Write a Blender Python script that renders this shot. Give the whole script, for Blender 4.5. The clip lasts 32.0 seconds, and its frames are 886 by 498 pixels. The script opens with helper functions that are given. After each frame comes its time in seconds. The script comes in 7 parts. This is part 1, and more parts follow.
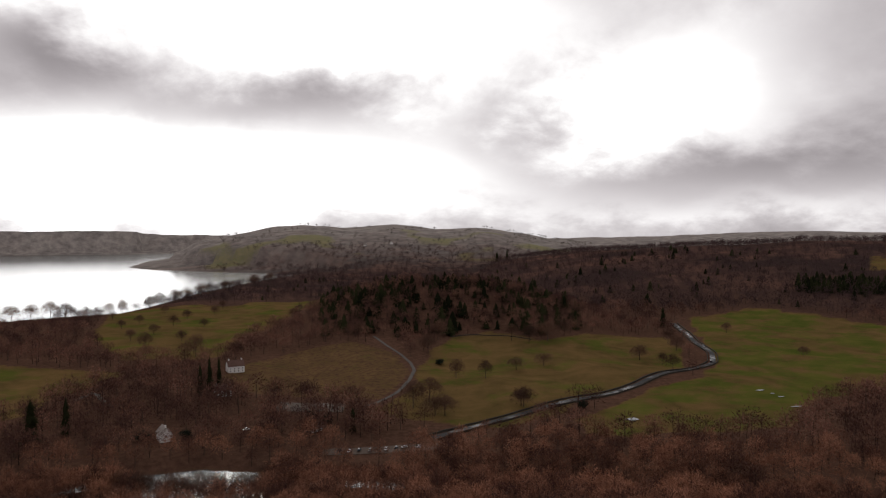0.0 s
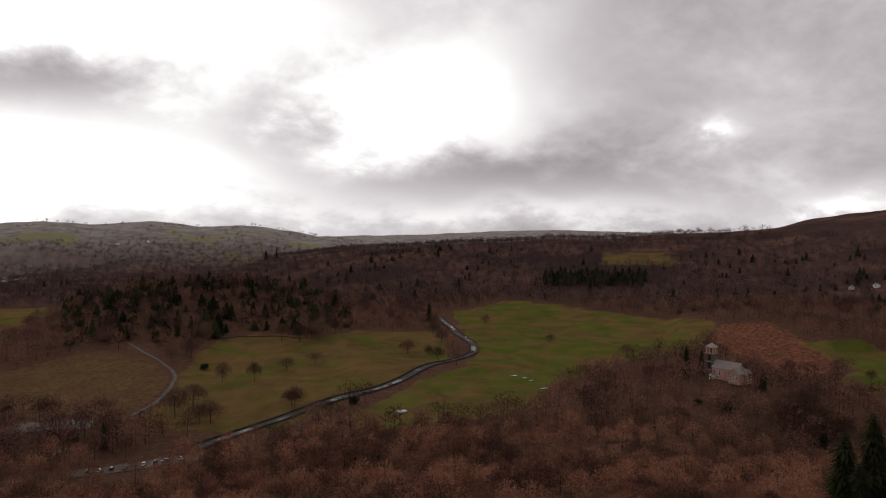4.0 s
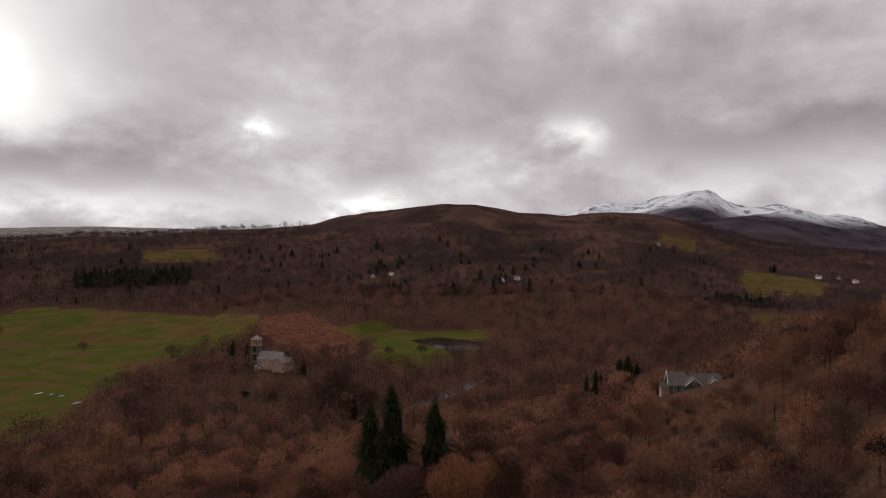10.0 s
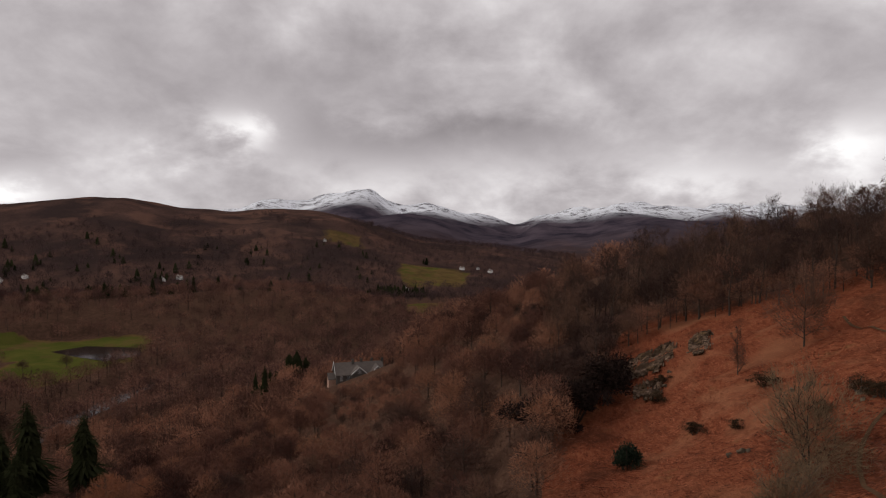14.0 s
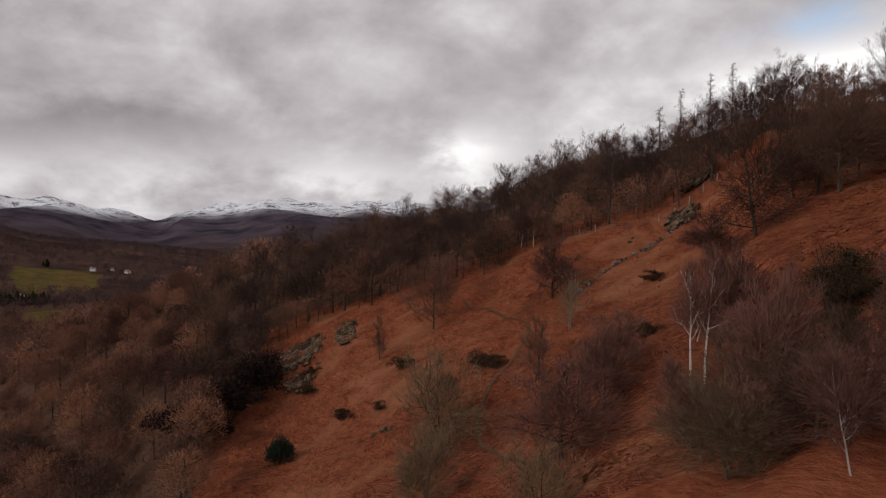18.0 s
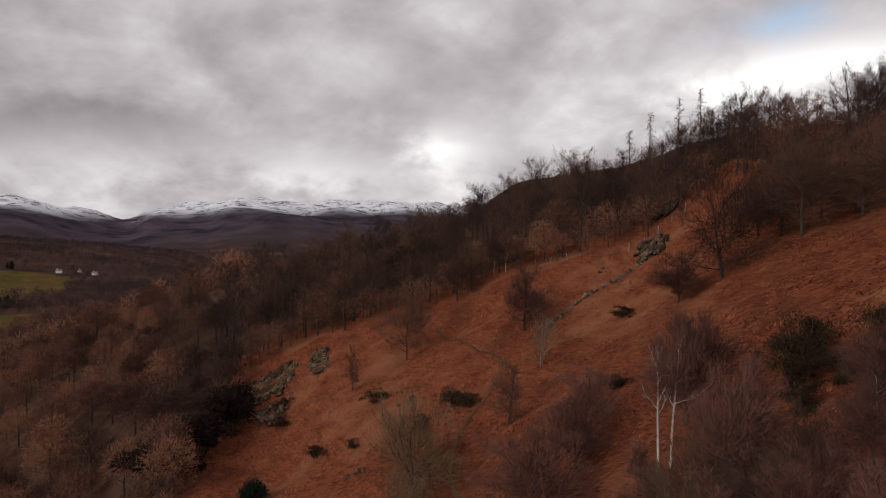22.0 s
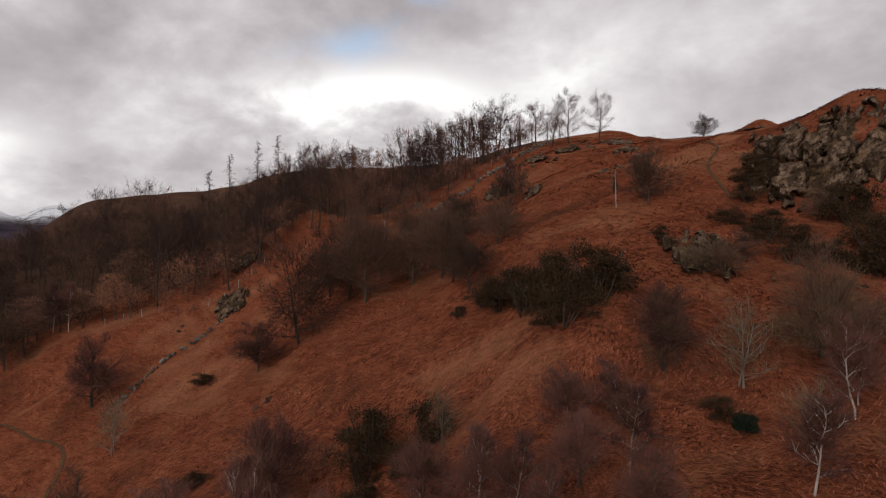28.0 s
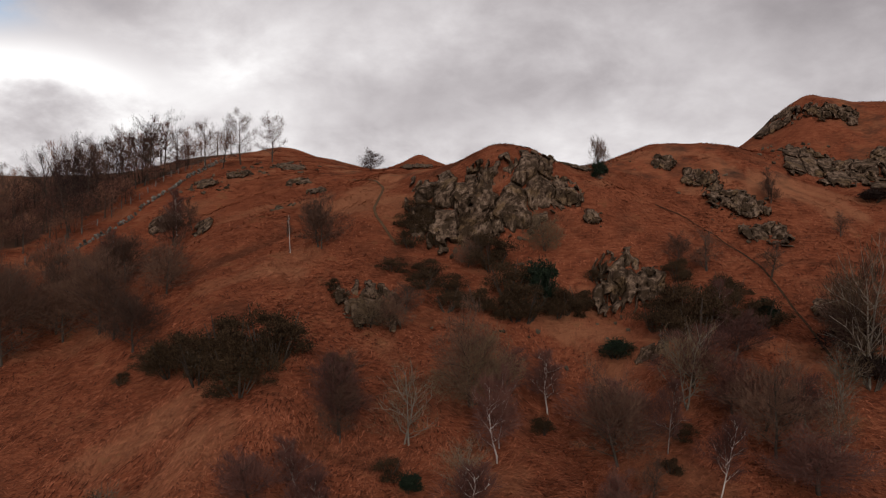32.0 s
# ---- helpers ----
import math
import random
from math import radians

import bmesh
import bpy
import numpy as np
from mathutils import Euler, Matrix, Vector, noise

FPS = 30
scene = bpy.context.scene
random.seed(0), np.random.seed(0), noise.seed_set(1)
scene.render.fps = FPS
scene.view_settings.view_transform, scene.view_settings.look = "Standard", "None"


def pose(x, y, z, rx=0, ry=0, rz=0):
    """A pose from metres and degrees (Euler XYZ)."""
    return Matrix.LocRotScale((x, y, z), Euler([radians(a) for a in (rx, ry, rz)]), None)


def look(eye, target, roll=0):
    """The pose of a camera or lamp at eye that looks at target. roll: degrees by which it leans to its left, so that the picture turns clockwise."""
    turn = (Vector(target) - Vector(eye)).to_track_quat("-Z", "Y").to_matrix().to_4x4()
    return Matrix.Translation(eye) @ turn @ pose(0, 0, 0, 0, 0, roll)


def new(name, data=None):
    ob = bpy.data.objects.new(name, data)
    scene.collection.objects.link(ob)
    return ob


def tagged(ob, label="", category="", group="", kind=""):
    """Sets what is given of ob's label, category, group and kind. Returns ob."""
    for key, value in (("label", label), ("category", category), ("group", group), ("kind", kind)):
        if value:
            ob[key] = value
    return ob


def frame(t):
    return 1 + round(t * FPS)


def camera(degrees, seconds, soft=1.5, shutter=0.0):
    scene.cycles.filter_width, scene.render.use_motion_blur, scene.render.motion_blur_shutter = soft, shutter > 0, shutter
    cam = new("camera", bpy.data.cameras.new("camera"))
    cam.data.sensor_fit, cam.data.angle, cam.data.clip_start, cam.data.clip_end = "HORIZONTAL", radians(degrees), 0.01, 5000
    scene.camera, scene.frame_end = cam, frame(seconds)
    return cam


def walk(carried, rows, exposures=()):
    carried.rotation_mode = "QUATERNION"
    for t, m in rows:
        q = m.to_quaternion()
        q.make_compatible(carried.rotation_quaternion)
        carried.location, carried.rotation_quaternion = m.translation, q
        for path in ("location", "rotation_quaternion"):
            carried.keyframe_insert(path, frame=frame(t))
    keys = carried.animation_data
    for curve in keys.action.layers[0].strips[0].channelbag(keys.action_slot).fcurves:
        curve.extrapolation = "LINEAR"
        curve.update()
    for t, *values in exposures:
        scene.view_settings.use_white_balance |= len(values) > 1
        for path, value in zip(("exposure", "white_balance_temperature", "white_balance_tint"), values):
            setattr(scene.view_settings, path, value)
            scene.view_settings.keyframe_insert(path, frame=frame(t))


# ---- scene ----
cam = camera(64.37, 32.0, 1.15)
PATH = [  # seconds, place, tilt, lean, turn
    (0.0, 0.00, 0.00, 130.00, 88.66, 0.14, -8.80),
    (0.5, 0.00, 0.00, 130.00, 88.64, 0.15, -10.06),
    (1.0, 0.00, 0.00, 130.00, 88.64, 0.21, -12.43),
    (1.5, 0.00, -0.00, 130.00, 88.60, 0.22, -14.97),
    (2.0, -0.00, -0.00, 130.00, 88.58, 0.21, -17.55),
    (2.5, -0.00, -0.00, 130.00, 88.56, 0.24, -20.01),
    (3.0, -0.00, -0.00, 130.00, 88.57, 0.28, -22.32),
    (3.5, -0.00, 0.00, 130.00, 88.59, 0.32, -24.76),
    (5.5, -0.00, 0.00, 130.00, 88.52, 0.32, -35.40),
    (6.0, -0.00, 0.00, 130.00, 88.53, 0.29, -38.26),
    (6.5, 0.00, 0.00, 130.00, 88.52, 0.26, -41.29),
    (7.0, 0.00, -0.00, 130.00, 88.50, 0.28, -44.28),
    (7.5, 0.00, -0.00, 130.00, 88.47, 0.25, -47.27),
    (8.0, -0.00, -0.00, 130.00, 88.45, 0.21, -50.31),
    (8.5, -0.00, -0.00, 130.00, 88.45, 0.19, -53.58),
    (9.0, -0.00, 0.00, 130.00, 88.44, 0.19, -56.90),
    (9.5, -0.00, 0.00, 130.00, 88.45, 0.19, -60.00),
    (10.0, 0.00, 0.00, 130.00, 88.45, 0.18, -63.18),
    (10.5, -0.00, 0.00, 130.00, 88.43, 0.14, -66.35),
    (11.0, 0.00, 0.00, 130.00, 88.43, 0.10, -69.65),
    (11.5, -0.00, -0.00, 130.00, 88.39, 0.11, -72.98),
    (12.0, -0.00, -0.00, 130.00, 88.36, 0.12, -76.28),
    (12.5, -0.00, -0.00, 130.00, 88.36, 0.17, -79.54),
    (13.0, 0.00, 0.00, 130.00, 88.32, 0.19, -82.92),
    (13.5, 0.00, 0.00, 130.00, 88.30, 0.23, -86.32),
    (14.0, 0.00, 0.00, 130.00, 88.26, 0.28, -89.74),
    (14.5, -0.00, -0.00, 130.00, 88.23, 0.31, -93.22),
    (16.5, 0.00, 0.00, 130.00, 88.13, 0.19, -107.55),
    (17.0, -0.00, 0.00, 130.00, 88.13, 0.20, -111.10),
    (17.5, -0.00, -0.00, 130.00, 88.10, 0.17, -114.68),
    (18.0, 0.00, 0.00, 130.00, 88.06, 0.16, -117.78),
    (18.5, -0.02, 0.06, 130.14, 88.02, 0.12, -118.01),
    (19.0, 0.01, 0.11, 130.72, 88.01, 0.10, -118.15),
    (19.5, 0.02, 0.18, 131.51, 87.99, 0.09, -118.31),
    (20.0, -0.04, 0.23, 132.33, 87.94, 0.07, -118.47),
    (20.5, -0.11, 0.23, 133.12, 87.91, 0.03, -118.62),
    (21.0, -0.19, 0.18, 133.90, 87.89, -0.00, -118.76),
    (21.5, -0.24, 0.12, 134.67, 87.88, 0.01, -118.93),
    (22.0, -0.28, 0.09, 135.42, 87.86, 0.06, -119.96),
    (22.5, -0.34, 0.17, 136.17, 87.86, 0.08, -122.82),
    (23.0, -0.48, 0.19, 136.91, 87.85, 0.17, -125.33),
    (23.5, -0.47, 0.23, 137.55, 87.90, 0.22, -127.41),
    (24.0, -0.41, 0.29, 138.19, 87.94, 0.27, -129.48),
    (24.5, -0.40, 0.33, 138.89, 87.98, 0.34, -131.73),
    (25.0, -0.46, 0.35, 139.56, 88.04, 0.38, -134.61),
    (25.5, -0.46, 0.29, 140.18, 88.12, 0.35, -137.66),
    (27.5, -0.52, -0.67, 142.90, 88.32, 0.18, -149.68),
    (28.0, -0.56, -0.70, 143.63, 88.30, 0.14, -152.82),
    (28.5, -0.59, -0.70, 144.34, 88.31, 0.09, -156.01),
    (29.0, -0.67, -0.67, 145.03, 88.35, 0.05, -159.30),
    (29.5, -0.73, -0.72, 145.69, 88.38, 0.05, -163.03),
    (30.0, -0.73, -0.73, 146.39, 88.38, 0.10, -166.86),
    (30.5, -0.73, -0.69, 147.16, 88.31, 0.14, -170.70),
    (31.0, -0.68, -0.68, 148.01, 88.29, 0.10, -174.84),
    (31.5, -0.61, -0.55, 148.86, 88.21, 0.08, -178.42),
    (32.0, -0.59, -0.45, 149.70, 88.11, 0.05, -178.89),
]
walk(cam, [(t, pose(x, y, z, rx, 0, rz) @ pose(0, 0, 0, 0, 0, lean)) for t, x, y, z, rx, lean, rz in PATH],
     exposures=[(0.0, 0.0), (32.0, 0.0)])

# ---- sky and light ----
world = bpy.data.worlds.new("sky")
scene.world = world
world.use_nodes = True
wt = world.node_tree
wt.nodes.clear()


def math_node(tree, op, a, b=None, c=None):
    n = tree.nodes.new("ShaderNodeMath")
    n.operation = op
    for i, v in enumerate((a, b, c)):
        if v is None:
            continue
        if isinstance(v, (int, float)):
            n.inputs[i].default_value = v
        else:
            tree.links.new(v, n.inputs[i])
    return n.outputs[0]


def build_sky():
    t = wt
    L = t.links.new
    co = t.nodes.new("ShaderNodeTexCoord").outputs["Generated"]
    sep = t.nodes.new("ShaderNodeSeparateXYZ")
    L(co, sep.inputs[0])
    x, y, z = sep.outputs
    azr = math_node(t, "ARCTAN2", x, y)
    az = math_node(t, "MULTIPLY", azr, 57.2958)
    az = math_node(t, "WRAP", az, 320.0, -40.0)          # bearing, -40 to 320 degrees
    el = math_node(t, "MULTIPLY", math_node(t, "ARCSINE", z), 57.2958)
    lift = math_node(t, "ADD", math_node(t, "MAXIMUM", z, 0.0), 0.50)
    comb = t.nodes.new("ShaderNodeCombineXYZ")
    L(math_node(t, "DIVIDE", x, lift), comb.inputs[0])
    L(math_node(t, "DIVIDE", y, lift), comb.inputs[1])

    def cloud(scale, detail, rough, offset, distortion=0.0):
        n = t.nodes.new("ShaderNodeTexNoise")
        m = t.nodes.new("ShaderNodeVectorMath")
        m.operation = "ADD"
        m.inputs[1].default_value = offset
        L(comb.outputs[0], m.inputs[0])
        L(m.outputs[0], n.inputs["Vector"])
        n.inputs["Scale"].default_value = scale
        n.inputs["Detail"].default_value = detail
        n.inputs["Roughness"].default_value = rough
        n.inputs["Distortion"].default_value = distortion
        return n.outputs["Fac"]

    big = cloud(2.0, 4.0, 0.5, (3.1, 1.7, 0.0), 0.15)
    fine = cloud(5.0, 8.0, 0.58, (7.3, 2.2, 4.0), 0.15)
    # the edges of the large cloud masses wander with the fine noise
    wob = math_node(t, "MULTIPLY", math_node(t, "SUBTRACT", fine, 0.5), 12.0)
    wob2 = math_node(t, "MULTIPLY", math_node(t, "SUBTRACT", big, 0.5), 12.0)
    azw = math_node(t, "ADD", az, math_node(t, "ADD", wob, wob2))
    elw = math_node(t, "ADD", el, math_node(t, "MULTIPLY", math_node(t, "ADD", wob, wob2), 0.42))

    def mass(a, e, sa, se):
        u = math_node(t, "DIVIDE", math_node(t, "SUBTRACT", azw, a), sa)
        v = math_node(t, "DIVIDE", math_node(t, "SUBTRACT", elw, e), se)
        q = math_node(t, "ADD", math_node(t, "MULTIPLY", u, u), math_node(t, "MULTIPLY", v, v))
        return math_node(t, "EXPONENT", math_node(t, "MULTIPLY", q, -1.0))

    swell = None
    for a, e, sa, se, amount in CLOUDS:
        m = math_node(t, "MULTIPLY", mass(a, e, sa, se), amount * 1.25)
        swell = m if swell is None else math_node(t, "ADD", swell, m)
    lump = math_node(t, "ADD", math_node(t, "MULTIPLY", math_node(t, "SUBTRACT", fine, 0.5), 1.8),
                     math_node(t, "MULTIPLY", math_node(t, "SUBTRACT", big, 0.5), 1.3))
    tone = math_node(t, "MULTIPLY", math_node(t, "POWER", 2.0, math_node(t, "ADD", lump, swell)), 0.55)
    tint = t.nodes.new("ShaderNodeMix")
    tint.data_type = "RGBA"
    L(math_node(t, "MULTIPLY", tone, 0.9), tint.inputs[0])
    tint.inputs[6].default_value = (0.95, 0.835, 0.885, 1)
    tint.inputs[7].default_value = (1.0, 0.985, 0.98, 1)
    cloudbg = t.nodes.new("ShaderNodeBackground")
    L(tint.outputs[2], cloudbg.inputs[0])
    L(tone, cloudbg.inputs[1])
    sky = t.nodes.new("ShaderNodeTexSky")
    sky.sky_type = "NISHITA"
    sky.sun_disc = False
    sky.sun_elevation = radians(SUN_HEIGHT)
    sky.sun_rotation = radians(SUN_BEARING)
    blue = t.nodes.new("ShaderNodeBackground")
    L(sky.outputs[0], blue.inputs[0])
    blue.inputs[1].default_value = 0.15
    hole = None
    for a, e, sa, se in BLUE_GAPS:
        h = mass(a, e, sa, se)
        hole = h if hole is None else math_node(t, "MAXIMUM", hole, h)
    hole = math_node(t, "MULTIPLY", hole, 0.55)
    mix = t.nodes.new("ShaderNodeMixShader")
    L(hole, mix.inputs[0])
    L(cloudbg.outputs[0], mix.inputs[1])
    L(blue.outputs[0], mix.inputs[2])
    out = t.nodes.new("ShaderNodeOutputWorld")
    L(mix.outputs[0], out.inputs[0])


SUN_BEARING, SUN_HEIGHT = -6.0, 27.0
# cloud masses: bearing, height, half width, half height (degrees), lighter or darker
CLOUDS = []
for row in ((2, 16, 15, 5, 1.2), (-2, 4, 17, 3.2, 1.1), (27, 10.5, 7, 3.6, 1.2), (-23, 17, 7, 3.5, 0.9), (-3, 28, 26, 9, 1.0), (-22, 4, 14, 4.5, 2.0),
            (-4, 10.5, 8, 1.9, -0.75), (6, 10, 32, 14, 0.35), (-21.5, 13, 4, 5, -0.9), (-14, 9, 4, 2, -0.3), (15, 9, 4, 3, -0.4), (30, 4.8, 14, 1.7, -0.5), (36, 1.5, 14, 1.2, 0.5)):
    CLOUDS.append(row)
for row in ((24, 18, 9, 2.5, -0.1), (45, 16, 12, 4, -0.35), (49.5, 8.2, 1.6, 1.0, 0.7), (59, 2.8, 3, 0.8, 0.7), (73, 7, 2.8, 1.6, 0.9), (33, 17, 7, 4, 0.4),
            (84, 13, 16, 4, -0.4), (87, 7.5, 10, 1.8, -0.45), (101, 3.5, 14, 2, 0.25), (121, 6.5, 3.5, 1.5, 0.6), (110, 3.5, 6, 1.5, 0.3)):
    CLOUDS.append(row)
for row in ((146, 10.5, 9, 2.6, 0.75), (155, 9, 12, 3, 0.5), (128, 13, 12, 3, -0.2), (165, 15, 12, 4, 0.35), (184, 12, 8, 3, -0.1), (206, 15, 8, 3, -0.25), (180, 6, 40, 3, 0.3)):
    CLOUDS.append(row)
BLUE_GAPS = [(145, 14.0, 3.0, 0.9), (149, 17.5, 2.2, 1.0)]
build_sky()

sun = new("sun", bpy.data.lights.new("sun", "SUN"))
sun.data.energy, sun.data.angle, sun.data.color = 0.8, radians(14), (1.0, 0.95, 0.88)
sun.matrix_world = look((0, 0, 0), (-math.sin(radians(SUN_BEARING)), -math.cos(radians(SUN_BEARING)), -math.tan(radians(SUN_HEIGHT))))

# ---- materials ----
def material(name, rough=0.9, spec=0.2):
    m = bpy.data.materials.new(name)
    m.use_nodes = True
    b = m.node_tree.nodes["Principled BSDF"]
    b.inputs["Roughness"].default_value = rough
    b.inputs["Specular IOR Level"].default_value = spec
    return m, m.node_tree, b


def noise_node(t, scale, detail=4.0, rough=0.55, vec=None, distortion=0.0):
    n = t.nodes.new("ShaderNodeTexNoise")
    n.inputs["Scale"].default_value = scale
    n.inputs["Detail"].default_value = detail
    n.inputs["Roughness"].default_value = rough
    n.inputs["Distortion"].default_value = distortion
    if vec is not None:
        t.links.new(vec, n.inputs["Vector"])
    return n.outputs["Fac"]


def ramp(t, fac, stops):
    n = t.nodes.new("ShaderNodeValToRGB")
    e = n.color_ramp.elements
    while len(e) < len(stops):
        e.new(0.5)
    for i, (p, c) in enumerate(stops):
        e[i].position, e[i].color = p, (*c, 1)
    t.links.new(fac, n.inputs[0])
    return n.outputs[0]


def mix(t, fac, a, b, blend="MIX"):
    n = t.nodes.new("ShaderNodeMix")
    n.data_type, n.blend_type = "RGBA", blend
    for i, v in ((0, fac), (6, a), (7, b)):
        if isinstance(v, (int, float)):
            n.inputs[i].default_value = v
        elif isinstance(v, tuple):
            n.inputs[i].default_value = (*v, 1)
        else:
            t.links.new(v, n.inputs[i])
    return n.outputs[2]


def place(t):
    return t.nodes.new("ShaderNodeNewGeometry").outputs["Position"]


def bump(t, b, height, strength, dist):
    n = t.nodes.new("ShaderNodeBump")
    n.inputs["Strength"].default_value, n.inputs["Distance"].default_value = strength, dist
    t.links.new(height, n.inputs["Height"])
    t.links.new(n.outputs[0], b.inputs["Normal"])


def stretched(t, sx, sy, sz, turn=0.0):
    m = t.nodes.new("ShaderNodeMapping")
    m.inputs["Scale"].default_value = (sx, sy, sz)
    m.inputs["Rotation"].default_value = (0, 0, radians(turn))
    t.links.new(place(t), m.inputs[0])
    return m.outputs[0]


def plain(name, c1, c2, scale=3.0, rough=0.9, spec=0.04, random_by="", bump_by=0.0):
    """Two tones mixed by noise at two scales, and by chance from object to object or from piece to piece."""
    m, t, b = material(name, rough, spec)
    p = place(t)
    f = math_node(t, "ADD", math_node(t, "MULTIPLY", noise_node(t, scale, 5, 0.6, p), 0.65),
                  math_node(t, "MULTIPLY", noise_node(t, scale * 0.13, 3, 0.5, p), 0.35))
    if random_by == "object":
        f = math_node(t, "ADD", f, math_node(t, "MULTIPLY_ADD", t.nodes.new("ShaderNodeObjectInfo").outputs["Random"], 0.5, -0.25))
    if random_by == "island":
        f = math_node(t, "ADD", f, math_node(t, "MULTIPLY_ADD", t.nodes.new("ShaderNodeNewGeometry").outputs["Random Per Island"], 0.5, -0.25))
    t.links.new(ramp(t, f, [(0.25, c1), (0.75, c2)]), b.inputs["Base Color"])
    if bump_by:
        bump(t, b, noise_node(t, scale * 2, 4, 0.6, p), 0.6, bump_by)
    return m


def tinted(name, c1, c2, rough=1.0, gap_scale=1.3):
    """For joined woods: each tree carries its own tint, each twig a little more."""
    m, t, b = material(name, rough, 0.0)
    a = t.nodes.new("ShaderNodeAttribute")
    a.attribute_name = "tint"
    isl = t.nodes.new("ShaderNodeNewGeometry").outputs["Random Per Island"]
    f = math_node(t, "ADD", a.outputs["Fac"], math_node(t, "MULTIPLY_ADD", isl, 0.3, -0.15))
    # noise varies the colour; its dark spots paint the shaded gaps between twigs
    twig_gaps = noise_node(t, gap_scale, 4, 0.65, stretched(t, 1, 1, 0.6))
    f = math_node(t, "ADD", f, math_node(t, "MULTIPLY_ADD", twig_gaps, 0.9, -0.45))
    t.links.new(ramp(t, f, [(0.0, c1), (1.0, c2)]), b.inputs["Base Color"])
    return m


def ground_material():
    m, t, b = material("hill_ground", 1.0, 0.0)
    p = place(t)
    a = t.nodes.new("ShaderNodeAttribute")
    a.attribute_name = "cover"
    s = t.nodes.new("ShaderNodeSeparateColor")
    t.links.new(a.outputs["Color"], s.inputs[0])
    n1, n2, n3 = noise_node(t, 0.02, 5, 0.68, p), noise_node(t, 0.25, 5, 0.65, p), noise_node(t, 2.2, 5, 0.7, p)
    fibre = noise_node(t, 1.0, 4, 0.7, stretched(t, 0.7, 2.6, 1.4, 35), 0.8)
    litter = ramp(t, n2, [(0.25, (0.050, 0.028, 0.020)), (0.75, (0.115, 0.063, 0.042))])
    heath = ramp(t, math_node(t, "ADD", math_node(t, "MULTIPLY", n1, 0.5), math_node(t, "MULTIPLY", n2, 0.5)), [(0.36, (0.034, 0.023, 0.025)), (0.64, (0.105, 0.062, 0.056))])
    sward = math_node(t, "ADD", math_node(t, "MULTIPLY", noise_node(t, 0.035, 6, 0.62, p, 0.5), 0.8), math_node(t, "MULTIPLY", n3, 0.2))
    grass = mix(t, ramp(t, sward, [(0.35, (0, 0, 0)), (0.65, (1, 1, 1))]), (0.054, 0.068, 0.013), (0.098, 0.092, 0.022))
    olive = ramp(t, sward, [(0.3, (0.066, 0.050, 0.018)), (0.7, (0.150, 0.092, 0.038))])
    lush = math_node(t, "ADD", s.outputs[0], math_node(t, "MULTIPLY_ADD", n1, 2.0, -1.0))
    grass = mix(t, ramp(t, lush, [(0.68, (0, 0, 0)), (0.95, (1, 1, 1))]), olive, grass)
    rust = ramp(t, math_node(t, "ADD", math_node(t, "MULTIPLY", fibre, 0.6), math_node(t, "MULTIPLY", n2, 0.4)),
                [(0.28, (0.066, 0.020, 0.011)), (0.5, (0.215, 0.064, 0.032)), (0.75, (0.36, 0.134, 0.068))])
    rust = mix(t, ramp(t, n2, [(0.60, (0, 0, 0)), (0.75, (0.7, 0.7, 0.7))]), rust, (0.13, 0.085, 0.036))
    n4 = noise_node(t, 0.07, 4, 0.6, p, 0.6)
    rust = mix(t, ramp(t, n4, [(0.54, (0, 0, 0)), (0.66, (0.75, 0.75, 0.75))]), rust, (0.31, 0.130, 0.068))
    rust = mix(t, ramp(t, n4, [(0.32, (0.7, 0.7, 0.7)), (0.44, (0, 0, 0))]), rust, (0.085, 0.034, 0.020))
    snow = mix(t, ramp(t, noise_node(t, 0.014, 10, 0.8, p), [(0.40, (0, 0, 0)), (0.50, (1, 1, 1))]), (0.10, 0.09, 0.10), (0.78, 0.80, 0.84))
    edge = math_node(t, "MULTIPLY_ADD", n2, 0.7, -0.35)

    def soft(v):
        return ramp(t, math_node(t, "ADD", v, edge), [(0.38, (0, 0, 0)), (0.62, (1, 1, 1))])
    base = mix(t, s.outputs[2], litter, heath)
    # distance haze put into the colour: a pale grey for far ground
    paled = ramp(t, n1, [(0.35, (0.165, 0.148, 0.140)), (0.65, (0.345, 0.312, 0.280))])
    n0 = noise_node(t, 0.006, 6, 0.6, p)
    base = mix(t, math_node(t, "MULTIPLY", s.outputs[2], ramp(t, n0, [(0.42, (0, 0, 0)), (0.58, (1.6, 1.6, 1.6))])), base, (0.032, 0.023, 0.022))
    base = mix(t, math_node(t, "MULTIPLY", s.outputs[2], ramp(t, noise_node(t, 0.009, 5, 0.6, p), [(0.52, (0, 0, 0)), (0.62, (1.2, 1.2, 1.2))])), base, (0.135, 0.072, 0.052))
    # from 2300 m out, past bearing 50, the ground turns slate violet
    far_tint = t.nodes.new("ShaderNodeAttribute")
    far_tint.attribute_name = "tint"
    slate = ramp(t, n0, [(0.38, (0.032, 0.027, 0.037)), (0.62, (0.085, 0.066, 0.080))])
    base = mix(t, far_tint.outputs["Fac"], base, slate)
    base = mix(t, a.outputs["Alpha"], base, paled)
    # the same haze painted over far meadow grass
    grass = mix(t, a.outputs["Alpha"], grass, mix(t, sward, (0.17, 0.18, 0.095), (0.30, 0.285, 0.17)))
    c = mix(t, soft(s.outputs[0]), base, grass)
    c = mix(t, soft(s.outputs[1]), c, rust)
    c = mix(t, ramp(t, s.outputs[2], [(0.5, (0, 0, 0)), (1.0, (1, 1, 1))]), c, snow)
    t.links.new(c, b.inputs["Base Color"])
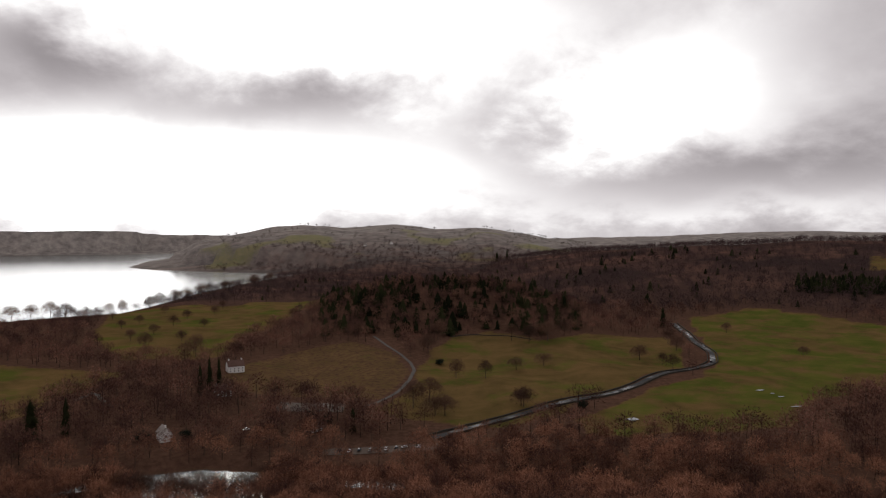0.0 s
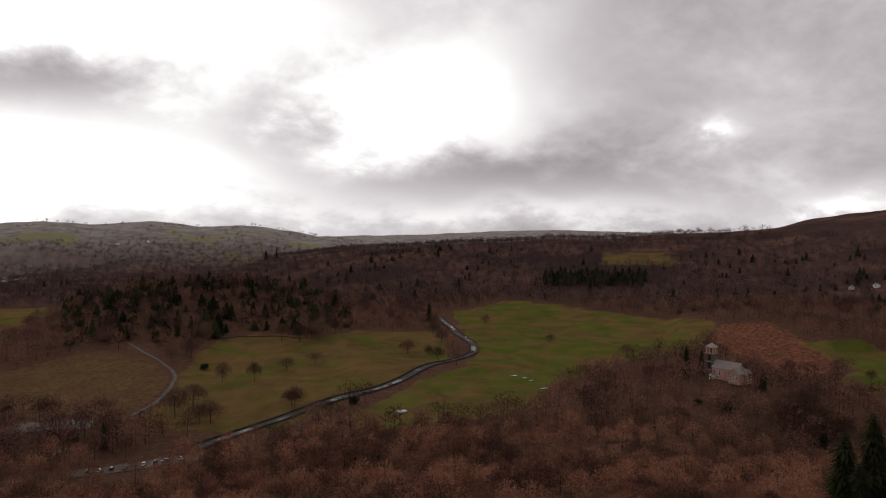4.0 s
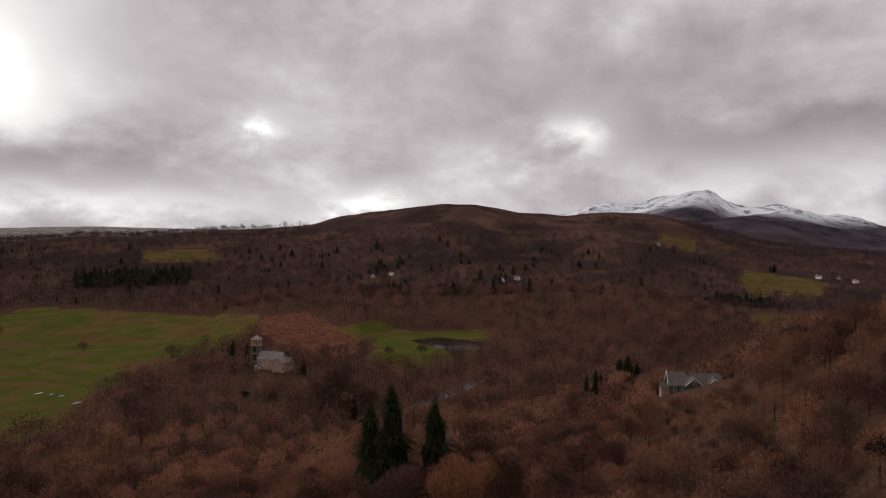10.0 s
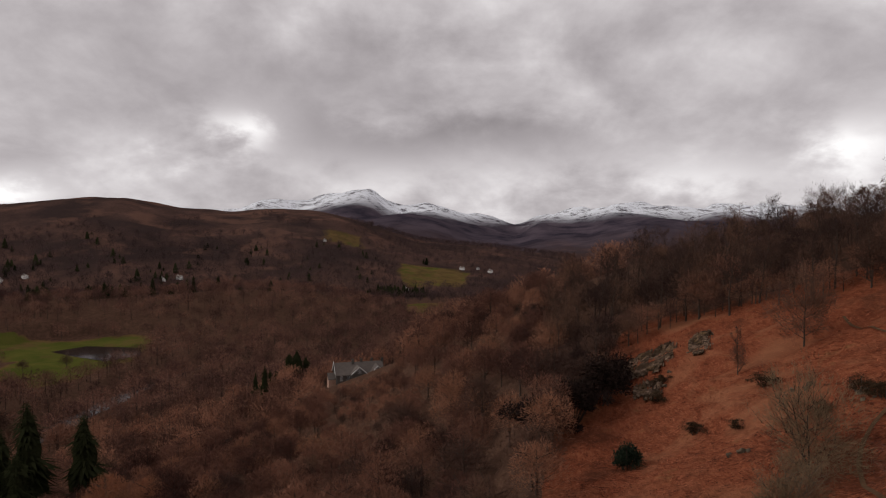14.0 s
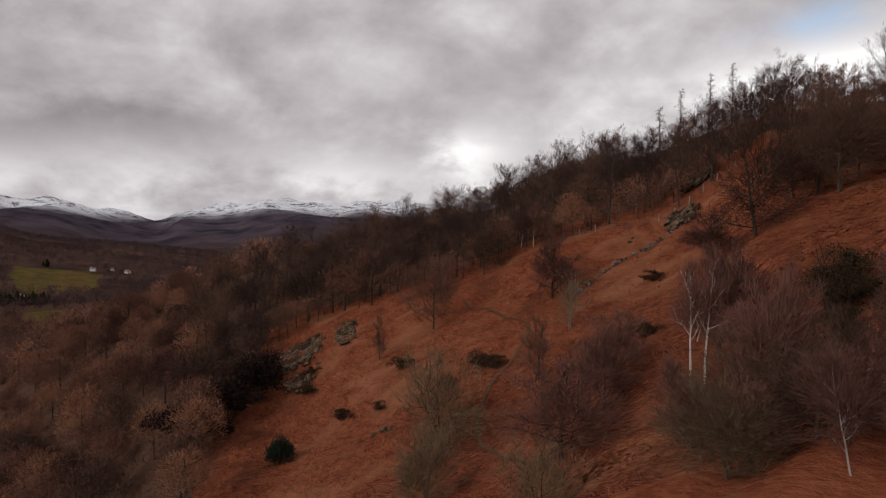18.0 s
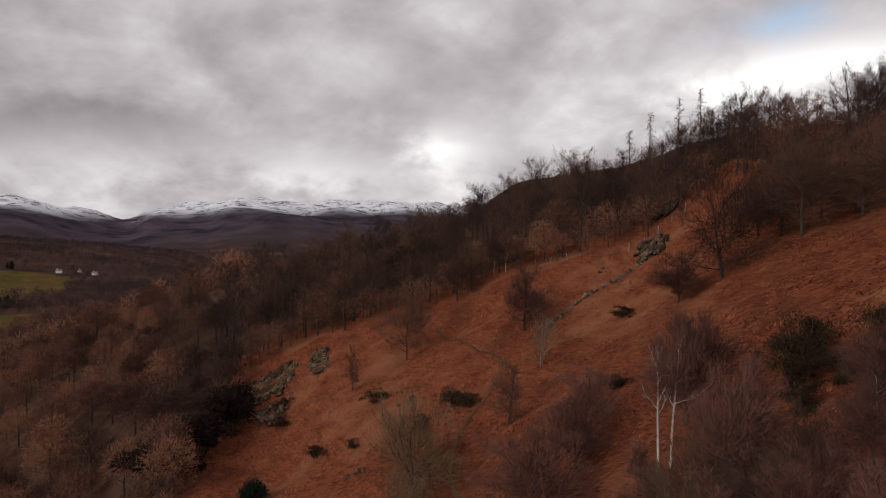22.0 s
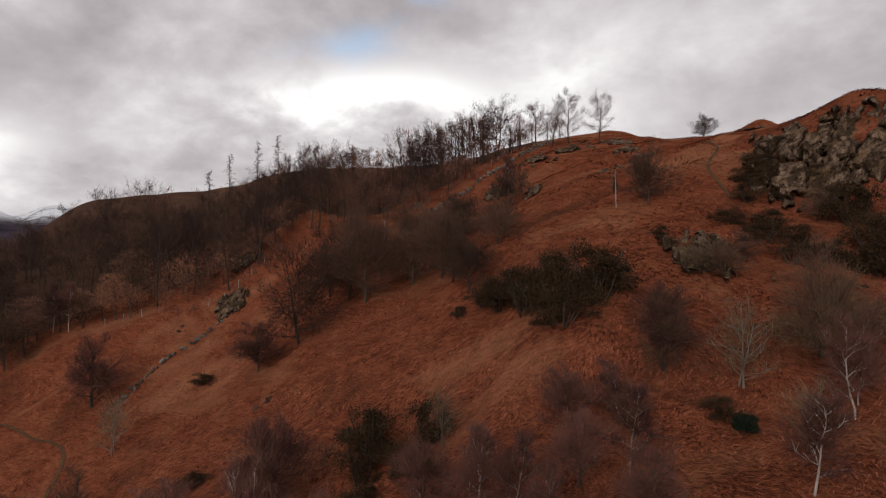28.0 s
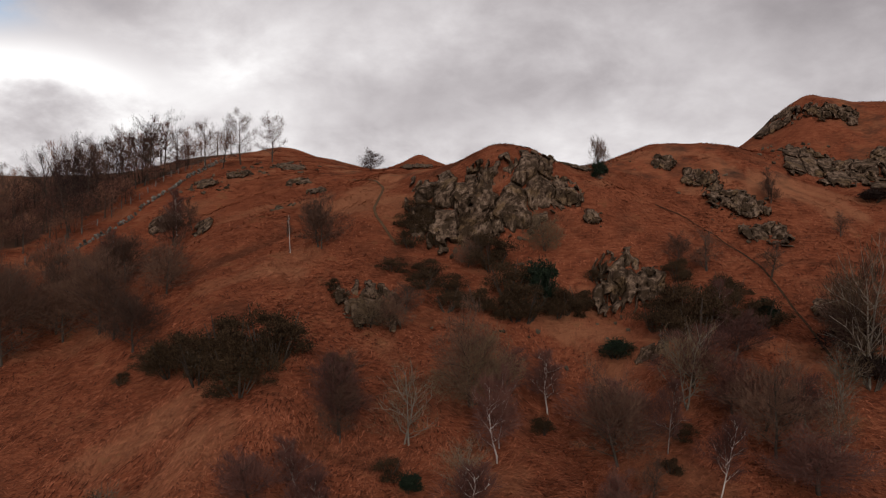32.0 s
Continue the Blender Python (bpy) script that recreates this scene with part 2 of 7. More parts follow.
    bump(t, b, math_node(t, "ADD", math_node(t, "MULTIPLY", fibre, 0.5), n3), 0.8, 0.35)
    return m


GROUND = ground_material()
BARK = plain("bark", (0.035, 0.026, 0.021), (0.095, 0.072, 0.056), 2.0, random_by="object")
PALE_BARK = plain("pale_bark", (0.075, 0.060, 0.048), (0.21, 0.175, 0.14), 2.0, random_by="object")
BIRCH_BARK = plain("birch_bark", (0.20, 0.160, 0.142), (0.54, 0.47, 0.425), 2.2, random_by="object")
TWIG = plain("twig", (0.050, 0.028, 0.021), (0.145, 0.080, 0.054), 0.8, random_by="object")
BIRCH_TWIG = plain("birch_twig", (0.075, 0.035, 0.029), (0.185, 0.086, 0.066), 0.8, random_by="object")
OCHRE_TWIG = plain("ochre_twig", (0.085, 0.056, 0.034), (0.20, 0.135, 0.080), 0.8, random_by="object")
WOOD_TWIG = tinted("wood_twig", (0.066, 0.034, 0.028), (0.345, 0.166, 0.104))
WOOD_TRUNK = plain("wood_trunk", (0.034, 0.023, 0.018), (0.085, 0.060, 0.046), 1.5, random_by="island")

def near_twig(name, stops):
    m, t, b = material(name, 1.0, 0.0)
    f = math_node(t, "ADD", t.nodes.new("ShaderNodeObjectInfo").outputs["Random"], math_node(t, "MULTIPLY_ADD", noise_node(t, 0.7, 4, 0.6, place(t)), 0.7, -0.35))
    f = math_node(t, "ADD", f, math_node(t, "MULTIPLY_ADD", noise_node(t, 0.02, 2, 0.5, place(t)), 0.8, -0.4))
    t.links.new(ramp(t, f, stops), b.inputs["Base Color"])
    return m


RUSSET_TWIG = plain("russet_twig", (0.150, 0.062, 0.034), (0.380, 0.165, 0.088), 0.9, random_by="island")
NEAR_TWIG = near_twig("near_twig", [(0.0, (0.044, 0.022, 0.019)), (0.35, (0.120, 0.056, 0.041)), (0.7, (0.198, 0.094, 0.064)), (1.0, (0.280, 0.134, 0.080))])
# darker copy of the near twig, mostly for ridge trees and hanging wood
DARKER_TWIG = near_twig("darker_twig", [(0.0, (0.034, 0.021, 0.019)), (0.5, (0.075, 0.043, 0.034)), (1.0, (0.150, 0.082, 0.054))])
MID_TWIG = tinted("mid_twig", (0.062, 0.033, 0.028), (0.228, 0.116, 0.084), 1.0, 0.3)
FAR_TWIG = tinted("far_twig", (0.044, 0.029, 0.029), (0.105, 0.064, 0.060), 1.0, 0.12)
# paler twig tones with haze painted in, for trees past 2500 m
HAZE_TWIG = tinted("haze_twig", (0.085, 0.070, 0.064), (0.165, 0.135, 0.118), 1.0, 0.12)
NEEDLE = tinted("needle", (0.010, 0.012, 0.006), (0.034, 0.036, 0.016))
WATER, _t, _b = material("lake_water", 0.17, 0.4)
_b.inputs["Base Color"].default_value = (0.012, 0.018, 0.022, 1)
bump(_t, _b, noise_node(_t, 0.35, 4, 0.6, stretched(_t, 1, 1, 1)), 0.12, 0.3)

GORSE = plain("gorse_leaf", (0.016, 0.011, 0.007), (0.085, 0.050, 0.027), 1.2, random_by="island")
HOLLY = plain("holly_leaf", (0.008, 0.013, 0.009), (0.024, 0.034, 0.018), 2.0, 0.8, 0.1, random_by="island")
THICKET = plain("thicket_twig", (0.014, 0.009, 0.008), (0.040, 0.025, 0.020), 1.5, random_by="island")
LARCH_TWIG = plain("larch_twig", (0.060, 0.040, 0.030), (0.120, 0.078, 0.052), 1.0, random_by="object")
ROCK = plain("crag_rock", (0.030, 0.021, 0.014), (0.150, 0.112, 0.078), 1.3, 0.95, 0.05, random_by="object", bump_by=0.15)
WALLSTONE = plain("wall_stone", (0.06, 0.055, 0.048), (0.22, 0.20, 0.17), 2.5, 0.95, 0.05, random_by="object", bump_by=0.05)
FIELDSTONE = plain("field_stone", (0.022, 0.019, 0.016), (0.075, 0.066, 0.055), 1.2, 0.95, 0.05)
BRACKEN = plain("bracken_frond", (0.066, 0.018, 0.010), (0.37, 0.122, 0.062), 0.5, random_by="island")
_t = BRACKEN.node_tree
_b = _t.nodes["Principled BSDF"]
_c = _b.inputs["Base Color"].links[0].from_socket
_n4 = noise_node(_t, 0.07, 4, 0.6, place(_t), 0.6)
_c = mix(_t, ramp(_t, _n4, [(0.54, (0, 0, 0)), (0.66, (0.6, 0.6, 0.6))]), _c, (0.34, 0.140, 0.074))
_c = mix(_t, ramp(_t, _n4, [(0.32, (0.6, 0.6, 0.6)), (0.44, (0, 0, 0))]), _c, (0.090, 0.036, 0.021))
_t.links.new(_c, _b.inputs["Base Color"])
POST = plain("post_wood", (0.10, 0.09, 0.08), (0.30, 0.27, 0.24), 6.0, random_by="object")
WIRE = plain("fence_wire", (0.10, 0.10, 0.10), (0.20, 0.20, 0.20), 6.0, 0.5, 0.5)
ASPHALT = plain("wet_asphalt", (0.020, 0.020, 0.022), (0.048, 0.046, 0.046), 0.6, 0.45, 0.12, bump_by=0.01)
_n = ASPHALT.node_tree
_n.links.new(ramp(_n, noise_node(_n, 0.05, 4, 0.6, place(_n)), [(0.46, (0.9, 0.9, 0.9)), (0.62, (0.25, 0.25, 0.25))]), _n.nodes["Principled BSDF"].inputs["Roughness"])
TRACK = plain("track_gravel", (0.050, 0.044, 0.040), (0.115, 0.100, 0.088), 0.5)
PATHTURF = plain("path_turf", (0.060, 0.034, 0.018), (0.130, 0.074, 0.040), 1.2)
DITCH = plain("ditch_peat", (0.024, 0.014, 0.009), (0.062, 0.036, 0.020), 1.5)
MUD = plain("yard_mud", (0.045, 0.030, 0.022), (0.10, 0.068, 0.050), 0.5, 0.8, 0.15)
POOL, _t2, _b2 = material("pool_water", 0.08, 0.5)
_b2.inputs["Base Color"].default_value = (0.010, 0.012, 0.012, 1)
bump(_t2, _b2, noise_node(_t2, 0.9, 3, 0.6, place(_t2)), 0.05, 0.1)
RENDERED = plain("roughcast", (0.33, 0.20, 0.145), (0.50, 0.325, 0.245), 0.7, bump_by=0.02)
SLATE = plain("roof_slate", (0.16, 0.136, 0.122), (0.29, 0.252, 0.230), 0.9, 0.7, 0.2, bump_by=0.03)
VILLA_SLATE = plain("villa_slate", (0.090, 0.074, 0.065), (0.165, 0.140, 0.124), 0.9, 0.85, 0.04, bump_by=0.03)
STONEWALL = plain("house_stone", (0.055, 0.050, 0.046), (0.14, 0.125, 0.11), 1.4, bump_by=0.03)
WHITE = plain("white_paint", (0.60, 0.59, 0.57), (0.80, 0.79, 0.77), 1.2, 0.6, 0.4)
GLASS = plain("window_glass", (0.015, 0.017, 0.020), (0.035, 0.037, 0.042), 0.5, 0.08, 0.6)
BROWNROOF = plain("brown_roof", (0.075, 0.045, 0.036), (0.15, 0.09, 0.075), 1.2, bump_by=0.03)
TIMBER = plain("dark_timber", (0.030, 0.024, 0.020), (0.075, 0.058, 0.046), 2.0)
TYRE = plain("tyre_rubber", (0.012, 0.012, 0.012), (0.025, 0.025, 0.025), 4.0)
CARWHITE = plain("white_car_paint", (0.62, 0.63, 0.64), (0.74, 0.75, 0.76), 1.0, 0.25, 0.6)
CARDARK = plain("dark_car_paint", (0.015, 0.017, 0.022), (0.030, 0.032, 0.040), 1.0, 0.25, 0.6)
CARGREY = plain("grey_car_paint", (0.16, 0.165, 0.17), (0.24, 0.245, 0.25), 1.0, 0.25, 0.6)


def crag_material():
    m, t, b = material("crag_face", 0.95, 0.05)
    streak = noise_node(t, 1.0, 5, 0.65, stretched(t, 1.6, 1.6, 0.45))
    blot = noise_node(t, 0.40, 4, 0.6, place(t))
    grit = noise_node(t, 5.0, 4, 0.7, place(t))
    c = ramp(t, math_node(t, "ADD", math_node(t, "MULTIPLY", streak, 0.75), math_node(t, "MULTIPLY", grit, 0.25)),
             [(0.38, (0.022, 0.013, 0.009)), (0.48, (0.110, 0.070, 0.047)), (0.58, (0.215, 0.145, 0.102)), (0.70, (0.370, 0.265, 0.195))])
    c = mix(t, ramp(t, blot, [(0.52, (0, 0, 0)), (0.64, (0.6, 0.6, 0.6))]), c, (0.150, 0.090, 0.040))
    c = mix(t, ramp(t, noise_node(t, 0.7, 5, 0.7, stretched(t, 1, 1, 0.6)), [(0.46, (0, 0, 0)), (0.56, (0.9, 0.9, 0.9))]), c, (0.034, 0.021, 0.012))
    t.links.new(c, b.inputs["Base Color"])
    bump(t, b, math_node(t, "ADD", streak, math_node(t, "MULTIPLY", grit, 0.4)), 0.8, 0.25)
    return m


CRAG = crag_material()

# ---- the lie of the land ----
EYE = 130.0
# heights of the hillside: bearing, then metres above the lake at these distances
REACH = (15, 30, 50, 70, 100, 130, 165, 230, 330, 500, 620)
SLOPES = {}
SLOPES[-60] = (104, 98, 91, 84, 74, 64, 52, 32, 10, 6, 6)
SLOPES[0] = (104, 98, 91, 84, 74, 64, 52, 31, 8, 6, 6)
SLOPES[35] = (104, 98, 92, 85, 76, 67, 56, 38, 15, 8, 8)
SLOPES[60] = (104, 98, 92, 86, 78, 70, 62, 45, 22, 10, 9)
SLOPES[80] = (106, 100, 93, 87, 80, 76, 72, 66, 53, 22, 12)
SLOPES[90] = (108, 102, 95, 90, 86, 86, 88, 92, 76, 35, 16)
SLOPES[97] = (109, 104, 99, 96, 98, 99, 101, 104, 88, 45, 25)
SLOPES[105] = (111, 108, 104, 100, 100.5, 106, 112, 118, 104, 60, 40)
SLOPES[120] = (114, 112, 108, 107, 113.5, 120, 126, 132, 130, 90, 60)
SLOPES[127] = (116, 114.5, 112.5, 113.5, 118, 127.5, 134.5, 141, 155, 130, 90)
SLOPES[135] = (118, 117, 117.5, 120.5, 123.5, 134, 142, 153, 159, 140, 110)
SLOPES[140] = (118.3, 118, 119.5, 123, 129, 140.8, 148, 160, 161, 146, 125)
SLOPES[144] = (118.6, 119, 121.3, 125.8, 132.5, 145, 153, 162.5, 166, 150, 128)
SLOPES[150] = (119, 120, 124, 129, 136, 146, 154.5, 163, 167, 150, 130)
SLOPES[165] = (120, 123.5, 128.5, 138, 149, 156, 163, 172, 168, 150, 140)
SLOPES[180] = (120, 124, 128.5, 137, 151.5, 160.5, 161, 163, 160, 150, 140)
SLOPES[190] = (120, 124, 128.5, 133, 152, 159.5, 160, 162, 160, 150, 140)
SLOPES[200] = (120, 124, 128, 136, 149, 160, 162, 162, 160, 150, 140)
SLOPES[212] = (120, 124, 128, 134, 146, 156, 170, 172, 168, 150, 140)
SLOPES[235] = (120, 124, 128, 134, 144, 154, 164, 170, 160, 140, 120)
SLOPES[300] = (104, 98, 91, 84, 74, 64, 52, 32, 10, 6, 6)


def cubic(xs, ys, q):
    """A smooth curve through the values ys (along the first axis) at xs, without overshoot."""
    xs, ys, q = np.asarray(xs, float), np.asarray(ys, float), np.clip(np.asarray(q, float), xs[0], xs[-1])
    h = np.diff(xs)
    shape = (-1,) + (1,) * (ys.ndim - 1)
    d = np.diff(ys, axis=0) / h.reshape(shape)
    m = np.zeros_like(ys)
    m[0], m[-1] = d[0], d[-1]
    same = d[:-1] * d[1:] > 0
    m[1:-1] = np.where(same, 2 * d[:-1] * d[1:] / np.where(same, d[:-1] + d[1:], 1), 0)
    i = np.clip(np.searchsorted(xs, q, "right") - 1, 0, len(xs) - 2)
    u = (q - xs[i]) / h[i]
    if ys.ndim > 1:
        u = u.reshape(u.shape + (1,) * (ys.ndim - 1))
        hh = h[i].reshape(u.shape)
    else:
        hh = h[i]
    a, b = ys[i], ys[i + 1]
    return (a * (1 + 2 * u) * (1 - u) ** 2 + b * u * u * (3 - 2 * u) + m[i] * hh * u * (1 - u) ** 2 - m[i + 1] * hh * u * u * (1 - u))


def smooth(a, b, v):
    u = np.clip((v - a) / (b - a), 0, 1)
    return u * u * (3 - 2 * u)


def polar(bearing, r):
    return r * np.sin(np.radians(bearing)), r * np.cos(np.radians(bearing))


def wave(x, y, size, seed=0):
    """Cheap smooth roughness between -1 and 1."""
    r = np.random.RandomState(seed)
    out = 0 * x
    for k in range(7):
        a, ph, s = r.uniform(0, 6.283), r.uniform(0, 6.283), r.uniform(0.6, 1.7)
        out = out + np.sin((x * math.cos(a) + y * math.sin(a)) * 6.283 * s / size + ph)
    return out / 4.0


BEARINGS = sorted(SLOPES)
TABLE = np.array([SLOPES[b] for b in BEARINGS], float)


def near_water(x, y):
    """Distance from the middle of the river, and of its pool, widened to fit the camera's view."""
    return np.minimum.reduce([near_line(line, x, y) for line in [RIVER] + POOLS])


def ridge(az, r, at, reach, behind, crest):
    """A ridge at a distance, its crest seen at these thousandths above the eye's level by bearing."""
    a = np.array([c[0] for c in crest], float)
    e = np.array([c[1] for c in crest], float)
    z = EYE + cubic(a, e, az) * 0.001 * at
    fade = smooth(a[0] - 4, a[0], az) * (1 - smooth(a[-1], a[-1] + 4, az))
    g = np.where(r < at, np.exp(-((r - at) / reach) ** 2), np.exp(-((r - at) / behind) ** 2))
    return np.maximum(z, 0) * g * fade


FAR_SHORE = [(-40, 0), (-23, 0), (-17, 1), (-12, -3), (-8, -5), (0, -4), (17, -8), (21, -6), (29, -2), (36, 3), (43, 1), (50, -4)]
LEFT_HILL = [(-11.5, -24), (-10.4, -13), (-7, -1), (-4.5, 7), (-2, 10), (1, 7), (5, 11), (8.6, 5), (11.8, 7), (15, -1), (18, -10), (24, -22), (34, -30)]
PLATEAU = [(14, -40), (20, -26), (26, -20), (32, -14), (38, -10), (45, -8), (52, -12)]
DARK_RIDGE = [(42, -6), (50, 3), (52.5, 6), (54.5, 16), (58, 26), (62.5, 36), (65, 36), (68.8, 24), (72.7, 21), (76, 25), (80, 19), (83.5, 4), (88, -16), (93, -28), (99, -40)]
SNOW = [(66, 10), (72.8, 22), (75.4, 35), (78, 35), (80.4, 44), (83.7, 49), (86, 33), (88, 31), (91, 23), (94, 12), (95.7, 4), (97.6, 17), (101, 26),
        (105, 33), (108, 27), (115, 29), (120, 25), (121.8, 18), (123.5, 26), (130, 24), (150, 24)]
FORE_PEAK = [(78, 0), (83.6, 14), (86.4, 21), (88.2, 16), (91, 0), (94.5, -19), (99, -20), (103, 8), (108, 14), (113, 4), (120, -5)]
BROWN_WOOD = [(47, -110), (52, -99), (60, -98), (68, -96), (73, -90), (79, -97), (84, -113), (88, -125)]

LAKE = [(-40, 1100), (-22.4, 1170), (-16.4, 1195), (-13.5, 1320), (-10, 1600), (-5, 2000), (-2.0, 2120), (-5, 2280), (-9, 2400), (-14, 2640), (-15.2, 2800),
        (-14, 3300), (-11.2, 3700), (-12, 4500), (-40, 4600)]
LAKE_XY = [polar(a, r) for a, r in LAKE]


def inside(poly, x, y):
    res = np.zeros(np.shape(x), bool)
    n = len(poly)
    for i in range(n):
        (x1, y1), (x2, y2) = poly[i], poly[(i + 1) % n]
        c = ((y1 > y) != (y2 > y)) & (x < (x2 - x1) * (y - y1) / (y2 - y1 + 1e-12) + x1)
        res ^= c
    return res


def away(poly, x, y):
    """Distance from a closed line."""
    d = np.full(np.shape(x), 1e9)
    n = len(poly)
    for i in range(n):
        (x1, y1), (x2, y2) = poly[i], poly[(i + 1) % n]
        u = np.clip(((x - x1) * (x2 - x1) + (y - y1) * (y2 - y1)) / ((x2 - x1) ** 2 + (y2 - y1) ** 2 + 1e-9), 0, 1)
        d = np.minimum(d, np.hypot(x - x1 - u * (x2 - x1), y - y1 - u * (y2 - y1)))
    return d


def near_line(line, x, y):
    d = np.full(np.shape(x), 1e9)
    for (x1, y1), (x2, y2) in zip(line[:-1], line[1:]):
        u = np.clip(((x - x1) * (x2 - x1) + (y - y1) * (y2 - y1)) / ((x2 - x1) ** 2 + (y2 - y1) ** 2 + 1e-9), 0, 1)
        d = np.minimum(d, np.hypot(x - x1 - u * (x2 - x1), y - y1 - u * (y2 - y1)))
    return d


RIVER = [polar(a, r) for a, r in ((-40, 420), (-22, 400), (-10.5, 396), (-2, 372), (8, 352), (22, 345), (36, 352), (46, 372), (54, 420), (60, 500), (66, 600), (72, 690))]


POOLS = [[polar(a, r) for a, r in row] for row in (((-16, 402), (-10, 384), (-5, 376)), ((-14.5, 388), (-10, 368), (-6, 362)), ((-14, 372), (-10, 352), (-7, 348)))]
POND = [polar(a, r) for a, r in ((60.5, 776), (62.8, 797), (64.6, 782), (66.5, 764), (66.4, 719), (63.9, 703), (62.9, 722), (62, 738))]
POND_Z = 8.0
# knolls on the hillside: bearing, distance, half width, half depth, height
KNOLLS = [(184.2, 109, 12, 13, 6.5), (197.5, 130, 13, 14, 4.5), (205.5, 163, 10, 16, 9.0), (211, 168, 14, 16, 3.4), (177, 150, 5, 6, 3.2), (166.5, 232, 10, 14, 2.5),
          # the last, a dip, is shaped to open the camera's view of the villa
          (170, 66, 10, 9, 1.5), (152, 90, 12, 10, 1.5), (120, 118, 10, 9, -1.5), (180.5, 92, 6, 12, -2.0), (85.2, 268, 11, 42, -5.5)]


def height(x, y):
    x, y = np.asarray(x, float), np.asarray(y, float)
    r = np.hypot(x, y)
    az = np.degrees(np.arctan2(x, y))
    az = np.where(az < -60, az + 360, az)
    rows = cubic(BEARINGS, TABLE, az.ravel())
    # along each bearing, the slope by distance
    q = np.clip(r.ravel(), REACH[0], REACH[-1])
    i = np.clip(np.searchsorted(REACH, q, "right") - 1, 0, len(REACH) - 2)
    R = np.array(REACH, float)
    k = np.arange(len(q))
    d = np.diff(rows, axis=1) / np.diff(R)
    m = np.zeros_like(rows)
    m[:, 0], m[:, -1] = d[:, 0], d[:, -1] * 0.3
    m[:, 1:-1] = np.where(d[:, :-1] * d[:, 1:] > 0, 0.5 * (d[:, :-1] + d[:, 1:]), 0.2 * (d[:, :-1] + d[:, 1:]))
    h = R[i + 1] - R[i]
    u = (q - R[i]) / h
    near = (rows[k, i] * (1 + 2 * u) * (1 - u) ** 2 + rows[k, i + 1] * u * u * (3 - 2 * u)
            + m[k, i] * h * u * (1 - u) ** 2 - m[k, i + 1] * h * u * u * (1 - u)).reshape(r.shape)
    near = near * (1 - smooth(700, 1500, r)) + 12 * smooth(700, 1500, r)
    z = near
    z = z + 3.0 * wave(x, y, 170, 3) * smooth(420, 560, r) * (1 - smooth(900, 1600, r))
    z = z + 22 * np.exp(-(((x - 385) / 55) ** 2 + ((y - 329) / 55) ** 2))                      # church knoll
    hx, hy = polar(9.0, 1010)
    z = z + 44 * np.exp(-((x - hx) / 170) ** 4 - ((y - hy) / 185) ** 2)                       # wooded knoll
    for az0, r0, wide, deep, up in KNOLLS:
        kx, ky = polar(az0, r0)
        c, s = math.cos(radians(az0)), math.sin(radians(az0))
        across, along = (x - kx) * c - (y - ky) * s, (x - kx) * s + (y - ky) * c
        z = z + up * np.exp(-(across / wide) ** 2 - (along / deep) ** 2)
    far = np.maximum.reduce([
        ridge(az, r, 4600, 700, 500, FAR_SHORE), ridge(az, r, 3100, 750, 900, LEFT_HILL), ridge(az, r, 1950, 700, 900, PLATEAU),
        ridge(az, r, 2100, 620, 800, DARK_RIDGE), ridge(az, r, 4650, 1500, 500, SNOW), ridge(az, r, 3600, 900, 900, FORE_PEAK),
        ridge(az, r, 950, 170, 300, BROWN_WOOD)])
    rough = wave(x, y, 420, 5) * 9 + wave(x, y, 130, 6) * 4
    far = far + rough * smooth(25, 120, far) * smooth(800, 1500, r) * (0.4 + 0.5 * smooth(50, 60, az) + 1.3 * smooth(3000, 4300, r) * smooth(66, 80, az))
    z = np.maximum(z, far)
    z = z + 0.55 * wave(x, y, 23, 8) * smooth(30, 60, r) * (1 - smooth(300, 500, r)) + 0.22 * wave(x, y, 7, 9) * (1 - smooth(150, 260, r))
    # the lake and the river lie in their beds
    bank = away(LAKE_XY, x, y)
    wet = inside(LAKE_XY, x, y)
    z = np.where(wet, np.minimum(z, 1.0 - np.minimum(bank * 0.2, 4)), np.where(bank < 140, np.minimum(z, 1.2 + bank * 0.16 + 0 * z), z))
    dr = near_water(x, y)
    z = np.where(dr < 40, np.minimum(z, np.where(dr < 7, -0.6, -0.6 + (dr - 7) * 0.4 + 0.006 * (dr - 7) ** 2)), z)
    bank = away(POND, x, y)
    z = np.where(inside(POND, x, y), np.minimum(z, POND_Z - 0.2 - np.minimum(bank * 0.1, 1)), np.where(bank < 60, np.minimum(z, POND_Z - 0.15 + bank * 0.09), z))
    z = np.where((bank < 14) & ~inside(POND, x, y), np.maximum(z, POND_Z + 0.1), z)
    return z


def ground_z(x, y):
    return float(height(np.array([x]), np.array([y]))[0])


def patch(points):
    return [polar(a, r) for a, r in points]


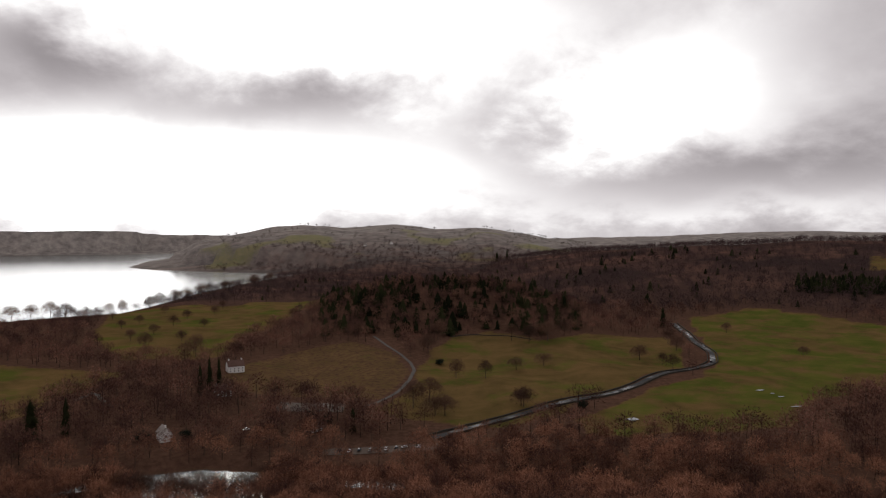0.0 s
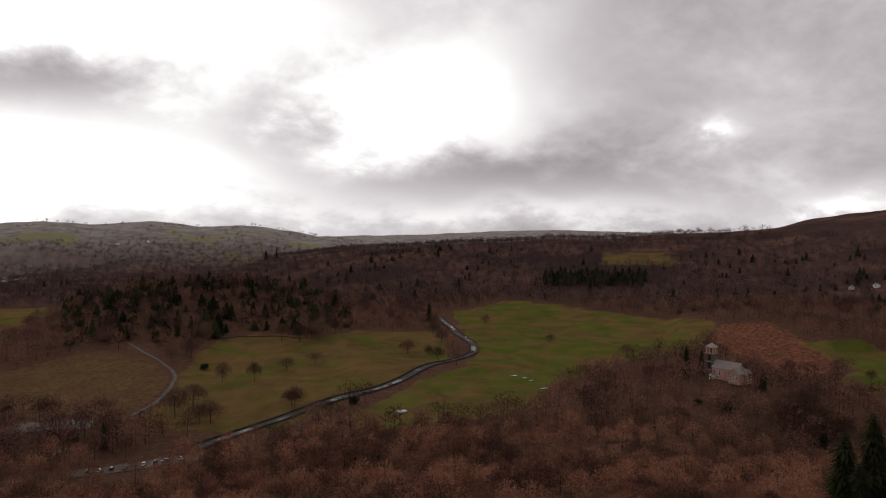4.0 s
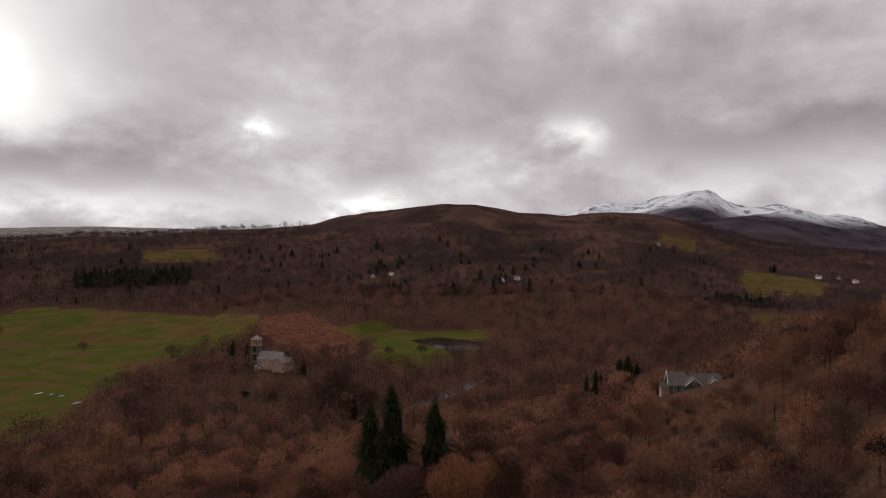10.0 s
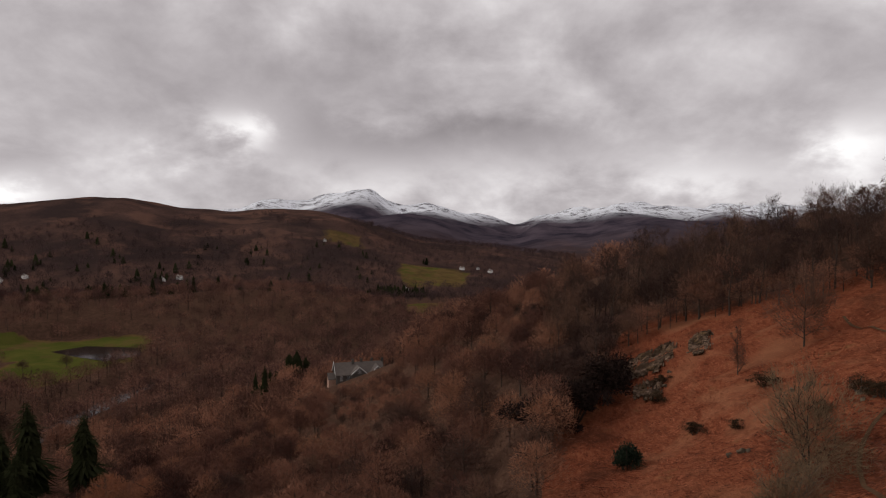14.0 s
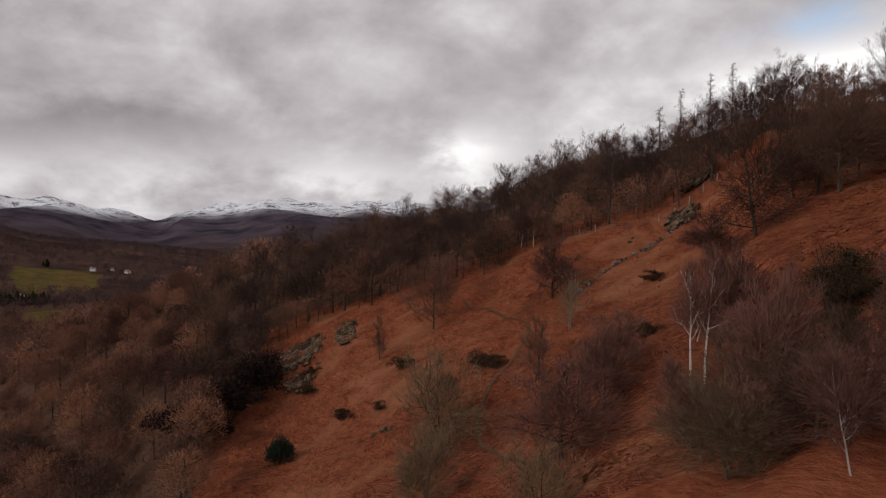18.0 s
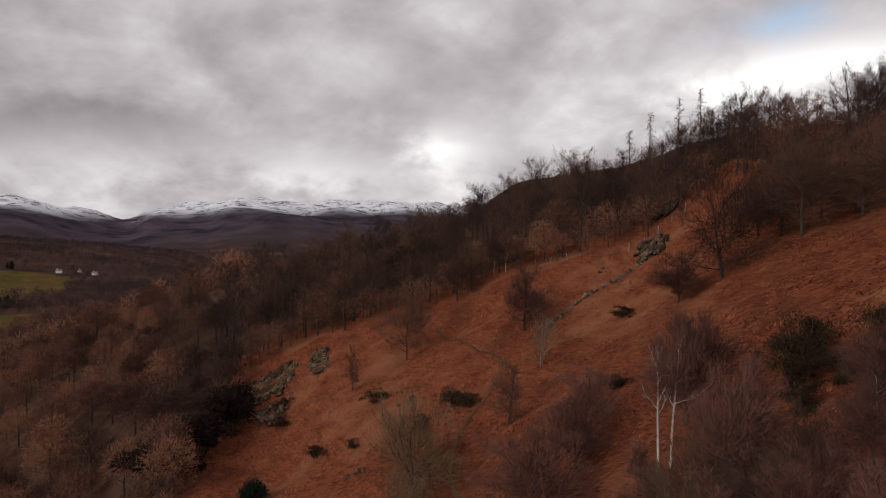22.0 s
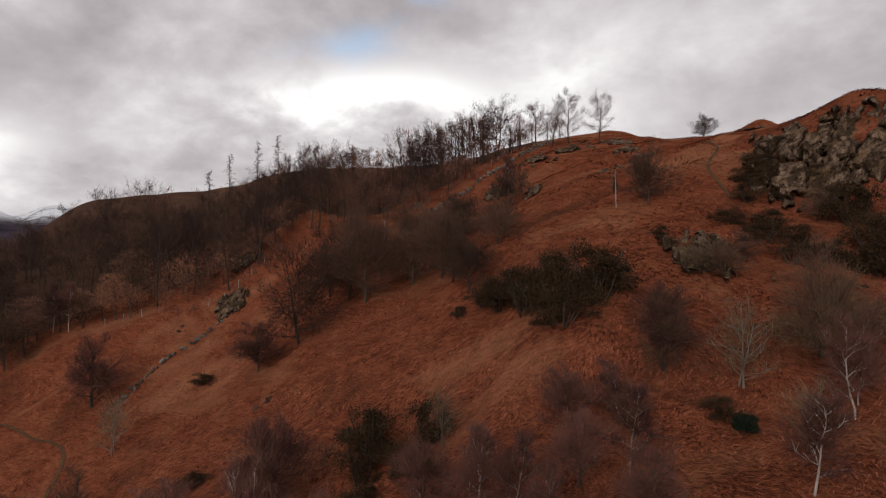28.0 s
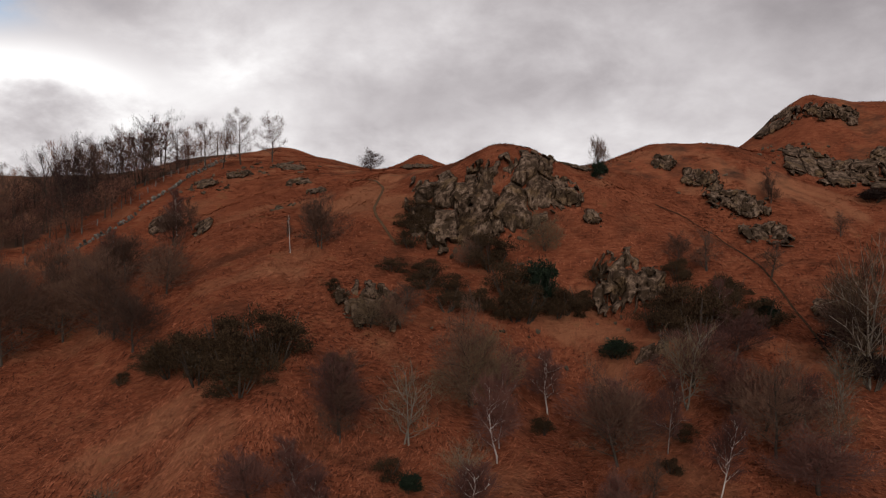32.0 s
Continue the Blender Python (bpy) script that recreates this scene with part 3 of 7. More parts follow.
MEADOWS = [patch(p) for p in (
    [(-8.6, 650), (-6.7, 686), (-4.1, 727), (-1.4, 756), (1.3, 758), (4, 722), (5.6, 670), (6.2, 623), (5.6, 565), (3.6, 523), (0.4, 526), (-4.1, 539), (-7.1, 550), (-8.4, 567)],
    [(7, 664), (9.1, 765), (12.3, 808), (14.8, 803), (16.9, 766), (20.5, 816), (26.5, 868), (27.6, 772), (28.2, 677), (24.8, 617), (21.4, 535), (16.9, 469), (13.3, 446), (8.6, 454), (5, 468), (3.2, 496), (5.9, 544)],
    [(28, 1000), (32.3, 1090), (35.9, 1080), (40.4, 1010), (45, 970), (48.7, 884), (47.4, 780), (43.2, 703), (40.4, 657), (37.7, 594), (35.9, 532), (35, 494), (31.4, 470), (27.1, 452), (24.2, 438), (20.2, 440), (19.6, 468), (23, 516), (25, 576), (29.2, 633), (30.1, 721)],
    [(54.2, 800), (56.8, 830), (62, 826), (66.0, 830), (67.4, 800), (65.9, 705), (62.9, 634), (59.1, 616), (57.1, 654), (58.2, 729)],
    [(-16.4, 1190), (-11.3, 1232), (-8.4, 1213), (-3.2, 1240), (0.2, 1255), (-0.1, 1087), (-3.2, 1067), (-5.4, 895), (-7.1, 854), (-9.2, 712), (-15.6, 742), (-17.9, 916)],
    [(-26, 758), (-20.1, 726), (-15.1, 688), (-18.3, 617), (-20.4, 597), (-21.5, 539), (-26, 530)],
    [(86.1, 1420), (86, 1560), (88.8, 1570), (92, 1540), (91.6, 1330), (86.6, 1300)],
    [(86.9, 931), (86.8, 1060), (90, 1075), (90.2, 950)],
    [(80.3, 1650), (80, 1780), (83.2, 1760), (83.6, 1640)],
    [(40, 1420), (40, 1580), (45, 1600), (46, 1440)])]
MEADOW_TONE = (0.50, 0.66, 0.84, 1.0, 0.72, 0.7, 0.66, 0.66, 0.60, 0.62)
RUSTY = [patch(p) for p in (
    [(47.5, 800), (48.7, 880), (52.4, 890), (55.1, 822), (57.7, 758), (58, 690), (54.2, 655), (50.5, 690)],
    [(26, 262), (33, 238), (42, 236), (46, 262), (40, 282), (30, 284)])]
# how far the bracken reaches up the hill before the hanging wood begins
BRACKEN_EDGE = [(97, 30), (98, 84), (99.2, 100), (101, 111), (104, 138), (108, 141), (114, 136), (120, 134), (128, 130), (132, 124), (136, 123), (139, 127), (141, 131), (144, 128), (148, 126), (153, 138),
                (158, 168), (163, 205), (166, 300), (170, 600), (232, 600), (240, 40)]


def bearing_of(x, y):
    az = np.degrees(np.arctan2(x, y))
    return np.where(az < -60, az + 360, az)


def meadow_depth(p, x, y):
    """How far inside a meadow a place lies; the margin wanders a little."""
    return np.where(inside(p, x, y), 1.0, -1.0) * away(p, x, y) + 4 * wave(x, y, 70, 26) + 2 * wave(x, y, 24, 27)


def cover(x, y, z):
    az, r = bearing_of(x, y), np.hypot(x, y)
    g, b = np.zeros(x.shape), np.zeros(x.shape)
    for p, tone in zip(MEADOWS, MEADOW_TONE):
        g = np.maximum(g, tone * smooth(-5, 4, meadow_depth(p, x, y)))
    wold = wave(x, y, 520, 21) + 0.6 * wave(x, y, 190, 22)
    g = np.maximum(g, 0.62 * smooth(-0.1, 0.7, wold) * smooth(-13, -9, az) * (1 - smooth(20, 26, az)) * smooth(2100, 2300, r) * (1 - smooth(2750, 3000, r)))
    g = np.maximum(g, 0.3 * smooth(0.2, 0.8, wold) * smooth(74, 78, az) * (1 - smooth(86, 90, az)) * smooth(1300, 1400, r) * (1 - smooth(1900, 2000, r)))
    for p in RUSTY:
        near = np.where(inside(p, x, y), 1.0, -1.0) * away(p, x, y) + 10 * wave(x, y, 60, 28)
        b = np.maximum(b, 0.45 * smooth(-12, 12, near))
    edge = np.interp(az, [e[0] for e in BRACKEN_EDGE], [e[1] for e in BRACKEN_EDGE])
    b = np.maximum(b, 1 - smooth(-5, 5, r - edge - 9 - 4 * wave(x, y, 30, 23)))
    b = np.maximum(b, 0.34 * smooth(150, 210, z) * smooth(1500, 1700, r) * (1 - smooth(2600, 2900, r)))
    turf = smooth(-0.7, 0.5, wave(x, y, 26, 24) + 0.5 * wave(x, y, 9, 36)) * smooth(96, 120, r) * smooth(164, 171, az) * (1 - smooth(600, 800, r))
    b = b * (1 - 0.45 * turf)
    g = np.maximum(g, 0.46 * turf)
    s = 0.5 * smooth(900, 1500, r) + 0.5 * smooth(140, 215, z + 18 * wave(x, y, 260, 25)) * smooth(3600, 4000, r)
    return g, b, s


def mesh_from(name, verts, faces, mat, tint=None, cols=None, smooth_shade=False):
    """faces: an n by 3 or n by 4 array."""
    me = bpy.data.meshes.new(name)
    verts, faces = np.asarray(verts, np.float32), np.asarray(faces, np.int32)
    n, k = faces.shape
    me.vertices.add(len(verts))
    me.vertices.foreach_set("co", verts.ravel())
    me.loops.add(n * k)
    me.loops.foreach_set("vertex_index", faces.ravel())
    me.polygons.add(n)
    me.polygons.foreach_set("loop_start", np.arange(0, n * k, k, dtype=np.int32))
    me.polygons.foreach_set("use_smooth", np.full(n, smooth_shade))
    me.update(calc_edges=True)
    me.materials.append(mat)
    if tint is not None:
        a = me.attributes.new("tint", "FLOAT", "POINT")
        a.data.foreach_set("value", np.asarray(tint, np.float32))
    if cols is not None:
        a = me.attributes.new("cover", "FLOAT_COLOR", "POINT")
        a.data.foreach_set("color", np.asarray(cols, np.float32).ravel())
    return me


def build_ground():
    az = np.concatenate([np.arange(-44, 97, 0.45), np.arange(97, 216, 0.36), np.arange(216, 316, 4.0)])
    rs = [0.0, 8.0, 16.0, 24.0, 30.0]
    while rs[-1] < 4880:
        r = rs[-1]
        rs.append(r * (1.0125 if r < 1000 else 1.024))
    rs = np.array(rs[1:])
    A, R = np.meshgrid(np.radians(az), rs)
    x, y = (R * np.sin(A)).ravel(), (R * np.cos(A)).ravel()
    z = height(x, y)
    g, b, s = cover(x, y, z)
    n, m = len(az), len(rs)
    i, j = np.meshgrid(np.arange(n), np.arange(m - 1))
    i, j = i.ravel(), j.ravel()
    k = (i + 1) % n
    faces = np.stack([j * n + i, (j + 1) * n + i, (j + 1) * n + k, j * n + k], 1)
    # close the middle
    verts = np.concatenate([np.stack([x, y, z], 1), [[0, 0, ground_z(0.0, 1.0)]]])
    g, b, s = np.append(g, 0), np.append(b, 1), np.append(s, 0)
    # cover alpha masks the painted haze by distance; tint masks the slate tone
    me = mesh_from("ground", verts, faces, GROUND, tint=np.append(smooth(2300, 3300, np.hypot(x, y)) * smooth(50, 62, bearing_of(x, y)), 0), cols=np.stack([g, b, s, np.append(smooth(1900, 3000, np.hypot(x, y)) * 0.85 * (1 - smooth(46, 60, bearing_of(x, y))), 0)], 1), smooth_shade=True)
    bm = bmesh.new()
    bm.from_mesh(me)
    bm.verts.ensure_lookup_table()
    for k in range(n):
        bm.faces.new((bm.verts[n * m], bm.verts[(k + 1) % n], bm.verts[k])).smooth = True
    bmesh.ops.recalc_face_normals(bm, faces=bm.faces)
    bm.to_mesh(me)
    bm.free()
    ob = new("ground", me)
    return tagged(ob, "bracken hillside, meadows and wooded valley floor below the fells", "ground", kind="structure")


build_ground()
w = bmesh.new()
bmesh.ops.create_circle(w, cap_ends=True, radius=4870, segments=96)
me = bpy.data.meshes.new("water")
w.to_mesh(me)
me.materials.append(WATER)
tagged(new("water", me), "pale grey lake and river reflecting a bright sky", "water", kind="structure")


# ---- woods ----
def tube(verts, faces, path, radii, sides):
    """Adds a tapered tube of triangles."""
    base = len(verts)
    for (p, q), ra in zip(zip(path, path[1:] + [path[-1] + (path[-1] - path[-2])]), radii):
        d = (q - p)
        d = d / (np.linalg.norm(d) + 1e-9)
        u = np.cross(d, (0.31, 0.52, 0.79))
        u = u / (np.linalg.norm(u) + 1e-9)
        v = np.cross(d, u)
        for k in range(sides):
            a = 6.2832 * k / sides
            verts.append(p + ra * (math.cos(a) * u + math.sin(a) * v))
    for s in range(len(path) - 1):
        for k in range(sides):
            a, b = base + s * sides + k, base + s * sides + (k + 1) % sides
            c, d2 = a + sides, b + sides
            faces.append((a, b, d2))
            faces.append((a, d2, c))


def tree(seed, h, spread, limbs, twigs, twig_len, twig_wide, clear=0.28, stems=1, rise=0.6, sides=5, bend=0.08, droop=0.0, fine=False, bare=False, girth=1.0, loose=0.6, splay=0.16):
    """A bare broadleaf tree: (wood verts, wood faces, twig verts, twig faces), its foot at the origin."""
    r = np.random.RandomState(seed)
    wv, wf, tv, tf = [], [], [], []
    tips = []
    for st in range(stems):
        lean = r.normal(0, bend, 2) + (r.normal(0, splay, 2) if stems > 1 else 0)
        n = 6
        path, p = [], np.array([r.normal(0, 0.2) * (stems > 1), r.normal(0, 0.2) * (stems > 1), -0.5])
        hh = h * (1 if st == 0 else r.uniform(0.75, 1.0)) * 0.92
        for s in range(n + 1):
            path.append(p.copy())
            step = (hh + 0.5) / n
            p = p + np.array([lean[0] * step + r.normal(0, bend) * step * 0.6, lean[1] * step + r.normal(0, bend) * step * 0.6, step])
        r0 = (0.011 * h + 0.045) * girth
        tube(wv, wf, path, [r0 * (1 - 0.93 * s / n) + 0.012 for s in range(n + 1)], sides)
        P = np.array(path)
        for k in range(limbs):
            u = clear + (0.97 - clear) * (k + r.uniform(0, 1)) / limbs
            a = P[0] * 0 + np.array([np.interp(u * n, range(n + 1), P[:, c]) for c in range(3)])
            ang = k * 2.4 + r.uniform(-0.5, 0.5)
            dome = math.sqrt(max(0.05, 1 - abs((u - 0.45) / 0.62) ** 2))
            ln = spread * dome * r.uniform(0.7, 1.1)
            up = rise * r.uniform(0.6, 1.3) * (0.5 + u)
            d = np.array([math.cos(ang), math.sin(ang), up])
            d = d / np.linalg.norm(d)
            pts, q = [a], a.copy()
            for s in range(3):
                d = d + r.normal(0, 0.22, 3) + np.array([0, 0, 0.10 - droop * 0.5])
                d = d / np.linalg.norm(d)
                q = q + d * ln / 3
                pts.append(q.copy())
            ra = r0 * 0.42 * (1 - u) + 0.025
            if not bare:
                tube(wv, wf, pts, [ra, ra * 0.7, ra * 0.45, 0.012], 3)
            for s in range(1, 4):
                for _ in range(2):
                    e = pts[s] + (r.normal(0, 1, 3) * 0.5 + d * 0.7 + np.array([0, 0, 0.45 - droop])) * ln * 0.30
                    if fine:
                        tube(wv, wf, [pts[s], e], [ra * 0.35 + 0.006, 0.008], 3)
                    tips.append((pts[s], e))
    tips_a = np.array([t[0] for t in tips])
    tips_b = np.array([t[1] for t in tips])
    pick = r.randint(0, len(tips), twigs)
    u = r.uniform(0.1, 1.1, (twigs, 1))
    base = tips_a[pick] + (tips_b[pick] - tips_a[pick]) * u + r.normal(0, spread * 0.07, (twigs, 3))
    half = int(twigs * loose)
    lumps = 9
    lc = np.stack([r.normal(0, spread * 0.34, lumps), r.normal(0, spread * 0.34, lumps), h * (clear + (0.86 - clear) * r.uniform(0.2, 0.85, lumps))], 1)
    lr = np.minimum(spread, h * 0.5) * r.uniform(0.4, 0.62, lumps)
    li = r.randint(0, lumps, half)
    ld = r.normal(0, 1, (half, 3))
    ld /= np.linalg.norm(ld, axis=1, keepdims=True)
    base[:half] = lc[li] + ld * (lr[li] * r.uniform(0.2, 1.0, half) ** 0.5)[:, None]
    base[:, 2] = np.maximum(base[:, 2], 0.05 * h)
    centre = np.array([0, 0, h * 0.5])
    out = base - centre
    out = out / (np.linalg.norm(out, axis=1, keepdims=True) + 1e-6)
    d = out * 0.75 + r.normal(0, 0.5, (twigs, 3)) + np.array([0, 0, 0.55 - droop * 1.6])
    d = d / np.linalg.norm(d, axis=1, keepdims=True)
    ln = twig_len * r.uniform(0.5, 1.4, (twigs, 1))
    side = np.cross(d, r.normal(0, 1, (twigs, 3)))
    side = side / (np.linalg.norm(side, axis=1, keepdims=True) + 1e-6) * twig_wide
    tv = np.empty((twigs * 3, 3))
    tv[0::3], tv[1::3], tv[2::3] = base - side, base + side, base + d * ln
    tf = np.arange(twigs * 3).reshape(-1, 3)
    return np.array(wv), np.array(wf), tv, tf


def conifer(seed, h, w, tiers, per, sides=4, taper=0.65):
    """A conifer: trunk, a ragged inner cone, and drooping sprays in whorls."""
    r = np.random.RandomState(seed)
    wv, wf = [], []
    tube(wv, wf, [np.array([0, 0, -0.5]), np.array([0, 0, h * 0.5]), np.array([0, 0, h])], [0.018 * h, 0.011 * h, 0.02], sides)
    V, F = [], []
    rings, around = 6, 8
    for k in range(rings + 1):
        u = k / rings
        for j in range(around):
            a = 6.283 * j / around + 0.3 * k
            q = (w * 0.5 * (1 - u) ** taper + 0.05) * r.uniform(0.6, 1.2)
            V.append((math.cos(a) * q, math.sin(a) * q, h * (0.07 + 0.9 * u)))
    for k in range(rings):
        for j in range(around):
            a, b = k * around + j, k * around + (j + 1) % around
            F += [(a, b, b + around), (a, b + around, a + around)]
    for k in range(tiers):
        u = (k + r.uniform(0, 0.8)) / tiers
        z = h * (0.07 + 0.93 * u)
        rad = w * (1 - u) ** taper * r.uniform(0.7, 1.1) * (0.86 + 0.2 * math.sin(u * 23 + seed)) + 0.2
        for j in range(per):
            a = 6.283 * (j + r.uniform(-0.3, 0.3)) / per + k * 1.1
            rr = rad * r.uniform(0.45, 1.12) * (1 + 0.16 * math.sin(a + 5 * u + seed) + 0.14 * math.sin(3 * a + 17 * u))
            c, s = math.cos(a), math.sin(a)
            wd = 1.5 * rr / per + 0.05
            b = len(V)
            zi = z + 0.1 * rr
            V += [(c * rr * 0.5 - s * wd, s * rr * 0.5 + c * wd, zi - 0.1 * rr), (c * rr * 0.5 + s * wd, s * rr * 0.5 - c * wd, zi - 0.1 * rr), (c * rr, s * rr, z - rr * r.uniform(0.1, 0.45))]
            F += [(b, b + 1, b + 2)]
    return np.array(wv), np.array(wf), np.array(V), np.array(F)


def joined(name, templates, spots, woodmat, leafmat, label, category, seed):
    """One sheet of trees too many to count: trunks and crowns in two meshes under one thing."""
    r = np.random.RandomState(seed)
    parts = ([], [], []), ([], [], [])
    offs = [0, 0]
    which = r.randint(0, len(templates), len(spots))
    for ti, tp in enumerate(templates):
        S = spots[which == ti]
        if not len(S):
            continue
        ang = r.uniform(0, 6.283, len(S))
        c, s = np.cos(ang), np.sin(ang)
        tint = S[:, 4]
        for half, (V, F) in enumerate(((tp[0], tp[1]), (tp[2], tp[3]))):
            if not len(V):
                continue
            sc = S[:, 3][:, None]
            X = (V[None, :, 0] * c[:, None] - V[None, :, 1] * s[:, None]) * sc + S[:, 0][:, None]
            Y = (V[None, :, 0] * s[:, None] + V[None, :, 1] * c[:, None]) * sc + S[:, 1][:, None]
            Z = V[None, :, 2] * sc + S[:, 2][:, None]
            vv = np.stack([X, Y, Z], 2).reshape(-1, 3)
            ff = (F[None] + (np.arange(len(S)) * len(V))[:, None, None]).reshape(-1, 3) + offs[half]
            offs[half] += len(vv)
            parts[half][0].append(vv)
            parts[half][1].append(ff)
            own = tp[4] if half and len(tp) > 4 else np.zeros(len(V))
            parts[half][2].append((tint[:, None] + own[None]).ravel())
    crown = mesh_from(name, np.concatenate(parts[1][0]), np.concatenate(parts[1][1]), leafmat, tint=np.concatenate(parts[1][2]), smooth_shade=True)
    ob = new(name, crown)
    tagged(ob, label, category, kind="stuff")
    if parts[0][0]:
        tr = new("trunks", mesh_from("trunks", np.concatenate(parts[0][0]), np.concatenate(parts[0][1]), woodmat))
        tr.parent = ob
    return ob


def open_ground(x, y):
    """True where no wood stands."""
    z = height(x, y)
    g, b, s = cover(x, y, z)
    wet = inside(LAKE_XY, x, y) | (near_water(x, y) < 8) | (z < 0.8) | inside(POND, x, y)
    az, r = bearing_of(x, y), np.hypot(x, y)
    moor = ((r > 1500) & (z > 134 + 35 * wave(x, y, 300, 34))) | ((az > 150) & (r > 240))
    bare = np.zeros(x.shape, bool)
    for cx, cy, cr in CLEARINGS:
        bare |= np.hypot(x - cx, y - cy) < cr
    for line, wd in WAYS:
        bare |= near_line(line, x, y) < wd
    edge = np.interp(az, [e[0] for e in BRACKEN_EDGE], [e[1] for e in BRACKEN_EDGE])
    fern = np.where(az > 96.5, r < edge + 2 * wave(x, y, 30, 23), b > 0.36)
    for p in MEADOWS:
        bare |= meadow_depth(p, x, y) > -3
    return fern | wet | moor | bare, z


def scatter(a0, a1, r0, r1, gap, seed, grow=0.0, tall=1.0, warm=0.0, vary=0.24):
    """Spots for trees between two bearings and two distances, about gap metres apart at r0."""
    r = np.random.RandomState(seed)
    out = []
    rr = r0
    while rr < r1:
        g = gap * (rr / r0) ** grow
        n = max(1, int(math.radians(a1 - a0) * rr / g))
        a = a0 + (a1 - a0) * (np.arange(n) + r.uniform(0, 1, n)) / n
        q = rr + r.uniform(-0.5, 0.5, n) * g
        out.append(np.stack(polar(a, q), 1))
        rr += g
    p = np.concatenate(out)
    bad, z = open_ground(p[:, 0], p[:, 1])
    p, z = p[~bad], z[~bad]
    low = np.where((np.abs(bearing_of(p[:, 0], p[:, 1]) - 83.2) < 3.4) & (np.hypot(p[:, 0], p[:, 1]) > 170) & (np.hypot(p[:, 0], p[:, 1]) < 350), 0.42, 1.0)
    size = low * tall * r.uniform(0.72, 1.18, len(p)) * (1 + 0.12 * wave(p[:, 0], p[:, 1], 60, seed))
    tint = np.clip(0.45 + warm + 0.30 * wave(p[:, 0], p[:, 1], 70, seed + 1) + 0.25 * wave(p[:, 0], p[:, 1], 420, 33) + r.normal(0, vary, len(p)), 0, 1)
    return np.stack([p[:, 0], p[:, 1], z - 0.1, size, tint], 1)


# gaps at buildings; several before the villa keep it in the camera's view
CLEARINGS = [(343, 26, 19), (350, 58, 12), (394, 338, 17), (383, 326, 15), (372, 318, 12), (359, 45, 22), (338, 42, 20), (318, 39, 22), (298, 36, 16), (-101, 440, 16), (-85, 628, 26), (25, 400, 20), (-60, 470, 9), (-40, 505, 15)]
ROAD = [polar(a, r) for a, r in ((8, 425), (13, 462), (18, 505), (21.5, 545), (24.4, 588), (26.5, 640), (28.6, 680), (29.9, 714), (29.8, 760), (28.6, 830), (27.9, 891), (27, 960))]
LANE = [polar(a, r) for a, r in ((2.4, 500), (3.8, 520), (5.2, 548), (6.1, 582), (6.5, 622), (6.2, 655), (5.4, 690), (4.2, 730), (3.2, 780))]
WAYS = [(ROAD, 20.0), (LANE, 7.0)]

def rough_ball(r, c, rad, fine, V, F):
    """A knot of close branches: a small uneven lump inside the twigs."""
    bm = bmesh.new()
    bmesh.ops.create_icosphere(bm, subdivisions=2 if fine else 1, radius=1.0)
    o = len(V)
    for v in bm.verts:
        V.append(np.array(c) + np.array(v.co) * rad * r.uniform(0.55, 1.15))
    bm.verts.index_update()
    F += [tuple(q.index + o for q in f.verts) for f in bm.faces]
    bm.free()


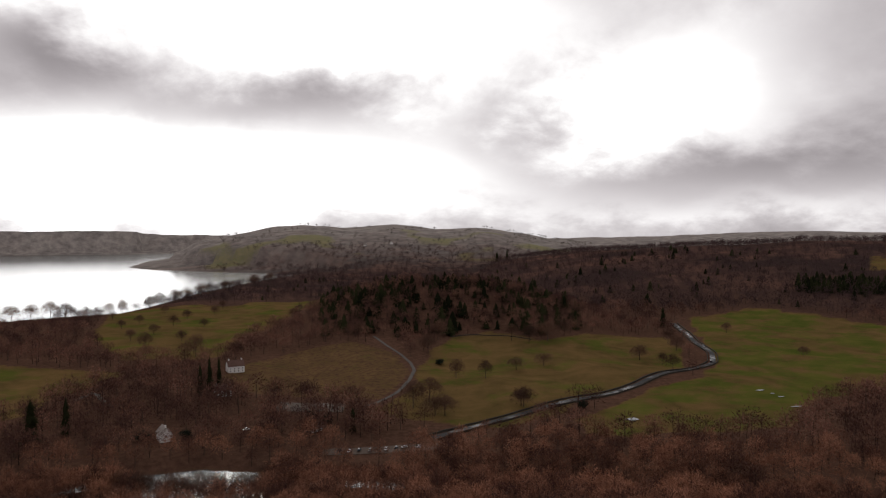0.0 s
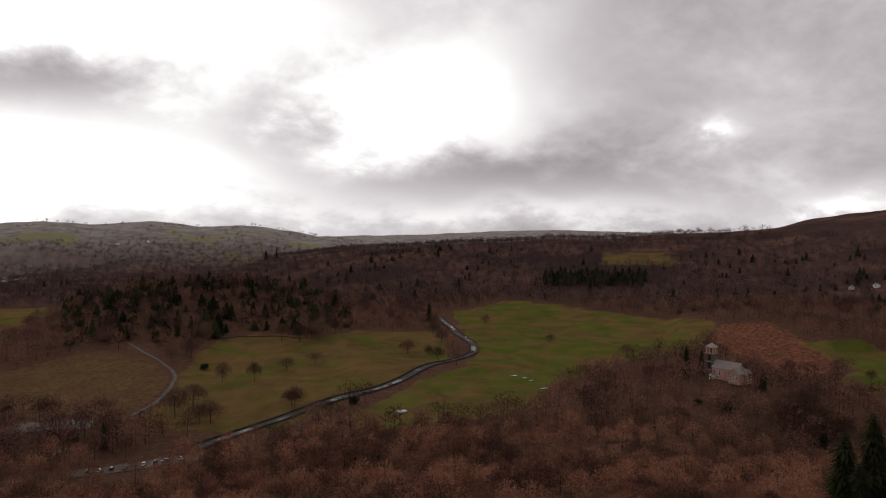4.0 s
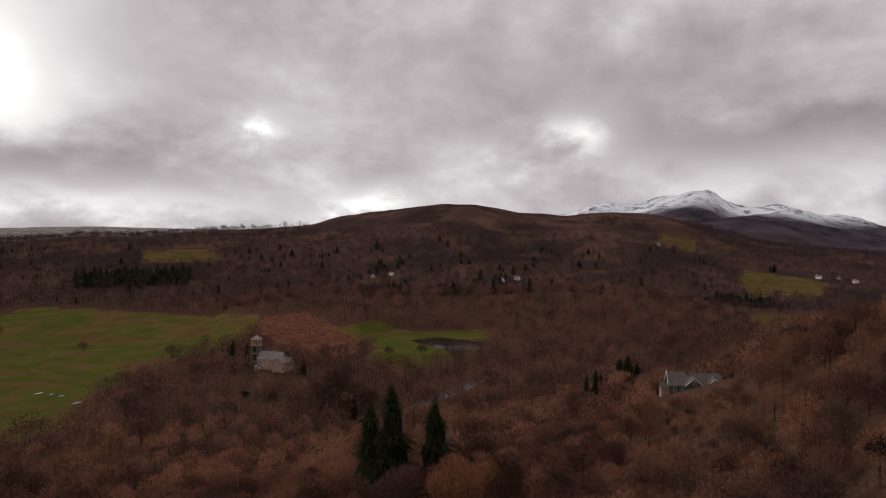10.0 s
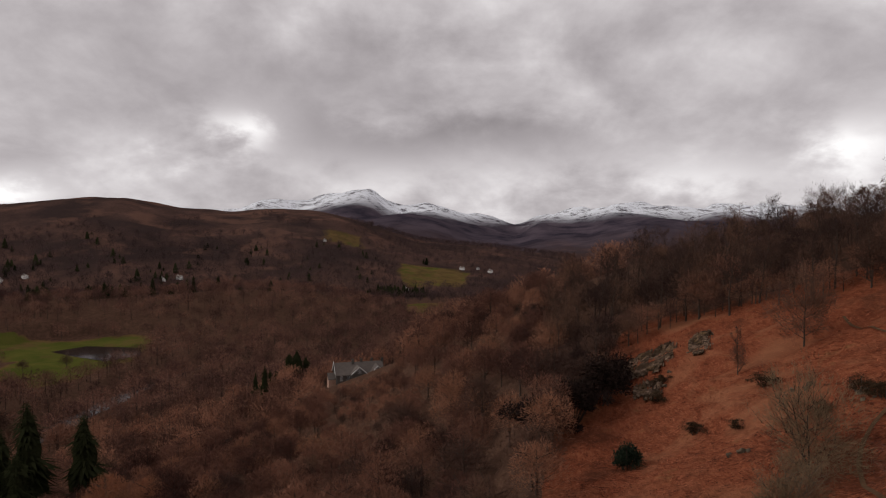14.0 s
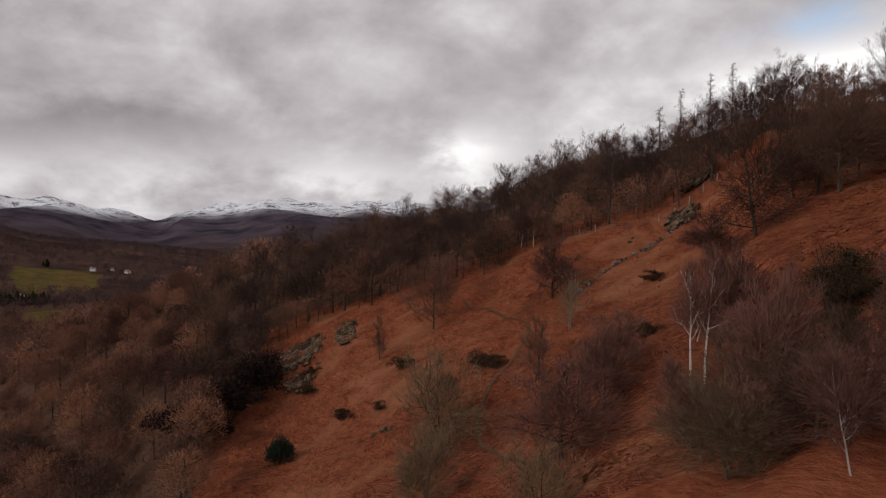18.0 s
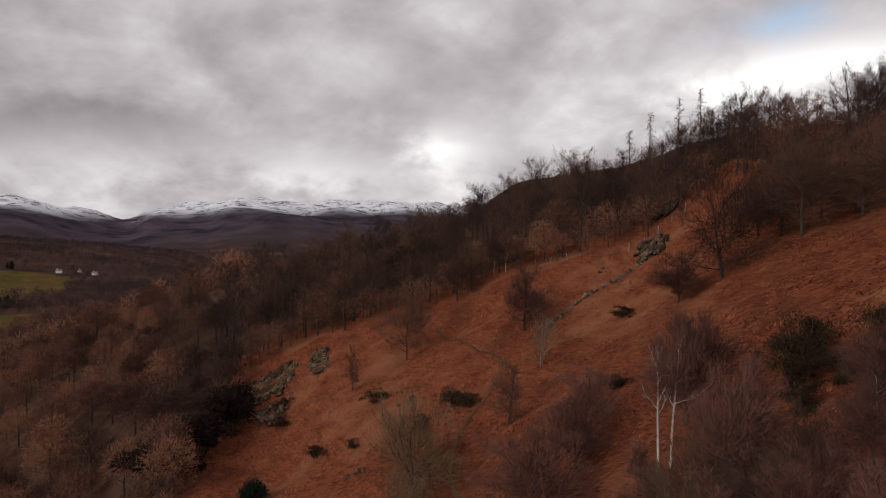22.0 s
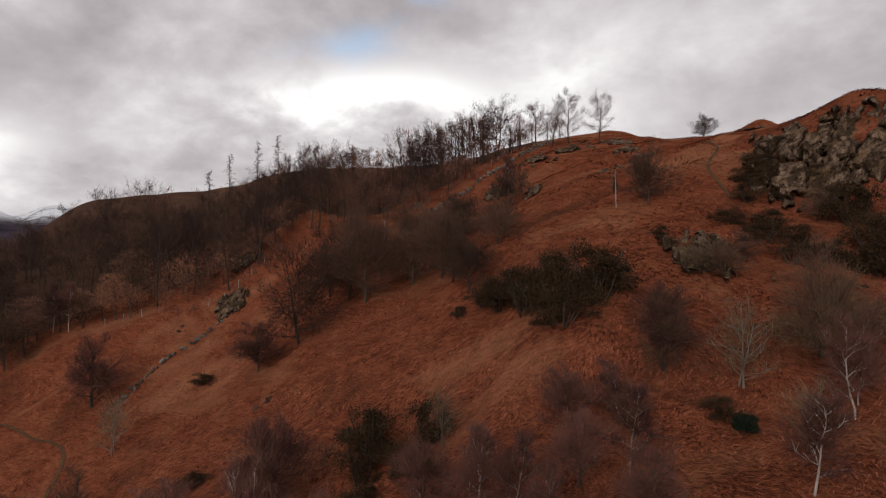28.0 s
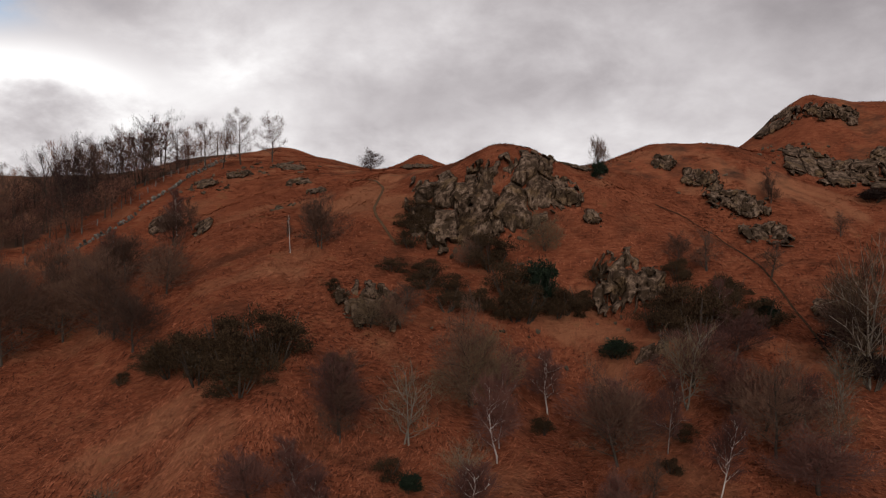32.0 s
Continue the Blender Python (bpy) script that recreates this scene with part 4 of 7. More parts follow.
def dome_tree(seed, h, wide, blades, ln, wd, trunk_sides=3, limbs=5, knots=4, fine=False, lumps=9, core=0.62):
    """A bare tree for the woods: trunk, limbs, dark inner branch knots, and a rounded, lumpy cloud of twigs."""
    r = np.random.RandomState(seed)
    wv, wf = [], []
    lean = r.normal(0, 0.05, 2) * h
    tube(wv, wf, [np.array([0, 0, -0.6]), np.array([lean[0] * 0.4, lean[1] * 0.4, h * 0.45]), np.array([lean[0], lean[1], h * 0.85])], [0.02 * h, 0.014 * h, 0.02], trunk_sides)
    for k in range(limbs):
        a = k * 2.4 + r.uniform(-0.4, 0.4)
        u = 0.25 + 0.5 * k / max(1, limbs)
        p = np.array([lean[0] * u, lean[1] * u, h * u])
        e = p + np.array([math.cos(a) * wide * 0.34, math.sin(a) * wide * 0.34, h * 0.15])
        tube(wv, wf, [p, e], [0.008 * h, 0.02], 3)
    # clumps over a dome
    k = np.arange(lumps)
    up = 1.02 - 1.05 * (k + 0.5) / lumps
    turn = k * 2.4 + r.uniform(-0.4, 0.4, lumps)
    flat = np.sqrt(np.maximum(0, 1 - up ** 2))
    c = np.stack([np.cos(turn) * flat * wide * 0.28, np.sin(turn) * flat * wide * 0.28, h * (0.38 + 0.34 * up)], 1) + r.normal(0, wide * 0.035, (lumps, 3))
    c[:, :2] += lean * 0.6
    rad = wide * r.uniform(0.17, 0.27, lumps)
    kv, kf = [], []
    for q in range(knots):
        j = q * lumps // knots
        rough_ball(r, c[j] * np.array([0.85, 0.85, 0.95]), rad[j] * core, fine, kv, kf)
    i = r.randint(0, lumps, blades)
    d = r.normal(0, 1, (blades, 3))
    d[:, 2] = d[:, 2] * 0.85 + 0.3
    d /= np.linalg.norm(d, axis=1, keepdims=True)
    p = c[i] + d * (rad[i] * r.uniform(0.15, 1.0, blades) ** 0.28)[:, None]
    p[:, 2] = np.clip(p[:, 2], h * 0.05, h)
    # twigs sweep outwards and up, broadside to the outside of the clump
    o = np.cross(d, r.normal(0, 1, (blades, 3)))
    o = o / (np.linalg.norm(o, axis=1, keepdims=True) + 1e-6) * 0.75 + d * 0.65 + np.array([0, 0, 0.35])
    o /= np.linalg.norm(o, axis=1, keepdims=True)
    sd = np.cross(o, d + r.normal(0, 0.25, (blades, 3)))
    sd /= np.linalg.norm(sd, axis=1, keepdims=True) + 1e-6
    V = np.empty((blades * 3, 3))
    q = ln * r.uniform(0.5, 1.3, (blades, 1))
    V[0::3], V[1::3], V[2::3] = p - sd * wd, p + sd * wd, p + o * q
    F = np.arange(blades * 3).reshape(-1, 3)
    own = np.repeat(r.normal(0, 0.10, lumps)[i], 3)
    if knots:
        F = np.concatenate([F, np.array(kf) + len(V)])
        V = np.concatenate([V, np.array(kv)])
        own = np.concatenate([own, np.full(len(kv), -0.1)])
    return np.array(wv), np.array(wf), V, F, own


DENSE = [dome_tree(40 + k, 11 + (k % 3), 8.6 + 0.5 * k, 2300, 0.95, 0.042, 5, 8, 0, False, 17) for k in range(6)]
DENSE_SKY = [tree(46 + k, 13 + (k % 3), 4.2 + 0.4 * k, 13, 1700, 0.85, 0.022, clear=0.30, rise=0.8, fine=True, loose=0.2, girth=1.15) for k in range(5)]
NEARWOOD = [dome_tree(40 + k, 11 + (k % 3), 8.5 + 0.7 * k, 560, 1.1, 0.075, 4, 3, 0, False, 13) for k in range(6)]
SKYWOOD = [tree(146 + k, 13, 4.2, 9, 420, 1.0, 0.05, clear=0.3, rise=0.8, loose=0.2, girth=1.15) for k in range(4)]
BROAD = [dome_tree(50 + k, 11, 9.4, 520, 1.25, 0.085, 3, 4, 0, False, 13) for k in range(5)]
MIDDLE = [dome_tree(60 + k, 10 + k % 3, 10.5 + 0.5 * k, 270, 1.3, 0.125, 3, 1, 0, False, 12) for k in range(6)]
DISTANT = [dome_tree(80 + k, 11, 13, 64, 1.9, 0.34, 3, 0, 0, False, 6) for k in range(5)]
SPRUCE_FAR = [conifer(30 + k, 14 + k, 8.6, 9, 8, 3) for k in range(4)]
WINTER = "bare russet-brown winter woodland on the valley slope"
STANDS = {}
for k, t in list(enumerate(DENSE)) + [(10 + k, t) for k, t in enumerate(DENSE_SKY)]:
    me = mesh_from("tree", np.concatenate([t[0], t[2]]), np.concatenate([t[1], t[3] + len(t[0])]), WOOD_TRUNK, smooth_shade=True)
    me.materials.append(NEAR_TWIG if k < 10 else DARKER_TWIG)
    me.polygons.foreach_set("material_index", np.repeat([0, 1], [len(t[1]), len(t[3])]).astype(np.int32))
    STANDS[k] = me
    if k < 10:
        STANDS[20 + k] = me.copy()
        STANDS[20 + k].materials[1] = DARKER_TWIG


def stand(wood, spots, sky, dark, seed):
    """The nearest trees of a wood, each a part of its own."""
    r = np.random.RandomState(seed)
    for x, y, z, size, _ in spots:
        s = size * r.uniform(0.92, 1.12)
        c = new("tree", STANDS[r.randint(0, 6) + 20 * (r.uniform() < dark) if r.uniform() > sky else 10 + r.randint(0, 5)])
        c.parent = wood
        c.matrix_basis = Matrix.LocRotScale((x, y, z), Euler((0, 0, r.uniform(0, 6.28))), (s, s, size))


for a0, a1, r0, r1, tall, warm in ((40, 72, 150, 265, 1.0, 0.12), (72, 98.5, 62, 265, 0.9, 0.25), (98, 131, 88, 208, 0.82, -0.12), (131, 145, 110, 164, 0.84, -0.2), (145, 150, 110, 160, 0.64, -0.2), (150, 168, 110, 178, 0.80, -0.2)):
    S = scatter(a0, a1, r0, r1, 4.7 if a0 > 130 else 5.6 if a0 > 97 else 6.8, 100 + int(a1), 0.1, tall, warm, 0.3)
    S = S[np.argsort(np.hypot(S[:, 0], S[:, 1]))]
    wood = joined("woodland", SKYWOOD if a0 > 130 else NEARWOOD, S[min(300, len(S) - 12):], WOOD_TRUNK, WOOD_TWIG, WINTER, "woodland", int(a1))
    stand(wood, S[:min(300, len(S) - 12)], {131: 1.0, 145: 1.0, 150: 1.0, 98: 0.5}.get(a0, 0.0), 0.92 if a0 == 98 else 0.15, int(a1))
for a0, a1, r0, warm in ((-34, 40, 215, 0.0), (40, 72, 265, 0.05), (72, 104, 265, 0.1)):
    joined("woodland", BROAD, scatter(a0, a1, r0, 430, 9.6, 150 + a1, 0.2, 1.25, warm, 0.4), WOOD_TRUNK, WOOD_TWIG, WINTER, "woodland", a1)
fringe = np.concatenate([scatter(98, 131, 88, 150, 3.6, 131, 0.1, 0.5, -0.1), scatter(131, 166, 120, 205, 4.2, 132, 0.1, 0.55, -0.15)])
fringe = fringe[np.abs(np.hypot(fringe[:, 0], fringe[:, 1]) - np.interp(bearing_of(fringe[:, 0], fringe[:, 1]), [e[0] for e in BRACKEN_EDGE], [e[1] for e in BRACKEN_EDGE])) < 9]
low = np.concatenate([scatter(131, 168, 122, 170, 4.2, 133, 0.1, 0.36, -0.15), scatter(81.4, 86.6, 185, 345, 4.4, 134, 0, 1.0, 0.2)])
fringe = np.concatenate([fringe, low])
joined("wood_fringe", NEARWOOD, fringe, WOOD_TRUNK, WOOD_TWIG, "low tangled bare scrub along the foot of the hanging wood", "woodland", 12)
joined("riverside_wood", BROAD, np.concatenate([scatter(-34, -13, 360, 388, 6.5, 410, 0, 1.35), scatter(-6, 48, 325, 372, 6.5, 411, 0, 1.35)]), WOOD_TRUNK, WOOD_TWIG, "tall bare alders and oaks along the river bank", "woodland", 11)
for a0, a1 in ((-34, 25), (25, 62), (62, 104)):
    joined("woodland", MIDDLE, scatter(a0, a1, 430, 1050, 12.4, 200 + a1, 0.4, 1.55, 0.0, 0.42), WOOD_TRUNK, MID_TWIG, "bare dark brown winter wood on the valley floor", "woodland", a1)
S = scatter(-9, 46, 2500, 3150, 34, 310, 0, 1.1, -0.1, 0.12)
joined("woodland", DISTANT, S[wave(S[:, 0], S[:, 1], 190, 35) > 0.0], WOOD_TRUNK, HAZE_TWIG, "hedgerow trees and copses on the far hill", "woodland", 8)
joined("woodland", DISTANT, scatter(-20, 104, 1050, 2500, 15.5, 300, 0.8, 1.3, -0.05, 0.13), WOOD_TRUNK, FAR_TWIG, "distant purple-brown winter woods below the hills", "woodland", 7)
def thinned(S, keep, seed, floor=0.05):
    r = np.random.RandomState(seed)
    S = S[(r.uniform(0, 1, len(S)) < keep) & (wave(S[:, 0], S[:, 1], 150, 29) > floor)]
    S[:, 3] *= r.uniform(0.5, 1.1, len(S))
    return S


joined("conifer_wood", SPRUCE_FAR, np.concatenate([thinned(np.concatenate([scatter(36, 43, 1250, 1330, 14, 401), scatter(62, 67, 1080, 1120, 16, 403), scatter(20, 30, 1700, 1760, 14, 404),
       scatter(70, 74, 1060, 1100, 15, 405), scatter(44, 90, 1000, 1600, 22, 406), scatter(-6, 40, 1100, 1700, 30, 407)]), 0.3, 9), thinned(scatter(-1, 20, 780, 1130, 12, 400, 0, 1.25), 0.5, 8, -9), scatter(35.5, 43.5, 1230, 1330, 12, 420), scatter(55.5, 57.5, 1010, 1050, 9, 421), scatter(59, 60.6, 1020, 1050, 9, 422), scatter(62.5, 66, 1030, 1062, 10, 423), scatter(68, 70, 1040, 1062, 9, 424), scatter(84, 88.5, 1180, 1230, 10, 425)]), WOOD_TRUNK, NEEDLE, "dark green conifer plantation among bare trees", "conifers", 9)

# ---- the hillside: single trees, shrubs, rocks ----
def holder(name, x, y, z=None, turn=0.0, scale=(1, 1, 1)):
    ob = new(name)
    ob.empty_display_size = 0.5
    zz = ground_z(x, y) if z is None else z
    ob.matrix_world = Matrix.LocRotScale((x, y, zz), Euler((0, 0, turn)), scale)
    return ob


def child(name, me, parent, label=""):
    ob = new(name, me)
    ob.parent = parent
    if label:
        ob["label"] = label
    return ob


def split_tree(tp, bark, twig):
    """Meshes for the wood and the twig crown of one tree."""
    wv, wf, tv, tf = tp
    return mesh_from("trunk", wv, wf, bark), mesh_from("crown", tv, tf, twig)


def spec(h, w, bark, twig, seeds, **kw):
    out = []
    for sd in seeds:
        out.append((split_tree(tree(sd, h, w / 2, fine=True, sides=6, **kw), bark, twig), h, w))
    return out


KINDS = {
    "oak": spec(10, 9, BARK, TWIG, (1, 2, 3, 4), limbs=16, twigs=5200, twig_len=0.95, twig_wide=0.023, clear=0.12),
    "birchy": spec(8, 6, BARK, BIRCH_TWIG, (5, 6, 7), limbs=14, twigs=6000, twig_len=0.85, twig_wide=0.017, clear=0.14, rise=1.1),
    "birch": spec(8, 3.6, BIRCH_BARK, BIRCH_TWIG, (8, 9, 10, 11), limbs=12, twigs=3200, twig_len=0.9, twig_wide=0.016, clear=0.26, rise=1.2, bend=0.10, girth=0.5, loose=0.35),
    "twin": spec(9, 3.6, BIRCH_BARK, BIRCH_TWIG, (12,), limbs=9, twigs=3000, twig_len=0.9, twig_wide=0.014, clear=0.45, rise=1.6, stems=2, bend=0.025, girth=0.68, splay=0.03, loose=0.3),
    "dead": spec(7, 6, PALE_BARK, OCHRE_TWIG, (13, 14, 15), limbs=12, twigs=1800, twig_len=0.7, twig_wide=0.014, girth=0.7, clear=0.14, rise=1.0, stems=2),
    "ochre": spec(8, 8, BARK, OCHRE_TWIG, (16, 17), limbs=14, twigs=6500, twig_len=0.85, twig_wide=0.018, clear=0.08, stems=2, girth=0.7),
    "sapling": spec(6, 3, BARK, TWIG, (18, 19), limbs=10, twigs=1800, twig_len=0.8, twig_wide=0.013, clear=0.1, rise=2.0),
    "sky": spec(11, 8, BARK, TWIG, (20, 21, 22, 23), limbs=16, twigs=3600, twig_len=0.75, twig_wide=0.017, clear=0.16, rise=0.7, loose=0.15, girth=1.15),
    "pole": spec(5, 1, BIRCH_BARK, BIRCH_TWIG, (24,), limbs=2, twigs=6, twig_len=0.3, twig_wide=0.012, clear=0.6, bend=0.03, girth=0.6),
    "thorn": spec(4, 4, BARK, TWIG, (25, 26), limbs=13, twigs=3500, twig_len=0.5, twig_wide=0.016, clear=0.2),
}
SAYS = {
    "oak": ("oak_tree", "bare brown oak with a rounded twiggy crown on bracken", "tree"),
    "birchy": ("birch_tree", "bare young birch with a dense purple-brown twig crown", "tree"),
    "birch": ("birch_tree", "slender white-stemmed birch with bare purplish twigs", "tree"),
    "twin": ("birch_tree", "tall birch with two white stems and purplish twigs", "tree"),
    "dead": ("ash_tree", "pale grey leafless tree with several crooked stems", "tree"),
    "ochre": ("willow_tree", "low spreading bare tree with ochre-brown lichened twigs", "tree"),
    "sapling": ("sapling", "thin upright brown sapling without leaves on the bracken", "tree"),
    "sky": ("oak_tree", "bare spreading hedgerow tree standing against the sky", "tree"),
    "pole": ("tree_stem", "bleached dead birch stem standing alone in the bracken", "dead tree"),
    "thorn": ("hawthorn", "small wind-bent hawthorn with a dense bare crown", "tree"),
}
count = [0]


def plant(kind, x, y, h, w, label=""):
    count[0] += 1
    r = np.random.RandomState(1000 + count[0])
    opts = KINDS[kind]
    (trunk, crown), h0, w0 = opts[count[0] % len(opts)]
    name, says, cat = SAYS[kind]
    if kind in ("birch", "birchy"):
        w = 1.25 * w
    s = max(w / w0, 0.5 * h / h0)
    ob = holder(name, x, y, None, r.uniform(0, 6.28), (s, s, h / h0))
    tagged(ob, label or says, cat, "trees on the hillside")
    child("trunk", trunk, ob)
    child("crown", crown, ob)
    return ob


# kind: place east and north, height, width
TREES = {}
TREES["oak"] = ((102.6, -52.3, 10.5, 8.3), (56.2, -71.4, 12.0, 12.0), (50.5, -78, 10.5, 11), (111.9, -67.6, 8.4, 8.4), (16.5, -89.3, 6.2, 5.7), (37, -76.5, 7.2, 7.0), (45.3, -81.3, 7.5, 8),
                (36.6, -89, 4.6, 7.2), (53.6, -86.9, 7, 6.5))
TREES["oak"] += ((46.7, -96.2, 5.2, 8.5), (33.3, -73.1, 5.8, 7.4), (-13.8, -57.3, 6.8, 7.3), (-25.3, -54.7, 6.9, 7.3), (-39, -71.1, 4.8, 5.1), (-27, -84.8, 3.4, 4), (-1.7, -62.3, 7.6, 7.2),
                 (8.9, -56.9, 5.6, 3.6), (60, -92, 6, 8), (41, -103, 5, 7))
TREES["birchy"] = ((85, -63.2, 8.8, 7.6), (40.8, -31.4, 6.5, 7.5), (25.5, -33.3, 7.4, 4.5), (60, -68, 5.7, 5.9), (9.1, -57.6, 6, 4.1), (36.8, -44.7, 6.3, 5.2), (36.5, -42.5, 7.5, 5.0), (46, -41, 5, 5), (14, -50, 4.2, 4))
TREES["birch"] = ((112.2, -76, 8.1, 3.4), (109.5, -77, 8.1, 3), (17, -27.5, 4.6, 1.8), (-3.9, -57.2, 6.8, 3.2), (-9.2, -66.3, 5.8, 3.4), (-17.8, -57.5, 6.2, 2), (-19.8, -51.4, 5.8, 2.4), (10.9, -52, 4, 2.8),
                  (-27.2, -71.6, 5.2, 2.2), (17.3, -39.5, 6.6, 2.6), (14.9, -39.6, 5.8, 2.6))
TREES["oak"] += ((25.5, -31.5, 4.6, 6.5), (20.5, -30.5, 4.2, 5.5), (27.5, -35, 4.4, 5), (21.5, -34.5, 4.0, 5))
TREES["birchy"] += ((22.5, -28.5, 3.6, 4.2), (18.5, -29.5, 3.6, 4), (15.5, -31, 3.4, 3.6), (27.5, -30, 3.4, 4), (24, -33, 3.8, 4), (20, -33, 3.4, 3.6), (13.5, -28, 3.2, 3.6))
TREES["birch"] += ((20, -39.1, 4.2, 2.2), (12, -38.6, 4.6, 2.2), (9.2, -46.2, 6, 3.0), (-1.3, -47.5, 6, 3.4), (-4.2, -59, 6.5, 2.4), (18.9, -44.2, 4, 2.2), (40.8, -44.8, 3.8, 2.2), (29, -31, 4.6, 2), (48, -98, 6, 3), (42, -107, 7, 3))
TREES["twin"] = ((33.5, -37, 9.0, 3.4),)
TREES["dead"] = ((72, -56.5, 6.5, 5.4), (-37.4, -63.3, 11.5, 9), (3.5, -57.5, 6, 5.5), (-20.6, -61.7, 6.6, 6), (-1.3, -52, 4.4, 5), (24.5, -49.4, 4, 4.4), (22.7, -62.9, 3, 2.8), (-33, -60, 5, 5))
TREES["ochre"] = ((66.8, -35.4, 9.1, 9.4), (22.4, -27.1, 4.2, 6), (-1.7, -62.4, 6, 7.0), (55, -27, 6, 7), (33, -24, 3.8, 5.5))
TREES["sapling"] = ((63.3, -44.8, 7.1, 3.9), (103.4, -43.1, 6.7, 2.4), (-50.2, -92.3, 3.3, 2.2), (-45.2, -101.4, 3.2, 2.4), (40, -108, 5, 2.4), (22, -94, 2.6, 1.6), (-15, -52, 3.5, 2))
TREES["sky"] = ((76.5, -176.9, 9.5, 10), (65.7, -166.7, 9, 9), (57.1, -162, 9.5, 8.5), (52.9, -161, 9, 6), (49.9, -164.7, 12, 7.5), (43.5, -168.6, 10.5, 8), (66, -149, 9, 7.3), (101, -148, 7, 9), (82, -137, 7.5, 8), (78, -140, 8, 8), (88, -127, 8, 8), (93, -122, 8.5, 8), (84, -131, 8.5, 8),
                (112, -113, 8, 8), (118, -108, 8.5, 8), (124, -104, 8, 8), (129, -98, 8, 7.5), (72, -140, 11, 8), (69, -144, 10, 8))
TREES["pole"] = ((20.3, -88.4, 5.2, 1),)
TREES["thorn"] = ((-22.5, -109, 4.7, 3.2), (16, -136, 3.3, 4.8), (-14, -63, 3, 3.4), (5, -76, 2.6, 4), (6, -72.5, 3.0, 4.2), (-2, -88, 3, 3.5))
TREES["oak"] += ((-25.8, -58, 4.4, 6.7), (-36.8, -64.5, 9.5, 6.5), (47.7, -84, 8.0, 8.7), (45.5, -88, 7.0, 8.4), (48.6, -100.2, 4.0, 7.3), (56.3, -99.2, 6.4, 8.8), (54.5, -79.7, 10, 9.8), (40.1, -79.6, 8, 9.2), (33.6, -82.6, 4.3, 6.4), (60.5, -84, 9, 9), (63, -95, 7, 8), (44, -94, 6, 8))
TREES["birchy"] += ((-14.3, -60.5, 4.8, 6.7), (-26.7, -66.7, 4.2, 4.8), (-26.5, -50.6, 4.0, 6.4), (-22, -63.7, 5, 6.1), (22, -42, 5, 3.6), (7, -42, 4.2, 3.6), (43, -37, 5.5, 4.6), (19, -36, 4.6, 3.6))
TREES["dead"] += ((-41.2, -73.1, 5.2, 5.2), (-29.7, -54.3, 5.1, 4.7))
TREES["thorn"] += ((16.9, -89.6, 5, 5),)
TREES["ochre"] += ((-11.7, -88.6, 4.2, 4.9), (8.2, -71.9, 2.9, 4.6))
TREES["sapling"] += ((-45.7, -103.4, 4.1, 2.9), (-36.9, -82.3, 3.9, 2.6), (-30, -83.8, 4.3, 3.7), (9.6, -60.8, 3.9, 4.4))
TREES["birchy"] += ((-12, -50, 3.6, 3.5), (-24, -60, 4.2, 4), (-5, -66, 4, 4), (-29, -58, 4, 4), (12, -44, 4.6, 3.8))
for kind, rows in TREES.items():
    for x, y, h, w in rows:
        plant(kind, x, y, h, w)


def larch(x, y, h, seed):
    r = np.random.RandomState(seed)
    ob = holder("larch", x, y)
    tagged(ob, "tall thin leafless larch with short level branches on the ridge", "tree", "larches on the ridge")
    wv, wf = [], []
    lean = r.normal(0, 0.02, 2)
    path = [np.array([lean[0] * q * h + 0.1 * math.sin(q * 7), lean[1] * q * h, q * h - 0.5]) for q in np.linspace(0, 1, 8)]
    tube(wv, wf, path, list(np.linspace(0.24, 0.03, 8)), 6)
    bv, bf = [], []
    tw = []
    for k in range(60):
        u = 0.34 + 0.65 * (k + r.uniform()) / 60
        a = r.uniform(0, 6.28)
        ln = (3.0 * (1.02 - u) + 0.4) * r.uniform(0.35, 1.45)
        p = np.array([lean[0] * u * h, lean[1] * u * h, u * h])
        e = p + ln * np.array([math.cos(a), math.sin(a), r.uniform(-0.15, 0.25)])
        tube(bv, bf, [p, e], [0.03, 0.008], 3)
        for _ in range(20):
            q = p + (e - p) * r.uniform(0.2, 1)
            tw.append((q, q + r.normal(0, 0.32, 3) + np.array([0, 0, -0.12])))
    o = len(wv)
    child("trunk", mesh_from("trunk", wv + bv, wf + [(a + o, b + o, c + o) for a, b, c in bf], BARK), ob)
    V = []
    for q, e in tw:
        sd = r.normal(0, 0.016, 3)
        V += [q - sd, q + sd, e]
    child("crown", mesh_from("crown", V, np.arange(len(V)).reshape(-1, 3), LARCH_TWIG), ob)


for k, (x, y, h) in enumerate(((102.3, -121.7, 163.9), (107.8, -121.1, 163), (113, -118, 160), (115, -114, 156), (97, -124, 158.5), (105, -127, 157), (92, -121, 156))):
    larch(x, y, h - ground_z(x, y), 500 + k)


